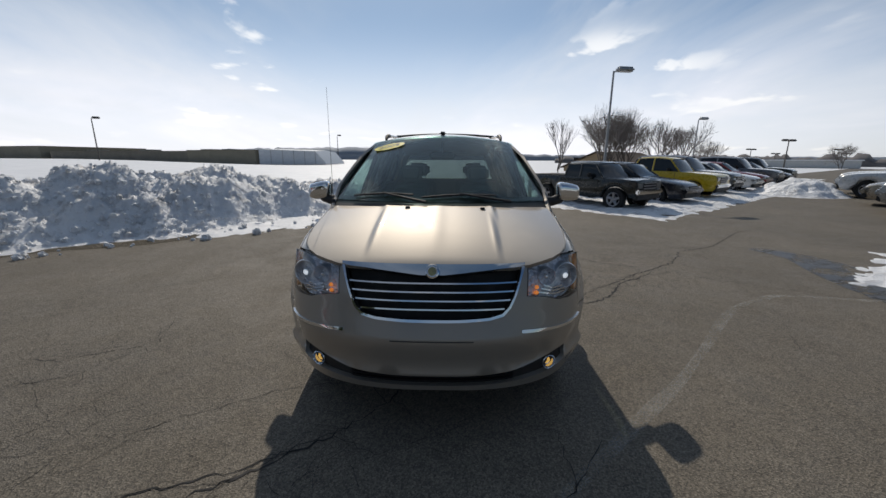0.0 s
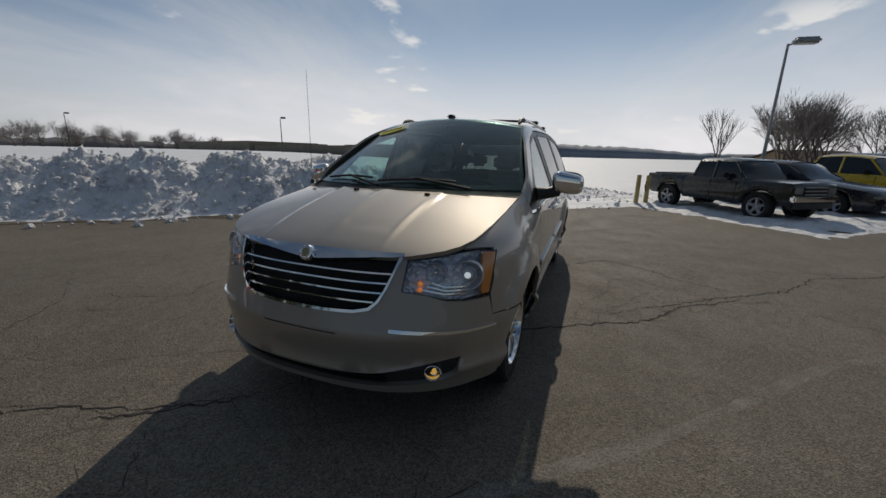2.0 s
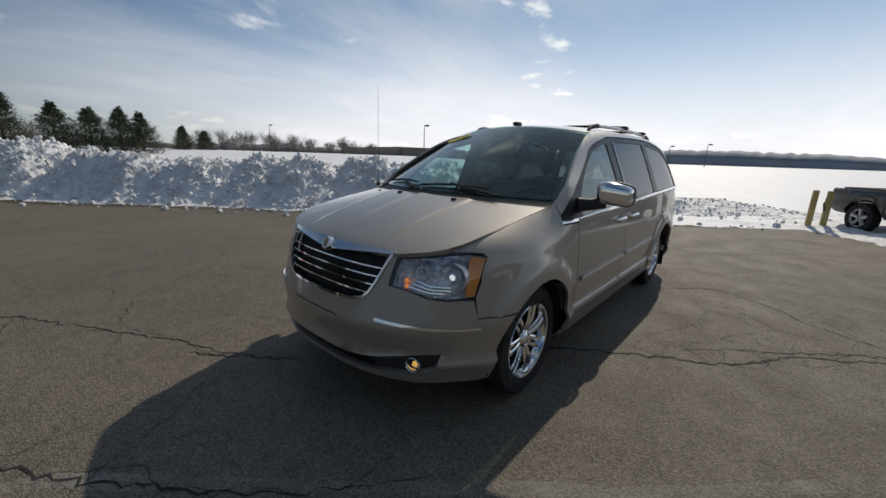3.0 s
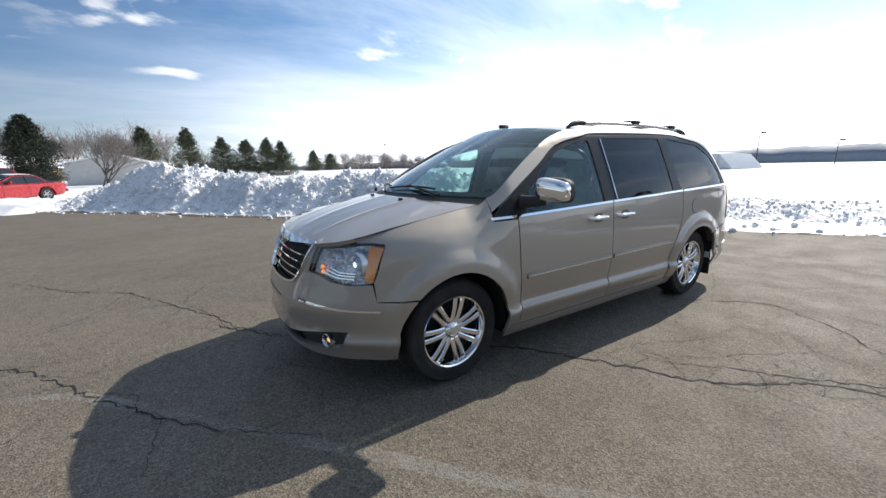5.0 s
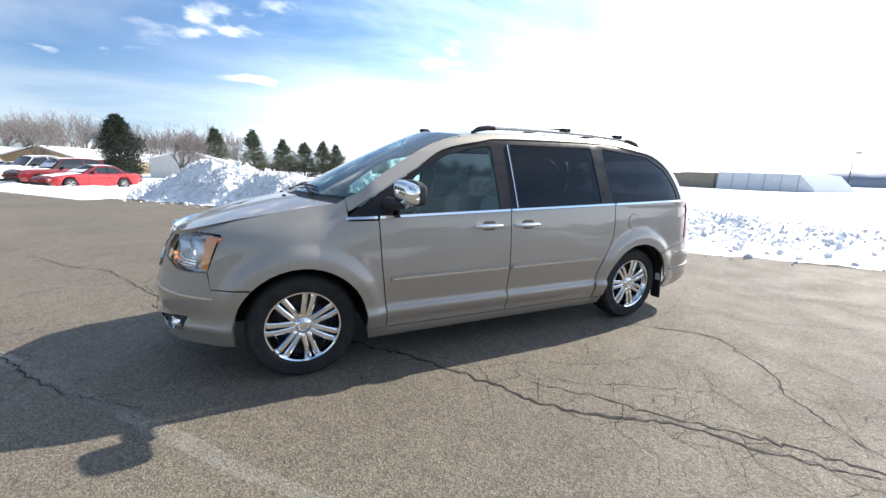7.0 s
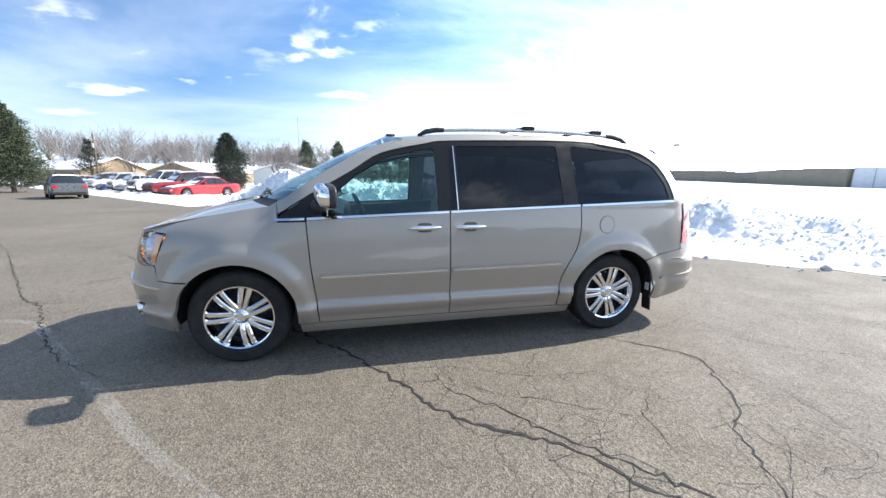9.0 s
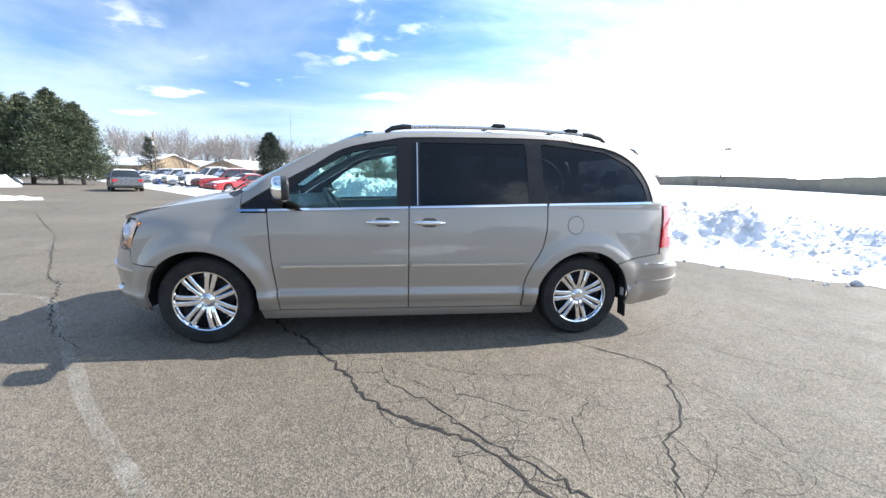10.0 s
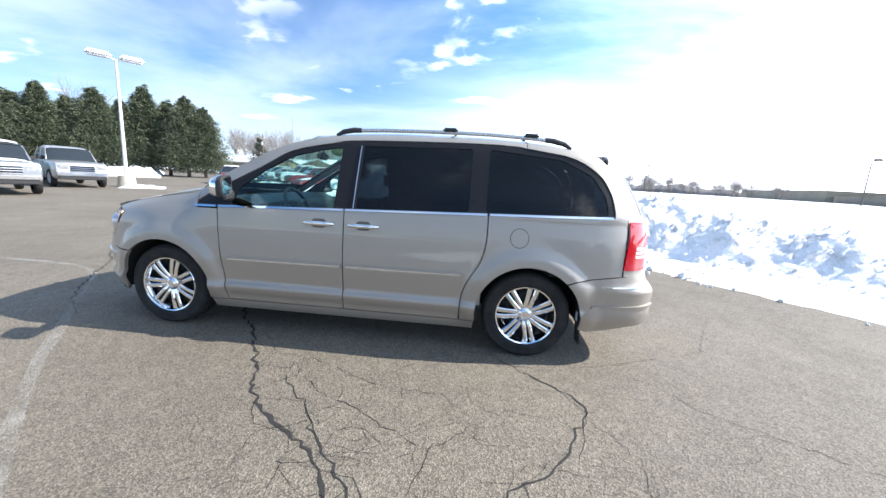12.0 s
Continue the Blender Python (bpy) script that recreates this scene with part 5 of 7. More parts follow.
tagged(mesh_object("painted_line", v, f, LINE, smooth=False), "faded white parking line worn into the asphalt", "road marking", kind="structure")


# brown grit and dead grass along the foot of the bank
def dirt_material():
    m = Mat("brown_edge_grit", (0.075, 0.058, 0.038), 0.95)
    m.m.blend_method = "HASHED"
    m.set("Base Color", m.ramp(m.noise(40, 5, 0.7), (0.35, (0.040, 0.032, 0.022)), (0.7, (0.15, 0.12, 0.075))))
    m.set("Alpha", m.ramp(m.mix(0.5, m.noise(1.7, 6, 0.7), m.noise(22, 4, 0.7)), (0.42, 0.0), (0.54, 0.9)))
    return m.bump(m.noise(60, 4), 0.6, 0.01).m


DIRT = dirt_material()
edge = [tuple(plan(-20 + 0.4 * k, -0.12 + 0.35 * noise.noise((k * 0.23, 5.1, 0)))[:2]) for k in range(74)]
v, f = ribbon(edge, lambda t: 0.42 + 0.2 * math.sin(23 * t), 0.0032, DIRT, "", "", "")
tagged(mesh_object("edge_grit", v, f, DIRT, smooth=False), "brown grit and dead grass at the asphalt edge", "dirt", kind="structure")


# meltwater running out from the leftover snow
def damp_material():
    m = Mat("damp_asphalt", (0.045, 0.042, 0.038), 0.38)
    m.m.blend_method = "HASHED"
    m.set("Alpha", m.ramp(m.noise(2.6, 6, 0.7), (0.40, 0.0), (0.54, 0.85)))
    return m.m


DAMP = damp_material()
melt = spline([(5.45, 3.95), (5.75, 3.4), (5.72, 2.9), (5.5, 2.35), (5.25, 1.8), (5.0, 1.2)], 8)
v, f = ribbon(melt, lambda t: 0.75 * math.sin(math.pi * (0.1 + 0.8 * t)), 0.0035, DAMP, "", "", "")
tagged(mesh_object("damp_patch", v, f, DAMP, smooth=False), "dark damp streak of meltwater on asphalt", "wet patch", kind="structure")


# ---- settled snow and lumps ----
def snow_patch(a0, a1, s0, s1, h, seed, name="snow_patch", label="thin trodden snow lying on the asphalt", cell=0.22, mat=None):
    na, ns = max(3, int((a1 - a0) / cell)), max(3, int((s1 - s0) / cell))
    verts, faces = [], []
    for i in range(na + 1):
        for j in range(ns + 1):
            fa, fs = i / na, j / ns
            edge = min(fa, 1 - fa) * (a1 - a0), min(fs, 1 - fs) * (s1 - s0)
            a, s = a0 + (a1 - a0) * fa, s0 + (s1 - s0) * fs
            m = min(edge) - 0.10 + 0.7 * min(1, min(edge) / 0.7) * noise.fractal(Vector((a * 0.7 + seed, s * 0.7, 2)), 0.8, 2, 4)
            z = h * step(m, -0.05, 0.9) * (0.7 + 0.5 * noise.noise((a * 1.6, s * 1.6, seed))) + 0.16 * h * noise.noise((a * 7, s * 7, seed)) + 0.30 * h * noise.noise((a * 3.1, s * 3.1, seed))
            verts.append(plan(a, s, z if m > 0 else -0.02))
    w = ns + 1
    for i in range(na):
        for j in range(ns):
            q = (i * w + j, (i + 1) * w + j, (i + 1) * w + j + 1, i * w + j + 1)
            if any(verts[k].z > 0 for k in q):
                faces.append(q)
    return tagged(mesh_object(name, verts, faces, mat or SNOW_CLEAN), label, "snow", kind="stuff")


snow_patch(-1.5, 9.5, -0.55, 2.2, 0.075, 21.0, label="thin snow apron along the asphalt edge", cell=0.12)
snow_patch(8.2, 20.0, -5.2, 3.4, 0.14, 1.0, cell=0.13, mat=SNOW_BANK)
snow_patch(19, 44, -4.3, 3, 0.12, 4.0, cell=0.4)
snow_patch(-36, -17.5, -1.6, 3.5, 0.28, 7.0)
snow_patch(-70, -35, -1.6, 4, 0.3, 9.0, cell=0.5)
snow_patch(4.65, 7.6, -10.3, -8.55, 0.13, 3.0, "snow_lump", "small leftover lump of ploughed snow on asphalt", 0.1, SNOW_BANK)
snow_patch(-23.9, -21.3, -9.9, -7.7, 0.16, 12.0, cell=0.15)
snow_patch(-62, -40, -13.5, -8.5, 0.9, 15.0, "snow_bank", "ploughed snow heaped under the pines", 0.4, SNOW_BANK)


def mound(a, s, ra, rs, h, seed, label):
    n = 44
    verts, faces = [], []
    for i in range(n + 1):
        for j in range(n + 1):
            u, v = -1 + 2 * i / n, -1 + 2 * j / n
            r = math.hypot(u, v)
            p = Vector((u * ra, v * rs, seed))
            z = h * (1 - step(r + 0.22 * noise.fractal(p * 0.9, 0.9, 2, 3), 0.05, 1.0)) + 0.16 * h * noise.fractal(p * 2.2, 0.8, 2, 4) * (1 - step(r, 0.6, 1))
            verts.append(plan(a + u * ra, s + v * rs, max(-0.02, z) if r < 1 else -0.02))
    w = n + 1
    faces = [(i * w + j, (i + 1) * w + j, (i + 1) * w + j + 1, i * w + j + 1) for i in range(n) for j in range(n)]
    return tagged(mesh_object("snow_pile", verts, faces, SNOW_BANK), label, "snow pile", kind="stuff")


mound(22.0, -5.5, 2.3, 1.9, 0.75, 5.0, "tall ploughed snow pile at the end of the car row")

# loose clods along the foot of the bank
rng = random.Random(11)
cv, cf = [], []
for k in range(300):
    a = rng.uniform(-19, 10)
    hgt = smooth_interp(a, BANK)
    s = rng.uniform(-0.75, 0.9) + 0.5 * noise.noise((a * 0.55, 2.0, 0))
    r = 0.02 + 0.075 * rng.random() ** 3
    bm = bmesh.new()
    bmesh.ops.create_icosphere(bm, subdivisions=2, radius=r)
    c = plan(a, s, r * 0.45 + (0.35 * max(0, s) * min(1, hgt)))
    n = len(cv)
    for v in bm.verts:
        cv.append(c + v.co * (0.95 + 0.55 * noise.noise(v.co * (2.2 / r) + c)))
    cf += [tuple(n + q.index for q in f.verts) for f in bm.faces]
    bm.free()
tagged(mesh_object("snow_clods", cv, cf, SNOW_BANK, smooth=False), "loose snow clods scattered along the asphalt edge", "snow", kind="stuff")

# ---- street furniture ----
POLE_GREY = plain("galvanised_pole", (0.42, 0.42, 0.42), 0.5, 0.5)
POLE_WHITE = plain("white_painted_pole", (0.72, 0.72, 0.70), 0.5)
POLE_DARK = plain("dark_bronze_pole", (0.10, 0.09, 0.08), 0.5, 0.3)
CONCRETE = plain("weathered_concrete", (0.42, 0.39, 0.33), 0.85, vary=0.25)


def lamp_post(x, y, h, heads, mat, base=0.0, arm=0.5, turn=0.0, foot=False, size=1.0, label="tall parking lot lamp post"):
    t = thing("lamp_post", label, "lamp post", "parking lot lamp posts", pose(x, y, base, 0, 0, turn))
    bm = bmesh.new()
    tube(bm, [(0, 0, -0.1), (0, 0, h * 0.5), (0, 0, h)], [0.085 * size, 0.07 * size, 0.05 * size], 12)
    part("pole", bm, mat, t)
    for k in range(heads):
        s = 1 if k == 0 else -1
        bm = bmesh.new()
        tube(bm, [(0, 0, h - 0.05), (s * arm * 0.6, 0, h + 0.02)], 0.035 * size, 8)
        part("arm", bm, mat, t)
        bm = bmesh.new()
        box(bm, s * arm * 0.45, s * (arm + 0.75 * size), -0.24 * size, 0.24 * size, h - 0.02, h + 0.24 * size, 0.09 * size, 3)
        for v in bm.verts:
            if v.co.z > h + 0.1 * size:
                v.co.y *= 0.8
        hd = part("lamp_head", bm, mat, t)
    if foot:
        bm = bmesh.new()
        lathe(bm, [(0.001, 0.62), (0.30, 0.62), (0.36, 0.60), (0.42, 0.1), (0.46, 0.0), (0.46, -0.1)], 24)
        part("concrete_foot", bm, CONCRETE, t, "tapered concrete foot")
    return t


lamp_post(6.6, 13.95, 5.05, 1, POLE_GREY, turn=10, arm=0.3, size=0.72, label="tall grey lamp post with one drooping head")
lamp_post(25, 38, 5.6, 1, POLE_GREY, turn=10, arm=0.3, label="grey lamp post behind the parked cars")
lamp_post(-15.2, -16.5, 6.5, 2, POLE_WHITE, turn=-38, arm=0.35, foot=True, size=1.1, label="white twin-headed lamp post on a concrete foot")
for x, y, h in ((58, 66, 4.9), (76, 98, 4.3), (92, 92, 4.2), (88, 105, 3.4), (110, 108, 3.6)):
    lamp_post(x, y, h, 2, POLE_DARK, arm=0.6, turn=20, size=1.4, label="distant dark twin-headed lamp post")
for x, y, h in ((-56.4, 57.7, 6.6), (-113, 50.6, 7.8), (-30.6, 100.5, 6.6), (-22.0, 118, 5.0), (-14, 122, 5.6)):
    lamp_post(x, y, h, 1, POLE_DARK, base=0.9, arm=0.1, turn=30, size=1.3, label="dark lamp post standing in the snow field")

# two wooden posts by the kerb
POST_WOOD = plain("weathered_yellow_post", (0.66, 0.52, 0.22), 0.8, vary=0.35, scale=14)
for dx, dy in ((0.0, 0.0), (0.26, -0.08)):
    t = thing("bollard_post", "weathered yellow wooden post standing in snow", "post", "yellow posts", pose(2.65 + dx, 11.2 + dy, 0, 0, 0, 12))
    bm = bmesh.new()
    box(bm, -0.055, 0.055, -0.055, 0.055, -0.1, 0.93, 0.012)
    part("post", bm, POST_WOOD, t)
    if dx:
        bm = bmesh.new()
        tube(bm, [(-0.06, -0.05, 0.45), (-0.10, -0.07, 0.62), (-0.07, -0.05, 0.75)], 0.018, 6)
        part("rusty_strap", bm, plain("rusted_steel", (0.10, 0.05, 0.03), 0.8), t)


# ---- buildings ----
OLIVE = plain("olive_brown_cladding", (0.27, 0.245, 0.185), 0.8, vary=0.2, scale=1.5)
OLIVE2 = plain("olive_brown_cladding_dark", (0.22, 0.20, 0.16), 0.8, vary=0.2, scale=1.5)
CREAM = plain("cream_wall", (0.55, 0.50, 0.42), 0.8)
ROOF_SNOW = SNOW_CLEAN
BROWN_ROOF = plain("brown_shingle_roof", (0.085, 0.055, 0.035), 0.9, vary=0.3, scale=3)
TAN_WALL = plain("tan_siding", (0.36, 0.27, 0.17), 0.8)
WHITE_WALL = plain("white_siding", (0.62, 0.62, 0.60), 0.7)
WINDOW_DARK = plain("dark_window_glass", (0.03, 0.035, 0.04), 0.1)

school = thing("long_building", "long low olive-brown building beyond the snow field", "building")
u = Vector((-0.957, 0.29, 0))
o = Vector((-37.7, 70.6, 0))


def slab(bm, o, u, a, b, depth, z0, z1):
    w = Vector((-u.y, u.x, 0)) * -1
    if w.y < 0:
        w = -w
    q = [o + u * a, o + u * b, o + u * b + w * depth, o + u * a + w * depth]
    lo, hi = [bm.verts.new(p + Vector((0, 0, z0))) for p in q], [bm.verts.new(p + Vector((0, 0, z1))) for p in q]
    for k in range(4):
        bm.faces.new((lo[k], lo[(k + 1) % 4], hi[(k + 1) % 4], hi[k]))
    bm.faces.new(hi), bm.faces.new(lo[::-1])


for a, b, h, mat in ((0, 17.5, 2.75, OLIVE), (17.5, 62, 2.6, OLIVE2), (66, 128, 3.9, OLIVE)):
    bm = bmesh.new()
    slab(bm, o, u, a, b, 25, 0.2, h + 0.3)
    part("wall_block", bm, mat, school)
    bm = bmesh.new()
    slab(bm, o + Vector((0, -0.15, 0)), u, a - 0.1, b + 0.1, 25.2, h + 0.3, h + 0.42)
    part("parapet", bm, OLIVE2, school)
bm = bmesh.new()
slab(bm, o + Vector((0, 2, 0)), u, 62, 66, 20, 0.2, 3.0)
part("cream_bay", bm, CREAM, school)
for a in (8, 14, 33, 51, 76, 100):
    bm = bmesh.new()
    slab(bm, o + Vector((0, 4, 0)), u, a, a + 3.2, 3, 2.8, 3.45 if a < 60 else 4.5)
    part("roof_unit", bm, CONCRETE, school)

POLY = plain("hazy_polythene_sheet", (0.62, 0.65, 0.68), 0.5)
hoop = thing("greenhouse", "long pale polythene greenhouse with sloping ends", "greenhouse")
for k in range(6):
    # bays side by side under one long roof, the last one falling away to the ground
    bm = bmesh.new()
    x0, x1 = 0.5 + 1.75 * k, 2.22 + 1.75 * k
    e0, e1 = (3.3 - 0.04 * k, 3.3 - 0.04 * (k + 1)) if k < 5 else (3.1, 0.7)
    q = []
    for x, e in ((x0, e0), (x1, e1)):
        c = o + Vector((x, 0.7 * x, 0))
        q.append([bm.verts.new(c + Vector((0, d, z))) for d, z in ((0, 0.4), (0.1, e), (7, e + 0.25), (14, e), (14, 0.4))])
    for a in range(4):
        bm.faces.new((q[0][a], q[1][a], q[1][a + 1], q[0][a + 1]))
    bm.faces.new(q[0]), bm.faces.new(q[1][::-1])
    part("polythene_bay", bm, POLY, hoop)
    bm = bmesh.new()
    c = o + Vector((x0, 0.7 * x0, 0))
    tube(bm, [c + Vector((0, -0.03, 0.4)), c + Vector((0, 0.07, e0))], 0.05, 6)
    part("hoop_post", bm, POLE_GREY, hoop)


def house(x, y, w, d, h, rise, turn, wall, roof, label, base=0.0):
    t = thing("house", label, "house", at=pose(x, y, base, 0, 0, turn))
    bm = bmesh.new()
    box(bm, -w / 2, w / 2, -d / 2, d / 2, -0.2, h)
    for v in (1, -1):
        a, b, c = bm.verts.new((v * w / 2, -d / 2, h)), bm.verts.new((v * w / 2, d / 2, h)), bm.verts.new((v * w / 2, 0, h + rise))
        bm.faces.new((a, b, c))
    part("wall", bm, wall, t)
    bm = bmesh.new()
    e = 0.35
    for s in (1, -1):
        pts = [(-w / 2 - e, s * (d / 2 + e), h - 0.12), (w / 2 + e, s * (d / 2 + e), h - 0.12), (w / 2 + e, 0, h + rise), (-w / 2 - e, 0, h + rise)]
        lo = [bm.verts.new(p) for p in pts]
        hi = [bm.verts.new((p[0], p[1], p[2] + 0.16)) for p in pts]
        bm.faces.new(hi)
        for k in range(4):
            bm.faces.new((lo[k], lo[(k + 1) % 4], hi[(k + 1) % 4], hi[k]))
    part("roof", bm, roof, t)
    for k in range(3):
        xx = -w / 2 + w * (k + 0.7) / 3.4
        bm = bmesh.new()
        box(bm, xx, xx + 1.1, -d / 2 - 0.04, -d / 2 + 0.02, 0.9, 1.9)
        part("window", bm, WINDOW_DARK, t)
        bm = bmesh.new()
        box(bm, xx, xx + 1.1, d / 2 - 0.02, d / 2 + 0.04, 0.9, 1.9)
        part("window", bm, WINDOW_DARK, t)
    return t


def polar(az, dist, cx=3.6, cy=0.8):
    return cx + dist * math.sin(radians(az)), cy + dist * math.cos(radians(az))


for az, dist, w, d, h, rise, turn, wall, roof, lab in (
    (-98.5, 62, 10, 8, 2.3, 1.1, -8, WHITE_WALL, ROOF_SNOW, "white bungalow with a snow-covered roof"),
    (-120, 78, 12, 9, 2.4, 1.7, 60, TAN_WALL, ROOF_SNOW, "tan gabled house with a snowy roof"),
    (-115, 84, 14, 9, 2.3, 1.3, -30, WHITE_WALL, ROOF_SNOW, "low house under a snow-covered roof"),
    (-109, 76, 13, 9, 2.3, 1.3, -20, TAN_WALL, ROOF_SNOW, "low house under a snowy roof"),
    (-104, 88, 14, 9, 2.3, 1.4, -10, WHITE_WALL, ROOF_SNOW, "far bungalow with snow on its roof"),
    (23.0, 58, 10, 10, 0.6, 1.9, 35, TAN_WALL, BROWN_ROOF, "low house with a brown shingle roof"),
):
    x, y = polar(az, dist) if az < 0 else polar(az, dist, 0.1, -2.7)
    house(x, y, w, d, h, rise, turn, wall, roof, lab)
bm = bmesh.new()
x, y = polar(40, 130, 0.1, -2.7)
shed = thing("white_shed", "long white shed at the far side of the lot", "shed", at=pose(x, y, 0, 0, 0, -35))
box(bm, -13, 13, -4, 4, 0, 1.7, 0.1)
part("wall", bm, WHITE_WALL, shed)
bm = bmesh.new()
box(bm, -13.3, 13.3, -4.3, 4.3, 1.7, 1.95, 0.05)
part("roof", bm, ROOF_SNOW, shed)
# board fence by the bungalow
fence = thing("board_fence", "weathered brown board fence near a bungalow", "fence")
FENCE = plain("weathered_boards", (0.16, 0.12, 0.085), 0.9, vary=0.35)
for k in range(22):
    x, y = polar(-96.4 + 0.22 * k, 52)
    bm = bmesh.new()
    box(bm, x - 0.02, x + 0.02, y - 0.095, y + 0.095, 0.0, 1.55 + 0.03 * (k % 3))
    part("board", bm, FENCE, fence)
# utility pole
t = thing("utility_pole", "wooden utility pole with a crossarm", "utility pole")
x, y = polar(-119.3, 62)
bm = bmesh.new()
tube(bm, [(x, y, 0), (x, y, 6.4)], [0.11, 0.08], 8)
part("pole", bm, FENCE, t)
bm = bmesh.new()
box(bm, x - 0.8, x + 0.8, y - 0.06, y + 0.06, 5.6, 5.75)
part("crossarm", bm, FENCE, t)
bm = bmesh.new()
tube(bm, [(x + 0.24, y, 4.8), (x + 0.24, y, 5.3)], 0.13, 10)
part("transformer", bm, POLE_GREY, t)

# ---- hills on the skyline ----
def ridge_line(name, az0, az1, dist, heights, mat, label, category, rough=0.15, n=220):
    verts, faces = [], []
    for i in range(n + 1):
        az = az0 + (az1 - az0) * i / n
        h = smooth_interp(az, heights) * (1 + rough * noise.fractal(Vector((az * 0.8, dist * 0.01, 0)), 0.7, 2, 5))
        x, y = polar(az, dist)
        x2, y2 = polar(az, dist * 1.12)
        x3, y3 = polar(az, dist * 1.3)
        verts += [(x, y, -1), (x, y, h * 0.45), (x2, y2, h), (x3, y3, -1)]
    for i in range(n):
        for j in range(3):
            faces.append((4 * i + j, 4 * i + 4 + j, 4 * i + 5 + j, 4 * i + 1 + j))
    return tagged(mesh_object(name, verts, faces, mat), label, category, kind="structure")


# distance haze is put into the hills' pale blue base colour
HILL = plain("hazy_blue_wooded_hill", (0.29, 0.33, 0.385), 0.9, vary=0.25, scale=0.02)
WOOD = plain("far_bare_woodland", (0.21, 0.195, 0.19), 0.95, vary=0.4, scale=0.3)
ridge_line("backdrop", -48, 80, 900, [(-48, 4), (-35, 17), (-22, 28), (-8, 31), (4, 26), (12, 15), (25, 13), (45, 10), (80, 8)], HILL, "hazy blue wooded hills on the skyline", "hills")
ridge_line("backdrop", -165, -52, 260, [(-165, 9), (-140, 9), (-115, 8), (-95, 6.5), (-80, 5), (-66, 6.0), (-56, 5.0), (-52, 3.5)], WOOD, "dark line of bare woods beyond the field", "woods", 0.35, 400)
ridge_line("backdrop", 14, 100, 170, [(14, 3.0), (30, 3.4), (50, 3.2), (100, 4)], WOOD, "brown band of far hedges and roofs", "woods", 0.5, 300)

# ---- trees ----
BARK = plain("grey_brown_bark", (0.115, 0.095, 0.08), 0.95, vary=0.35, scale=8)
TWIG = plain("bare_twigs", (0.235, 0.208, 0.192), 0.95, vary=0.2)


def needle_material(name, a, b):
    m = Mat(name, a, 0.75)
    g = m.node("ShaderNodeNewGeometry")
    m.set("Base Color", m.ramp(g.outputs["Random Per Island"], (0.0, a), (0.75, b), (1.0, tuple(q * 1.35 for q in b))))
    return m.m


PINE = needle_material("pine_needles", (0.028, 0.040, 0.026), (0.098, 0.116, 0.062))
SPRUCE = needle_material("dark_spruce_needles", (0.018, 0.025, 0.018), (0.040, 0.050, 0.032))


def bare_tree(x, y, h, seed, spread=0.55, stems=1, label="leafless tree with fine branching twigs", base=0.0, levels=5):
    rng = random.Random(seed)
    t = thing("bare_tree", label, "tree", at=pose(x, y, base))
    trunk, twigs = bmesh.new(), bmesh.new()

    def grow(p, d, length, r, depth):
        r = max(r, 0.011)
        q = p + d * length
        mid = p + d * length * 0.5 + Vector((rng.uniform(-1, 1), rng.uniform(-1, 1), 0)) * length * 0.07
        if depth <= 1:
            tube(trunk, [p, mid, q], [r, r * 0.85, r * 0.7], 6, False)
        else:
            tube(twigs, [p, mid, q], [r, r * 0.85, max(0.008, r * 0.6)], 3, False)
        if depth >= levels:
            return
        for k in range(4 if depth < 3 else 3):
            e = Vector((rng.gauss(0, 1), rng.gauss(0, 1), rng.gauss(0.1, 0.5))).normalized()
            nd = (d * (1.0 if k else 1.5) + e * spread * 1.25 * (1 if k else 0.4) + Vector((0, 0, 0.16))).normalized()
            at = q if k < 2 else p.lerp(q, rng.uniform(0.4, 0.95))
            grow(at, nd, length * rng.uniform(0.66, 0.86), r * 0.6, depth + 1)

    for k in range(stems):
        d = Vector((rng.uniform(-0.4, 0.4), rng.uniform(-0.4, 0.4), 1)).normalized() if stems > 1 else Vector((0, 0, 1))
        grow(Vector((rng.uniform(-0.3, 0.3) * (stems > 1), rng.uniform(-0.3, 0.3) * (stems > 1), -0.1)), d, h * 0.31, h * 0.016, 0)
    part("trunk", trunk, BARK, t)
    part("crown", twigs, TWIG, t, "fine bare twigs")
    return t


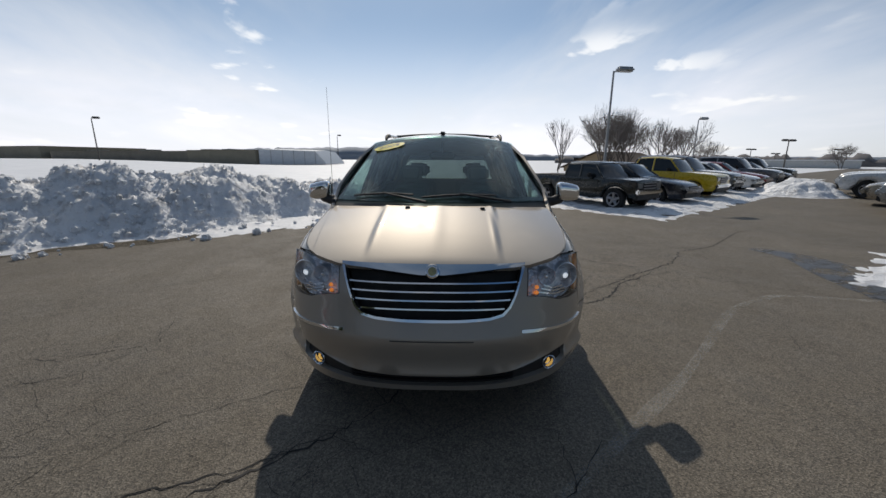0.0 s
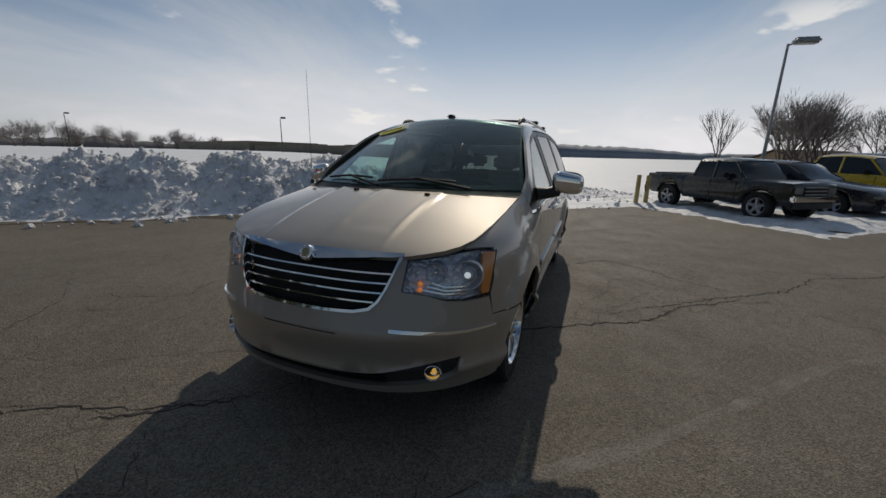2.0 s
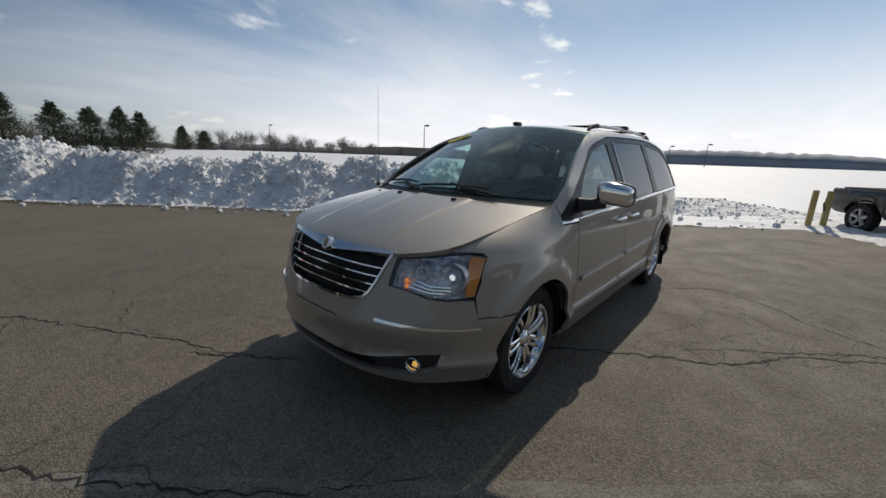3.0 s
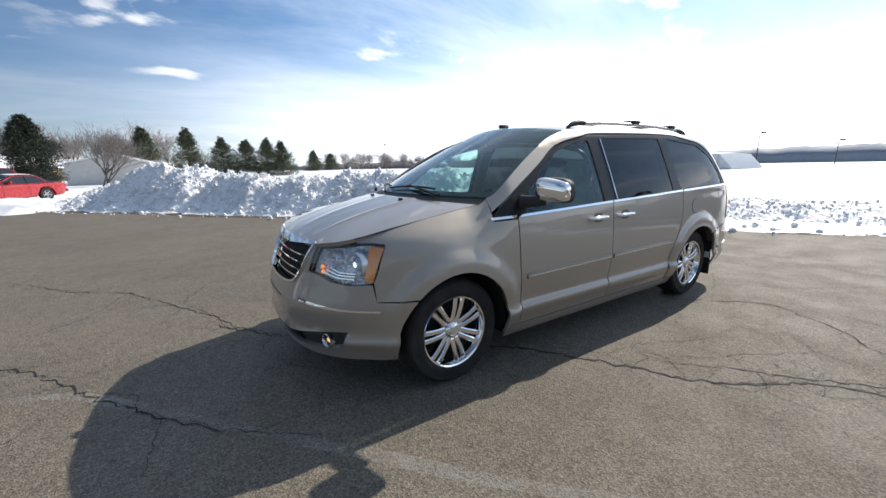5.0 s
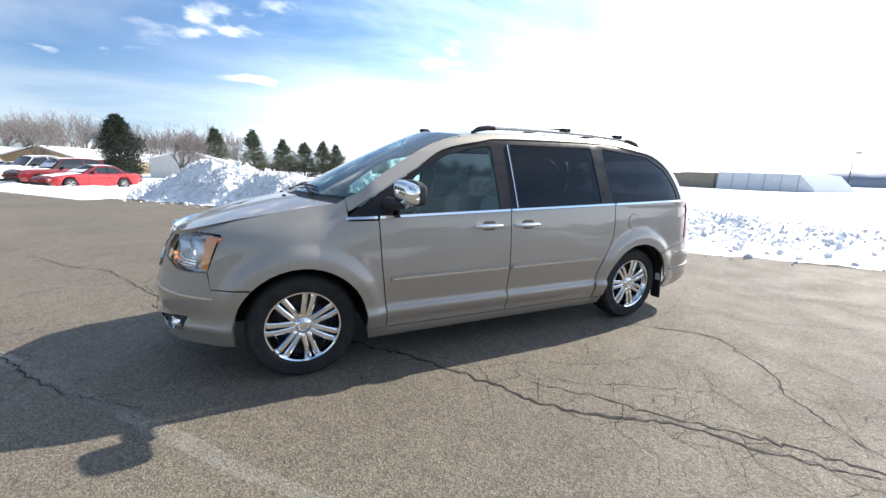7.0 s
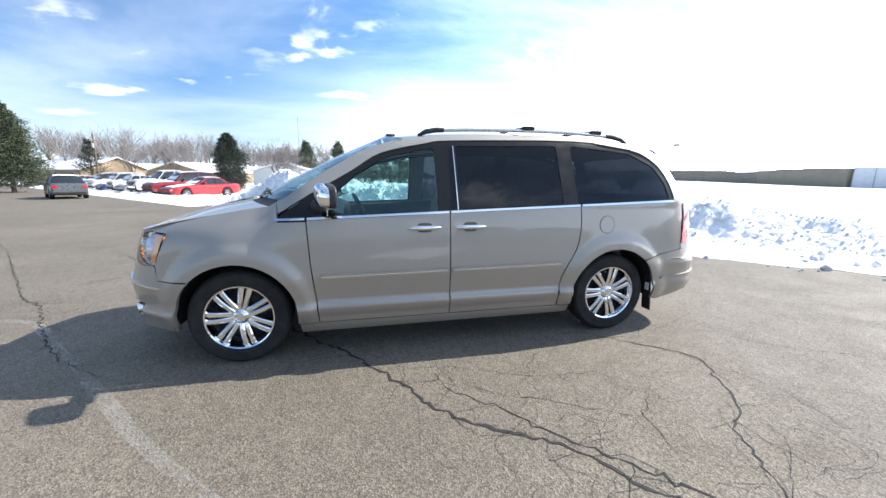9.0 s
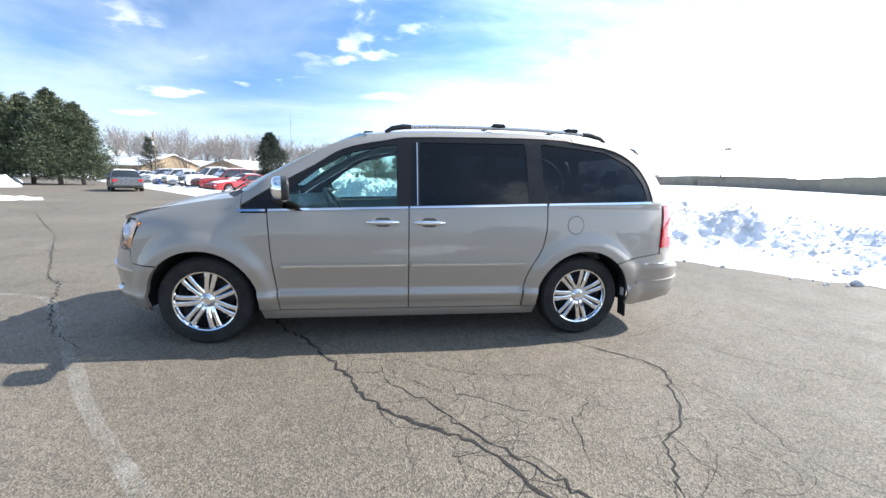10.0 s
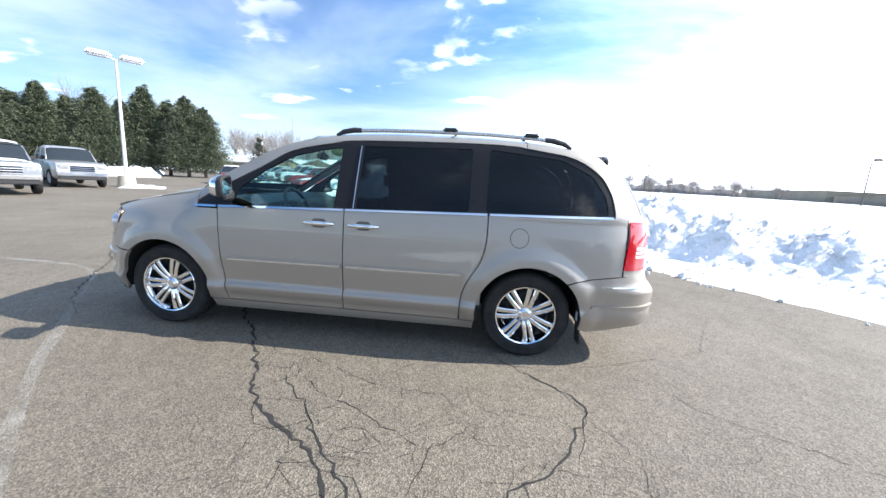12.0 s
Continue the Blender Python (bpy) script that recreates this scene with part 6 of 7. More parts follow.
def conifer(x, y, h, r, seed, mat, count, kind="pine", label="tall green pine tree", base=0.0):
    rng = random.Random(seed)
    t = thing("conifer", label, "tree", at=pose(x, y, base))
    bm = bmesh.new()
    tube(bm, [(0, 0, -0.1), (0, 0, h * 0.5), (0, 0, h * 0.97)], [h * 0.022, h * 0.014, 0.02], 8)
    for k in range(46):
        z = h * rng.uniform(0.12, 0.92)
        a = rng.uniform(0, 6.28)
        rr = r * (1 - (z / h)) ** 0.8 * rng.uniform(0.6, 0.95)
        tube(bm, [(0, 0, z), (rr * math.cos(a), rr * math.sin(a), z + rr * 0.12)], [0.045, 0.012], 4)
    part("trunk", bm, BARK, t)
    # the crown: sprays of needles set along drooping boughs
    boughs = []
    per = 64 if h > 7 else 50
    lean = [rng.uniform(0.76, 1.16) for _ in range(9)]
    tiers = max(6, int(h / 0.62))
    for k in range(int(count / per)):
        f = rng.random() ** 0.9
        if kind == "pine":
            # boughs stand in whorls, shorter towards the tip
            f = (int(f * tiers) + 0.35 + rng.uniform(-0.34, 0.34)) / tiers
            prof = max(0.0, 1 - f) ** 0.82 * (0.80 + 0.20 * math.sin(min(1, f * 4) * 1.57)) + 0.03
        elif kind == "round":
            prof = max(0.03, 1 - ((f - 0.30) / 0.72) ** 2) ** 0.6
        else:
            prof = min(1, (1 - f) * 1.7) ** 0.8 * (0.75 + 0.25 * min(1, f * 6))
        a = rng.uniform(0, 2 * math.pi)
        z = h * (0.05 + 0.90 * f)
        lobe = lean[int(a / 6.284 * 3) + 3 * min(2, int(f * 3))]
        boughs.append((z, a, max(0.25, r * prof * lobe * rng.uniform(0.6, 1.1))))
    boughs += [(h * (0.90 + 0.02 * k), rng.uniform(0, 6.28), 0.3) for k in range(4)]
    rs = np.random.RandomState(seed)
    z, a, reach = (np.repeat(col, per) for col in np.array(boughs).T)
    rise = np.repeat(rs.uniform(0.10, 0.55, len(boughs)) if kind == "pine" else rs.uniform(-0.15, 0.1, len(boughs)), per)
    n = len(z)
    q = 0.22 + 0.80 * rs.rand(n) ** 0.75
    spread = 0.11 * reach * (1.15 - 0.6 * q) + 0.07
    c = np.stack([np.cos(a) * reach * q + rs.randn(n) * spread, np.sin(a) * reach * q + rs.randn(n) * spread, z + rise * reach * q + rs.randn(n) * (0.05 + 0.065 * reach)], 1)
    d = np.stack([np.cos(a) + 0.6 * rs.randn(n), np.sin(a) + 0.6 * rs.randn(n), 0.45 + 0.5 * rs.randn(n)], 1)
    d /= np.linalg.norm(d, axis=1, keepdims=True)
    across = np.cross(d, rs.randn(n, 3))
    across /= np.linalg.norm(across, axis=1, keepdims=True) + 1e-9
    L = rs.uniform(0.14, 0.32, (n, 1)) * (h / 9) ** 0.5
    w = rs.uniform(0.020, 0.044, (n, 1)) * (h / 9) ** 0.5
    vs = np.stack([c - d * L * 0.5 - across * w * 0.4, c - across * w, c + d * L * 0.5, c + across * w], 1).reshape(-1, 3)
    faces = [(4 * k, 4 * k + 1, 4 * k + 2, 4 * k + 3) for k in range(len(vs) // 4)]
    ob = mesh_object("crown", vs.tolist(), faces, mat, t, smooth=False)
    return t


for az, dist, h, r, seed in ((-125.8, 50, 7.4, 2.5, 11), (-127.6, 50, 8.3, 2.6, 1), (-129.6, 53, 8.0, 2.5, 2), (-131.7, 52, 9.1, 2.4, 3), (-133.9, 55, 7.7, 2.7, 4), (-136.2, 52, 8.2, 2.5, 5), (-138.4, 55, 7.4, 2.8, 6), (-140.5, 52, 8.0, 2.4, 7), (-142.6, 54, 7.1, 2.8, 8), (-145, 52, 7.5, 2.6, 9), (-148, 53, 7.8, 2.8, 10)):
    x, y = polar(az, dist)
    conifer(x, y, h * 1.06, r * 1.5, seed, PINE, 38000, label="tall dense green pine behind the parked cars")
x, y = polar(-106.4, 47)
conifer(x, y, 6.2, 1.9, 21, SPRUCE, 30000, "round", "dark rounded spruce beside the bungalows")
for az, dist, h, r, seed in ((-96.8, 60, 6.2, 2.4, 31), (-92.4, 62, 6.4, 2.3, 32), (-88.8, 64, 5.6, 2.2, 33), (-86.1, 64, 5.3, 2.1, 34), (-83.6, 64, 5.6, 2.2, 35), (-81.8, 65, 5.3, 2.0, 36), (-77.1, 92, 5.2, 2.2, 37), (-74.7, 100, 4.8, 2.2, 38)):
    x, y = polar(az, dist)
    conifer(x, y, h * 1.12, r * 1.3, seed, PINE, 17000, label="green pine standing beyond the snow field")
x, y = polar(-119.8, 66)
conifer(x, y, 6.2, 2.6, 41, SPRUCE, 7000, "pine", "narrow dark spruce among bare trees")
for az, dist, h, seed, sp, st, lab in (
    (-101.0, 52, 5.6, 51, 0.55, 3, "wide leafless tree with many upright stems"),
    (-112.5, 70, 7.4, 52, 0.6, 1, "leafless tree behind the parked cars"),
    (-109.6, 78, 8.0, 53, 0.6, 1, "leafless tree behind the houses"),
    (-116.3, 74, 6.8, 54, 0.6, 1, "leafless tree behind the houses"),
    (-121.5, 80, 7.5, 55, 0.6, 2, "leafless tree behind the houses"),
    (-94.2, 74, 7.4, 56, 0.6, 1, "leafless tree among pines"),
    (-137.8, 70, 11.0, 57, 0.6, 1, "tall leafless tree rising behind the pines"),
    (-70.5, 110, 6.0, 58, 0.6, 1, "leafless tree far across the field"),
    (-66.5, 130, 5.6, 59, 0.7, 2, "leafless bush far across the field"),
    (-57.0, 150, 6.0, 60, 0.7, 2, "leafless bush beside the long building"),
):
    x, y = polar(az, dist)
    bare_tree(x, y, h, seed, sp, st, lab)
# the grey woods behind the houses and along the far edge of the field
rng = random.Random(91)
for k in range(22):
    az = -122.5 + 1.57 * k + rng.uniform(-0.4, 0.4)
    dist = rng.uniform(80, 100) if az < -96 else rng.uniform(115, 150)
    tall = rng.uniform(7.4, 10.2) if az < -96 else rng.uniform(5.6, 8.2)
    x, y = polar(az, dist)
    bare_tree(x, y, tall, 200 + k, rng.uniform(0.5, 0.7), rng.choice((1, 1, 2)), "grey leafless tree in the woods behind the houses")
for k in range(14):
    az = -76 + 1.7 * k + rng.uniform(-0.5, 0.5)
    x, y = polar(az, rng.uniform(120, 170))
    bare_tree(x, y, rng.uniform(5.2, 8.0), 300 + k, 0.62, 2, "leafless tree far across the snow field")
for az, dist, h, seed, sp, st in ((20.6, 50, 7.0, 78, 0.55, 2), (21.6, 46, 6.8, 71, 0.55, 3), (24.0, 48, 6.6, 72, 0.55, 3), (28.2, 50, 5.6, 73, 0.55, 2), (30.4, 56, 5.8, 74, 0.6, 2), (15.4, 36, 5.0, 75, 0.32, 1), (44.5, 120, 5.2, 76, 0.7, 2), (33.0, 80, 4.6, 77, 0.6, 2)):
    x, y = polar(az, dist, 0.1, -2.7)
    bare_tree(x, y, h, seed, sp, st, "leafless tree behind the row of parked cars", levels=4 if seed == 75 else 5)


# ---- parked vehicles ----
TINT = plain("vehicle_window_glass", (0.02, 0.025, 0.03), 0.06, vary=0.1)
ALLOY = plain("silver_alloy_rim", (0.5, 0.5, 0.52), 0.35, 0.8)
LENS = plain("clear_headlamp_lens", (0.50, 0.50, 0.48), 0.12, 0.5, vary=0.4, scale=30)


def car_paint(name, c, rough=0.3, metal=0.2):
    return plain(name, c, rough, metal, vary=0.1, Coat_Weight=0.8, Coat_Roughness=0.06)


# side outlines, nose first: (y, bottom, waist) of the body; then the cabin: (y, waist, roof), all in metres with the front axle at 0
SHAPES = {
    "sedan": dict(body=[(-0.88, 0.42, 0.60), (-0.80, 0.26, 0.70), (-0.4, 0.22, 0.80), (0.3, 0.20, 0.90), (0.7, 0.20, 0.94), (2.2, 0.20, 0.96), (3.1, 0.22, 0.97), (3.55, 0.28, 0.95), (3.72, 0.42, 0.86)], cabin=[(0.62, 0.0), (1.32, 0.46), (2.2, 0.50), (2.75, 0.44), (3.25, 0.03)], w=0.89, wb=2.75, r=0.33),
    "coupe": dict(body=[(-0.92, 0.42, 0.58), (-0.82, 0.26, 0.68), (-0.4, 0.22, 0.77), (0.4, 0.20, 0.88), (0.8, 0.20, 0.92), (2.2, 0.20, 0.93), (3.0, 0.22, 0.95), (3.6, 0.30, 0.95), (3.78, 0.46, 0.86)], cabin=[(0.70, 0.0), (1.45, 0.42), (2.0, 0.44), (2.5, 0.38), (3.2, 0.03)], w=0.90, wb=2.72, r=0.33),
    "suv": dict(body=[(-0.88, 0.50, 0.78), (-0.80, 0.36, 0.92), (-0.4, 0.32, 1.02), (0.5, 0.30, 1.08), (0.8, 0.30, 1.10), (2.6, 0.30, 1.12), (3.5, 0.34, 1.12), (3.75, 0.46, 1.06)], cabin=[(0.68, 0.0), (1.25, 0.60), (2.4, 0.66), (3.3, 0.62), (3.70, 0.06)], w=0.94, wb=2.85, r=0.37),
    "pickup": dict(body=[(-0.70, 0.52, 0.95), (-0.67, 0.46, 0.99), (-0.4, 0.44, 1.01), (0.4, 0.40, 1.02), (0.8, 0.40, 1.03), (2.0, 0.40, 1.04), (2.1, 0.40, 1.05), (3.45, 0.44, 1.05), (3.62, 0.50, 1.05)], cabin=[(0.42, 0.0), (0.80, 0.49), (1.2, 0.52), (1.86, 0.50), (1.98, 0.04)], w=0.86, wb=2.75, r=0.37),
    "large_suv": dict(body=[(-0.92, 0.58, 1.00), (-0.88, 0.44, 1.09), (-0.4, 0.42, 1.15), (0.5, 0.40, 1.19), (0.8, 0.40, 1.20), (3.5, 0.40, 1.22), (3.80, 0.42, 1.20), (3.95, 0.52, 1.16)], cabin=[(0.48, 0.0), (0.92, 0.56), (1.8, 0.64), (3.5, 0.62), (3.86, 0.06)], w=0.98, wb=2.95, r=0.39),
    "crew_pickup": dict(body=[(-0.95, 0.56, 0.92), (-0.88, 0.42, 1.10), (-0.4, 0.40, 1.17), (0.5, 0.38, 1.22), (0.8, 0.38, 1.24), (2.75, 0.38, 1.25), (2.82, 0.40, 1.24), (4.4, 0.44, 1.24), (4.80, 0.55, 1.22)], cabin=[(0.55, 0.0), (1.05, 0.58), (1.8, 0.66), (2.5, 0.62), (2.78, 0.04)], w=1.0, wb=3.55, r=0.41),
}


def vehicle(kind, paint, at, label, category, snow=(), group="", rim=None, trim=None, lit=False):
    sh = SHAPES[kind]
    t = thing({"crew_pickup": "pickup", "large_suv": "suv"}.get(kind, kind), label, category, group, at)
    W, wb, R = sh["w"], sh["wb"], sh["r"]
    ys0, ys1 = sh["body"][0][0], sh["body"][-1][0]
    n, bm, rings = 34, bmesh.new(), []
    lo_t, hi_t = [(y, b) for y, b, c in sh["body"]], [(y, c) for y, b, c in sh["body"]]
    for i in range(n + 1):
        f = i / n
        y = ys0 + (ys1 - ys0) * (0.5 - 0.5 * math.cos(math.pi * f))
        b, c = smooth_interp(y, lo_t), smooth_interp(y, hi_t)
        e = min(1, max(0, (y - ys0) / 0.55)), min(1, max(0, (ys1 - y) / 0.45))
        boxy = kind in ("pickup", "crew_pickup", "suv", "large_suv")
        q0, q1 = (0.10, 0.03) if boxy else (0.26, 0.16)
        w = W * (1 - q0 * (1 - e[0]) ** 2.2) * (1 - q1 * (1 - e[1]) ** 2.2)
        h = c - b
        for a in (0, wb):
            d = abs(y - a)
            if d < R * 1.13:
                b = max(b, R + math.sqrt((R * 1.13) ** 2 - d * d) * 0.99)
        prof = [(0, b), (w * 0.90, b), (w * 0.985, b + min(0.10, (c - b) * 0.3)), (w, b + (c - b) * 0.55), (w * 0.985, c - 0.07 * h), (w * (0.945 if boxy else 0.90), c), (w * 0.45, c + 0.025), (0, c + 0.03)]
        rings.append([bm.verts.new((x, y, z)) for x, z in prof] + [bm.verts.new((-x, y, z)) for x, z in prof[-2:0:-1]])
    m = len(rings[0])
    for a, b in zip(rings, rings[1:]):
        for k in range(m):
            bm.faces.new((a[k], a[(k + 1) % m], b[(k + 1) % m], b[k]))
    bm.faces.new(rings[0]), bm.faces.new(rings[-1][::-1])
    part("body", bm, paint, t, angle=34)
    # cabin: dark glass, then roof and pillars in body colour
    cab = sh["cabin"]

    def waist(y):
        return smooth_interp(y, hi_t)

    def section(y, grow=0.0):
        rise = smooth_interp(y, [(a, b) for a, b in cab])
        zb = waist(y)
        tw = W * 0.90 - rise * (0.22 if kind in ("pickup", "crew_pickup", "suv", "large_suv") else 0.36)
        return zb, zb + rise + grow, W * 0.90 + grow, tw + grow

    bm, rings = bmesh.new(), []
    y0, y1 = cab[0][0], cab[-1][0]
    for i in range(25):
        y = y0 + (y1 - y0) * i / 24
        zb, zt, wb_, tw = section(y)
        prof = [(0, zb - 0.02), (wb_, zb - 0.02), (wb_, zb + 0.015), (tw + 0.015, zt - 0.05 if zt - zb > 0.1 else zt), (tw * 0.85, zt), (0, zt + 0.012)]
        rings.append([bm.verts.new((x, y, z)) for x, z in prof] + [bm.verts.new((-x, y, z)) for x, z in prof[-2:0:-1]])
    m = len(rings[0])
    for a, b in zip(rings, rings[1:]):
        for k in range(m):
            bm.faces.new((a[k], a[(k + 1) % m], b[(k + 1) % m], b[k]))
    bm.faces.new(rings[0]), bm.faces.new(rings[-1][::-1])
    part("window_glass", bm, TINT, t, "dark window glass", angle=34)
    ra, rb = cab[1][0], cab[-2][0]
    bm, rows = bmesh.new(), []
    for i in range(13):
        y = ra - 0.06 + (rb - ra + 0.16) * i / 12
        zb, zt, _, tw = section(y)
        rows.append([bm.verts.new((x, y, z)) for x, z in ((-tw - 0.03, zt - 0.065), (-tw * 0.86, zt + 0.012), (-tw * 0.4, zt + 0.028), (tw * 0.4, zt + 0.028), (tw * 0.86, zt + 0.012), (tw + 0.03, zt - 0.065))])
    for a, b in zip(rows, rows[1:]):
        for k in range(5):
            bm.faces.new((a[k], a[k + 1], b[k + 1], b[k]))
    part("roof", bm, paint, t)
    pillars = [(y0 + 0.02, ra), (rb + 0.5 * (y1 - rb), rb)] if kind not in ("pickup", "crew_pickup") else [(y0 + 0.02, ra), (y1 - 0.02, rb)]
    mids = [0.5 * (ra + rb)] + ([rb - 0.05] if kind in ("suv", "large_suv") else [])
    for s in (1, -1):
        for a, b in pillars:
            za, zb_ = section(a), section(b)
            bm = bmesh.new()
            tube(bm, [(s * (za[2] + 0.004), a, za[0]), (s * (zb_[3] + 0.012), b, zb_[1] - 0.05)], 0.032, 6)
            part("pillar", bm, paint, t)
        for y in mids:
            q = section(y)
            bm = bmesh.new()
            tube(bm, [(s * (q[2] + 0.002), y, q[0]), (s * (q[3] + 0.012), y, q[1] - 0.05)], 0.035, 6)
            part("pillar", bm, TINT if kind == "coupe" else paint, t)
        # door mirror and door gaps
        bm = bmesh.new()
        zb = waist(y0 + 0.35)
        box(bm, s * (W * 0.93), s * (W * 0.93 + 0.2), y0 + 0.42, y0 + 0.53, zb + 0.02, zb + 0.16, 0.03)
        part("door_mirror", bm, paint if kind in ("coupe", "sedan") else BLACK_PLASTIC, t)
        for y in (y0 + 0.18, mids[0], rb + 0.1 if kind in ("sedan", "suv", "large_suv", "crew_pickup") else mids[0] + 0.9):
            bm = bmesh.new()
            zl, zh = smooth_interp(y, lo_t) + 0.10, waist(y) - 0.06
            ww = W * 1.0
            box(bm, s * (ww - 0.012), s * (ww + 0.003), y - 0.004, y + 0.004, zl, zh)
            part("door_gap", bm, BLACK_PLASTIC, t)
        # lamps
        bm = bmesh.new()
        c = smooth_interp(ys0 + 0.12, hi_t)
        box(bm, s * W * 0.48, s * W * 0.86, ys0 - 0.02, ys0 + 0.20, c - (0.28 if kind in ("pickup", "crew_pickup", "large_suv") else 0.17), c - 0.07, 0.03)
        part("headlamp", bm, LENS, t)
        bm = bmesh.new()
        c = smooth_interp(ys1 - 0.1, hi_t)
        box(bm, s * W * 0.62, s * W * 0.90, ys1 - 0.10, ys1 + 0.01, c - 0.26, c - 0.06, 0.02)
        part("tail_lamp", bm, RED_LENS, t)
    bm = bmesh.new()
    c = smooth_interp(ys0 + 0.1, hi_t)
    tall = kind in ("pickup", "crew_pickup", "suv", "large_suv")
    g0, g1 = (c - 0.36, c - 0.08) if tall else (c - 0.22, c - 0.05)
    box(bm, -W * 0.44, W * 0.44, ys0 - 0.02, ys0 + 0.1, g0, g1, 0.02)
    grille_ = part("grille", bm, BLACK_TRIM, t)
    for k in range(4 if tall else 2):
        bm = bmesh.new()
        z = g0 + (g1 - g0) * (k + 0.15) / (3.3 if tall else 1.6)
        box(bm, -W * 0.45, W * 0.45, ys0 - 0.035, ys0 - 0.015, z - 0.014, z + 0.014, 0.005)
        part("grille_bar", bm, trim or ALLOY, grille_)
    bm = bmesh.new()
    box(bm, -W * 0.86, W * 0.86, ys0 - 0.03, ys0 + 0.12, 0.26 if not tall else 0.38, 0.42 if not tall else 0.56, 0.03)
    part("front_valance", bm, BLACK_PLASTIC, t)
    for y, sgn in ((ys0, -1), (ys1, 1)):
        bm = bmesh.new()
        b = 0.42 if kind in ("sedan", "coupe") else 0.56
        box(bm, -W * 0.9, W * 0.9, y + sgn * 0.02 - 0.07, y + sgn * 0.02 + 0.07, b, b + 0.15, 0.035)
        part("bumper", bm, paint if kind in ("sedan", "coupe", "suv") else (trim or CHROME), t)
    for s in (1, -1):
        for y in (0, wb):
            mt = Matrix.Translation((s * (W - 0.11), y, R)) @ Matrix.Rotation(radians(90 * s), 4, "Y")
            bm = bmesh.new()
            lathe(bm, [(R * 0.60, -0.1), (R * 0.92, -0.11), (R, -0.07), (R, 0.07), (R * 0.92, 0.11), (R * 0.62, 0.10)], 24, mt)
            wh = part("wheel", bm, RUBBER, t)
            bm = bmesh.new()
            lathe(bm, [(0.001, 0.075), (R * 0.14, 0.075), (R * 0.20, 0.05), (R * 0.30, 0.045)], 16, mt)
            lathe(bm, [(R * 0.54, 0.075), (R * 0.62, 0.10), (R * 0.64, 0.09), (R * 0.60, -0.05)], 24, mt)
            for k in range(5):
                a = 2 * math.pi * k / 5
                q0, q1 = Vector((R * 0.1 * math.cos(a), R * 0.1 * math.sin(a), 0.06)), Vector((R * 0.58 * math.cos(a), R * 0.58 * math.sin(a), 0.075))
                tube(bm, [mt @ q0, mt @ q1], [R * 0.10, R * 0.13], 5)
            part("rim", bm, rim or ALLOY, wh)
            # near-black disc paints the shade behind the rim spokes
            bm = bmesh.new()
            lathe(bm, [(0.001, 0.0), (R * 0.6, 0.0)], 20, mt)
            part("brake_shadow", bm, DARK_VOID, wh)
    if kind in ("pickup", "crew_pickup"):
        # the load bed is not hollow: a near-black lid paints its shade
        bm = bmesh.new()
        z = waist(ys1 - 0.5)
        box(bm, -W * 0.78, W * 0.78, y1 + 0.10, ys1 - 0.12, z - 0.01, z + 0.036)
        part("load_bed", bm, DARK_VOID if "bed" not in snow else SNOW_CLEAN, t)
    if "hood" in snow:
        bm, rows = bmesh.new(), []
        for i in range(9):
            y = ys0 + 0.22 + (y0 - 0.05 - ys0 - 0.22) * i / 8
            z = waist(y)
            rows.append([bm.verts.new((W * 0.80 * u, y, z + 0.025 - 0.02 * abs(u) + 0.05 * (1 - abs(u) ** 4) * (0.6 + 0.8 * noise.noise((u * 3, y * 3, W))))) for u in (-1, -0.6, -0.2, 0.2, 0.6, 1)])
        for a, b in zip(rows, rows[1:]):
            for k in range(5):
                bm.faces.new((a[k], a[k + 1], b[k + 1], b[k]))
        part("snow_cover", bm, SNOW_CLEAN, t, "snow lying on the hood")
    if "roof" in snow:
        bm, rows = bmesh.new(), []
        for i in range(9):
            y = ra - 0.02 + (rb - ra + 0.06) * i / 8
            q = section(y)
            rows.append([bm.verts.new((q[3] * 0.92 * u, y, q[1] + 0.03 + 0.05 * (1 - abs(u) ** 4) * (0.7 + 0.6 * noise.noise((u * 3, y * 2, W))))) for u in (-1, -0.6, -0.2, 0.2, 0.6, 1)])
        for a, b in zip(rows, rows[1:]):
            for k in range(5):
                bm.faces.new((a[k], a[k + 1], b[k + 1], b[k]))
        part("snow_cover", bm, SNOW_CLEAN, t, "snow lying on the roof")
    if "screen" in snow:
        bm = bmesh.new()
        q0, q1 = section(y0 + 0.08), section(ra - 0.03)
        rows = [[bm.verts.new((u * q0[2] * 0.85, y0 + 0.03, q0[1] + 0.03)) for u in (-1, 0, 1)], [bm.verts.new((u * q1[3] * 0.9, ra - 0.06, q1[1] + 0.0)) for u in (-1, 0, 1)]]
        for k in range(2):
            bm.faces.new((rows[0][k], rows[0][k + 1], rows[1][k + 1], rows[1][k]))
        part("snow_cover", bm, SNOW_CLEAN, t, "snow on the windscreen")
    return t


HEAD = math.degrees(math.atan2(AX.y, AX.x))          # a nose along -AN


def bay(a, s, turn=0.0):
    p = plan(a, s)
    return pose(p.x, p.y, 0, 0, 0, HEAD + turn)


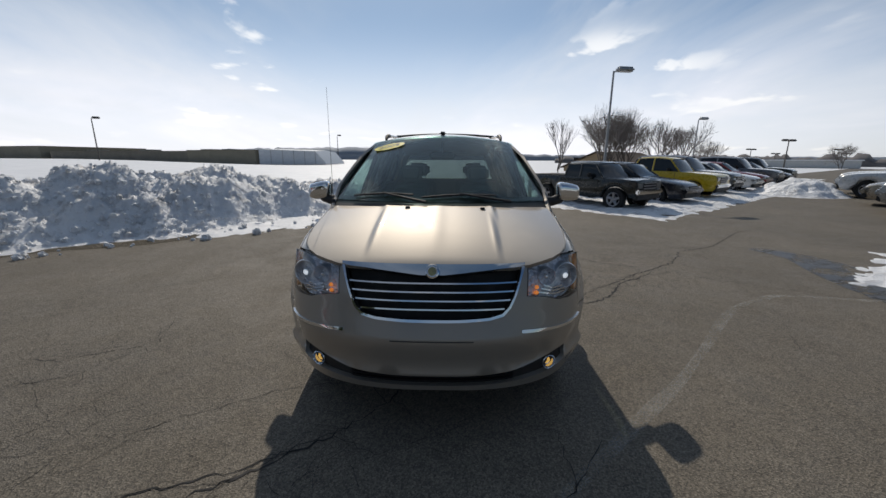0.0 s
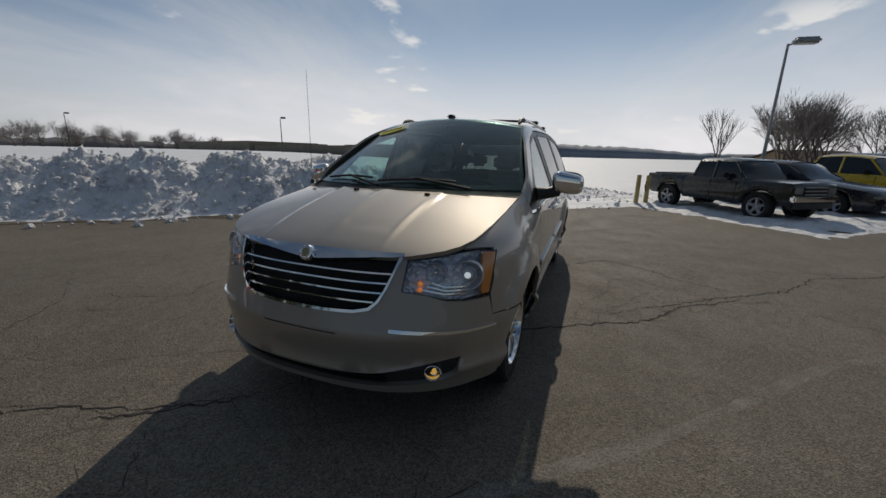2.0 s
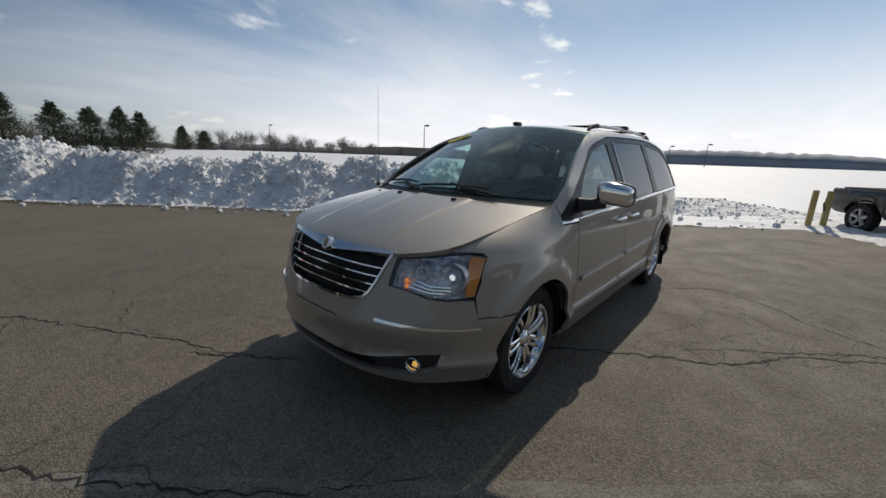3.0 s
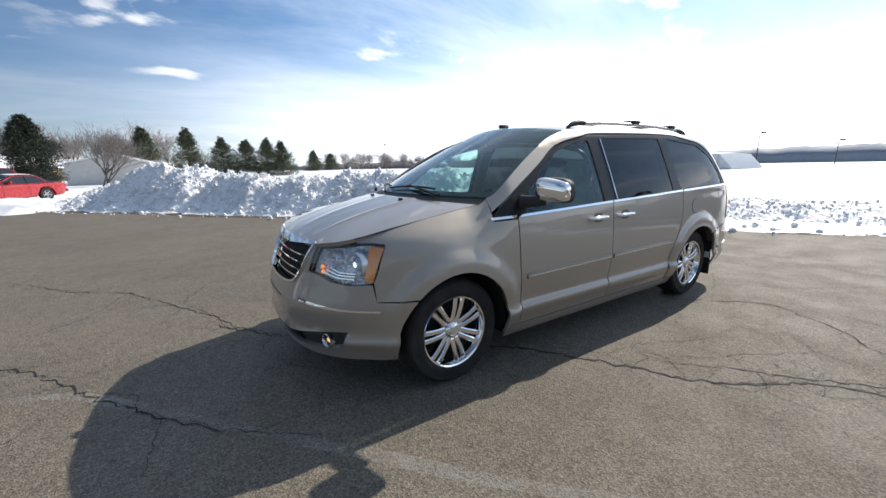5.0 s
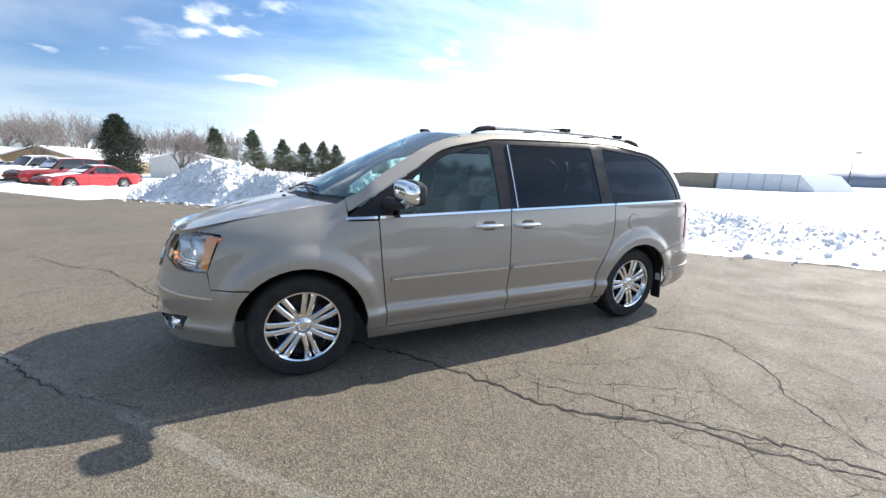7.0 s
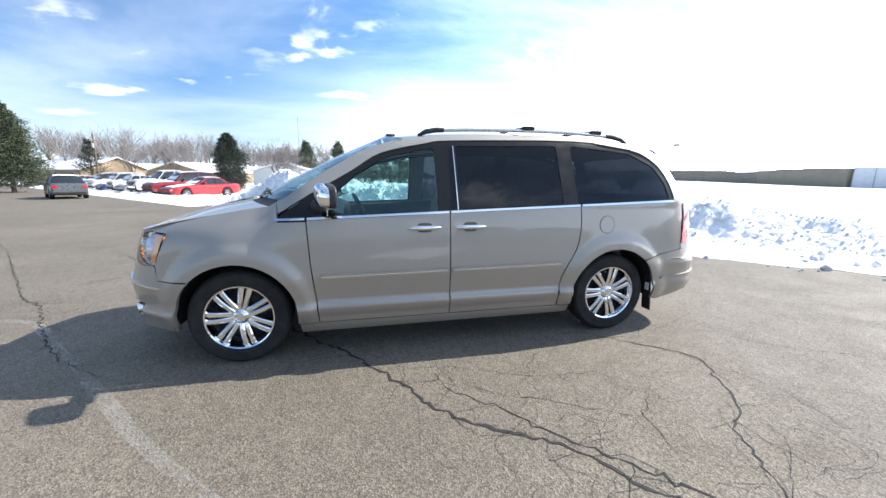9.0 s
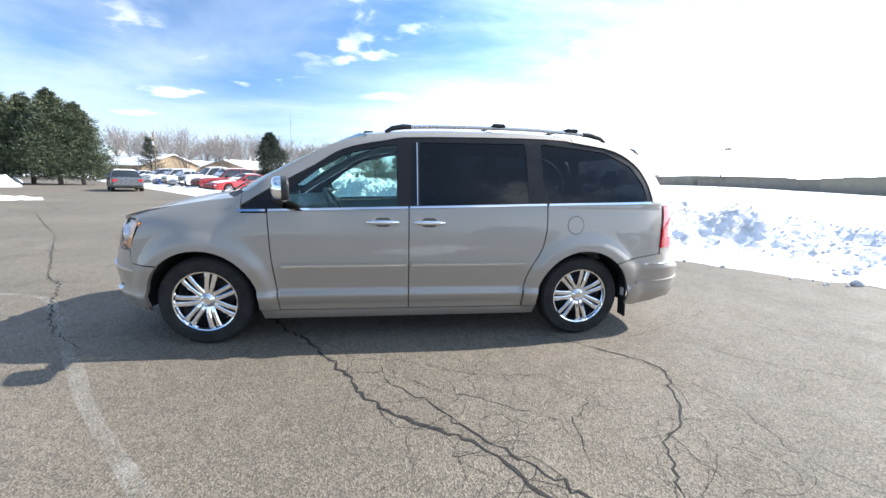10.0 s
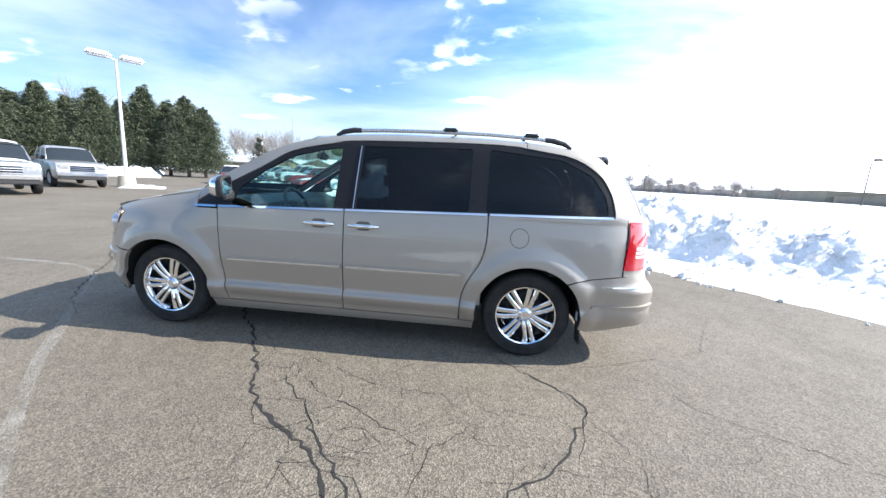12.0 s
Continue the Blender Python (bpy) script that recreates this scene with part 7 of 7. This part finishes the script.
NAVY = car_paint("black_green_paint", (0.012, 0.016, 0.015))
BLUEBLACK = car_paint("blue_black_paint", (0.012, 0.014, 0.022))
YELLOW = car_paint("bright_yellow_paint", (0.62, 0.43, 0.015))
WHITE = car_paint("white_paint", (0.72, 0.72, 0.71))
SILVER = car_paint("silver_paint", (0.42, 0.43, 0.44), 0.3, 0.7)
GREY = car_paint("mid_grey_paint", (0.16, 0.17, 0.18), 0.3, 0.6)
RED = car_paint("bright_red_paint", (0.42, 0.012, 0.018))
DRED = car_paint("dark_red_paint", (0.22, 0.012, 0.016))
BEIGE = car_paint("beige_paint", (0.42, 0.37, 0.30), 0.3, 0.5)
BLUE = car_paint("blue_paint", (0.02, 0.07, 0.24))
TEAL = car_paint("teal_paint", (0.01, 0.18, 0.26))

GUNMETAL = car_paint("worn_silver_paint", (0.27, 0.28, 0.30), 0.35, 0.5)
CHAMPAGNE = car_paint("pale_silver_paint", (0.46, 0.45, 0.43), 0.35, 0.4)

ROW1, ROW2, ROW3 = "cars parked along the field edge", "cars parked by the bungalows", "cars parked across the aisle"
vehicle("pickup", NAVY, bay(10.0, -3.2, -3) @ Matrix.Scale(0.95, 4), "black-green pickup truck standing on patchy snow", "pickup truck", group=ROW1)
vehicle("sedan", BLUEBLACK, bay(13.0, -3.2), "dark blue sedan with silver wheels on snow", "car", group=ROW1)
vehicle("crew_pickup", YELLOW, bay(16.0, -3.3) @ Matrix.Scale(0.88, 4), "bright yellow pickup truck with chrome bumper", "pickup truck", group=ROW1)
vehicle("suv", GREY, bay(19.2, -3.0), "grey sport utility vehicle parked in the row", "car", group=ROW1)
vehicle("sedan", WHITE, bay(22.2, -3.1), "white sedan parked in the row", "car", group=ROW1)
vehicle("sedan", DRED, bay(25.2, -2.9), "dark red sedan parked in the row", "car", group=ROW1)
vehicle("suv", GREY, bay(28.2, -2.9), "dark grey family car parked in the row", "car", group=ROW1)
vehicle("sedan", BLUEBLACK, bay(31.2, -2.9), "dark sedan parked near the snow pile", "car", group=ROW1)
vehicle("suv", NAVY, bay(34.2, -2.6), "black sport utility vehicle near the snow pile", "car", group=ROW1)
for a, d, k, p, lab in ((15.6, -9.2, "suv", SILVER, "silver sport utility vehicle facing the aisle"), (18.7, -8.7, "sedan", BEIGE, "beige sedan facing the aisle"), (22.6, -7.7, "suv", WHITE, "white minivan facing the aisle"), (25.5, -7.4, "suv", WHITE, "white van facing the aisle"), (29.5, -7.0, "sedan", GREY, "grey sedan far down the aisle")):
    vehicle(k, p, bay(a, d, 180), lab, "car", group=ROW3)

vehicle("coupe", RED, bay(-26.5, 1.2, 8), "bright red coupe with snow on its roof and hood", "car", ("roof", "hood", "screen"), ROW2)
vehicle("suv", DRED, bay(-30.6, 1.4, 4), "dark red sport utility vehicle with a snowy hood", "car", ("hood", "roof", "screen"), ROW2)
vehicle("crew_pickup", WHITE, bay(-34.0, 1.4, 4), "white crew-cab pickup truck with snow on it", "pickup truck", ("hood", "roof"), ROW2)
vehicle("sedan", SILVER, bay(-37.0, 1.2, 4), "snow-covered silver sedan parked near bungalows", "car", ("hood", "roof", "screen"), ROW2)
for k, (kd, p, lab) in enumerate((("pickup", WHITE, "white pickup truck under snow"), ("sedan", BLUE, "blue sedan partly covered in snow"), ("suv", WHITE, "white family car under snow"), ("sedan", SILVER, "silver sedan under snow"), ("suv", GREY, "grey family car under snow"), ("sedan", WHITE, "white sedan under snow"), ("sedan", BLUEBLACK, "dark sedan with a snowy hood"), ("pickup", WHITE, "white pickup truck at the end of the row"))):
    vehicle(kd, p, bay(-40.2 - 3.0 * k, 1.2, 4), lab, "car", ("hood", "roof", "screen"), ROW2)
vehicle("sedan", GREY, bay(-33.5, -3.4, -93), "grey sedan with a snowy rear window in the aisle", "car", ("roof", "hood"))
vehicle("large_suv", GUNMETAL, pose(-7.9, -14.0, 0, 0, 0, 152), "silver sport utility vehicle with a snowy hood", "car", ("hood", "roof"), ROW3, trim=CHROME)
vehicle("crew_pickup", CHAMPAGNE, pose(-13.0, -16.9, 0, 0, 0, 152), "pale silver crew-cab pickup truck with chrome grille", "pickup truck", (), ROW3, trim=CHROME)
vehicle("suv", TEAL, bay(-27.5, -13.6, 180), "small teal car beside the lamp post", "car", (), ROW3)

# box truck behind the row
tr = thing("box_truck", "white box truck parked beyond the row of cars", "truck", at=bay(35, -1.5, 20) @ Matrix.Scale(0.55, 4))
bm = bmesh.new()
box(bm, -1.15, 1.15, 1.2, 6.8, 0.85, 2.9, 0.05)
part("cargo_box", bm, WHITE, tr)
bm = bmesh.new()
box(bm, -1.0, 1.0, -1.0, 1.15, 0.5, 2.2, 0.18, 3)
part("cab", bm, WHITE, tr)
bm = bmesh.new()
box(bm, -0.9, 0.9, -1.02, -0.9, 1.35, 1.95, 0.05)
part("windscreen", bm, TINT, tr)
for s in (1, -1):
    bm = bmesh.new()
    box(bm, s * 0.99, s * 1.015, -0.7, 0.5, 1.35, 1.95, 0.01)
    part("window", bm, TINT, tr)
    for y in (0, 4.9):
        bm = bmesh.new()
        lathe(bm, [(0.001, 0.05), (0.25, 0.05), (0.42, 0.1), (0.45, 0.06), (0.45, -0.1)], 20, Matrix.Translation((s * 0.9, y, 0.45)) @ Matrix.Rotation(radians(90 * s), 4, "Y"))
        part("wheel", bm, RUBBER, tr)
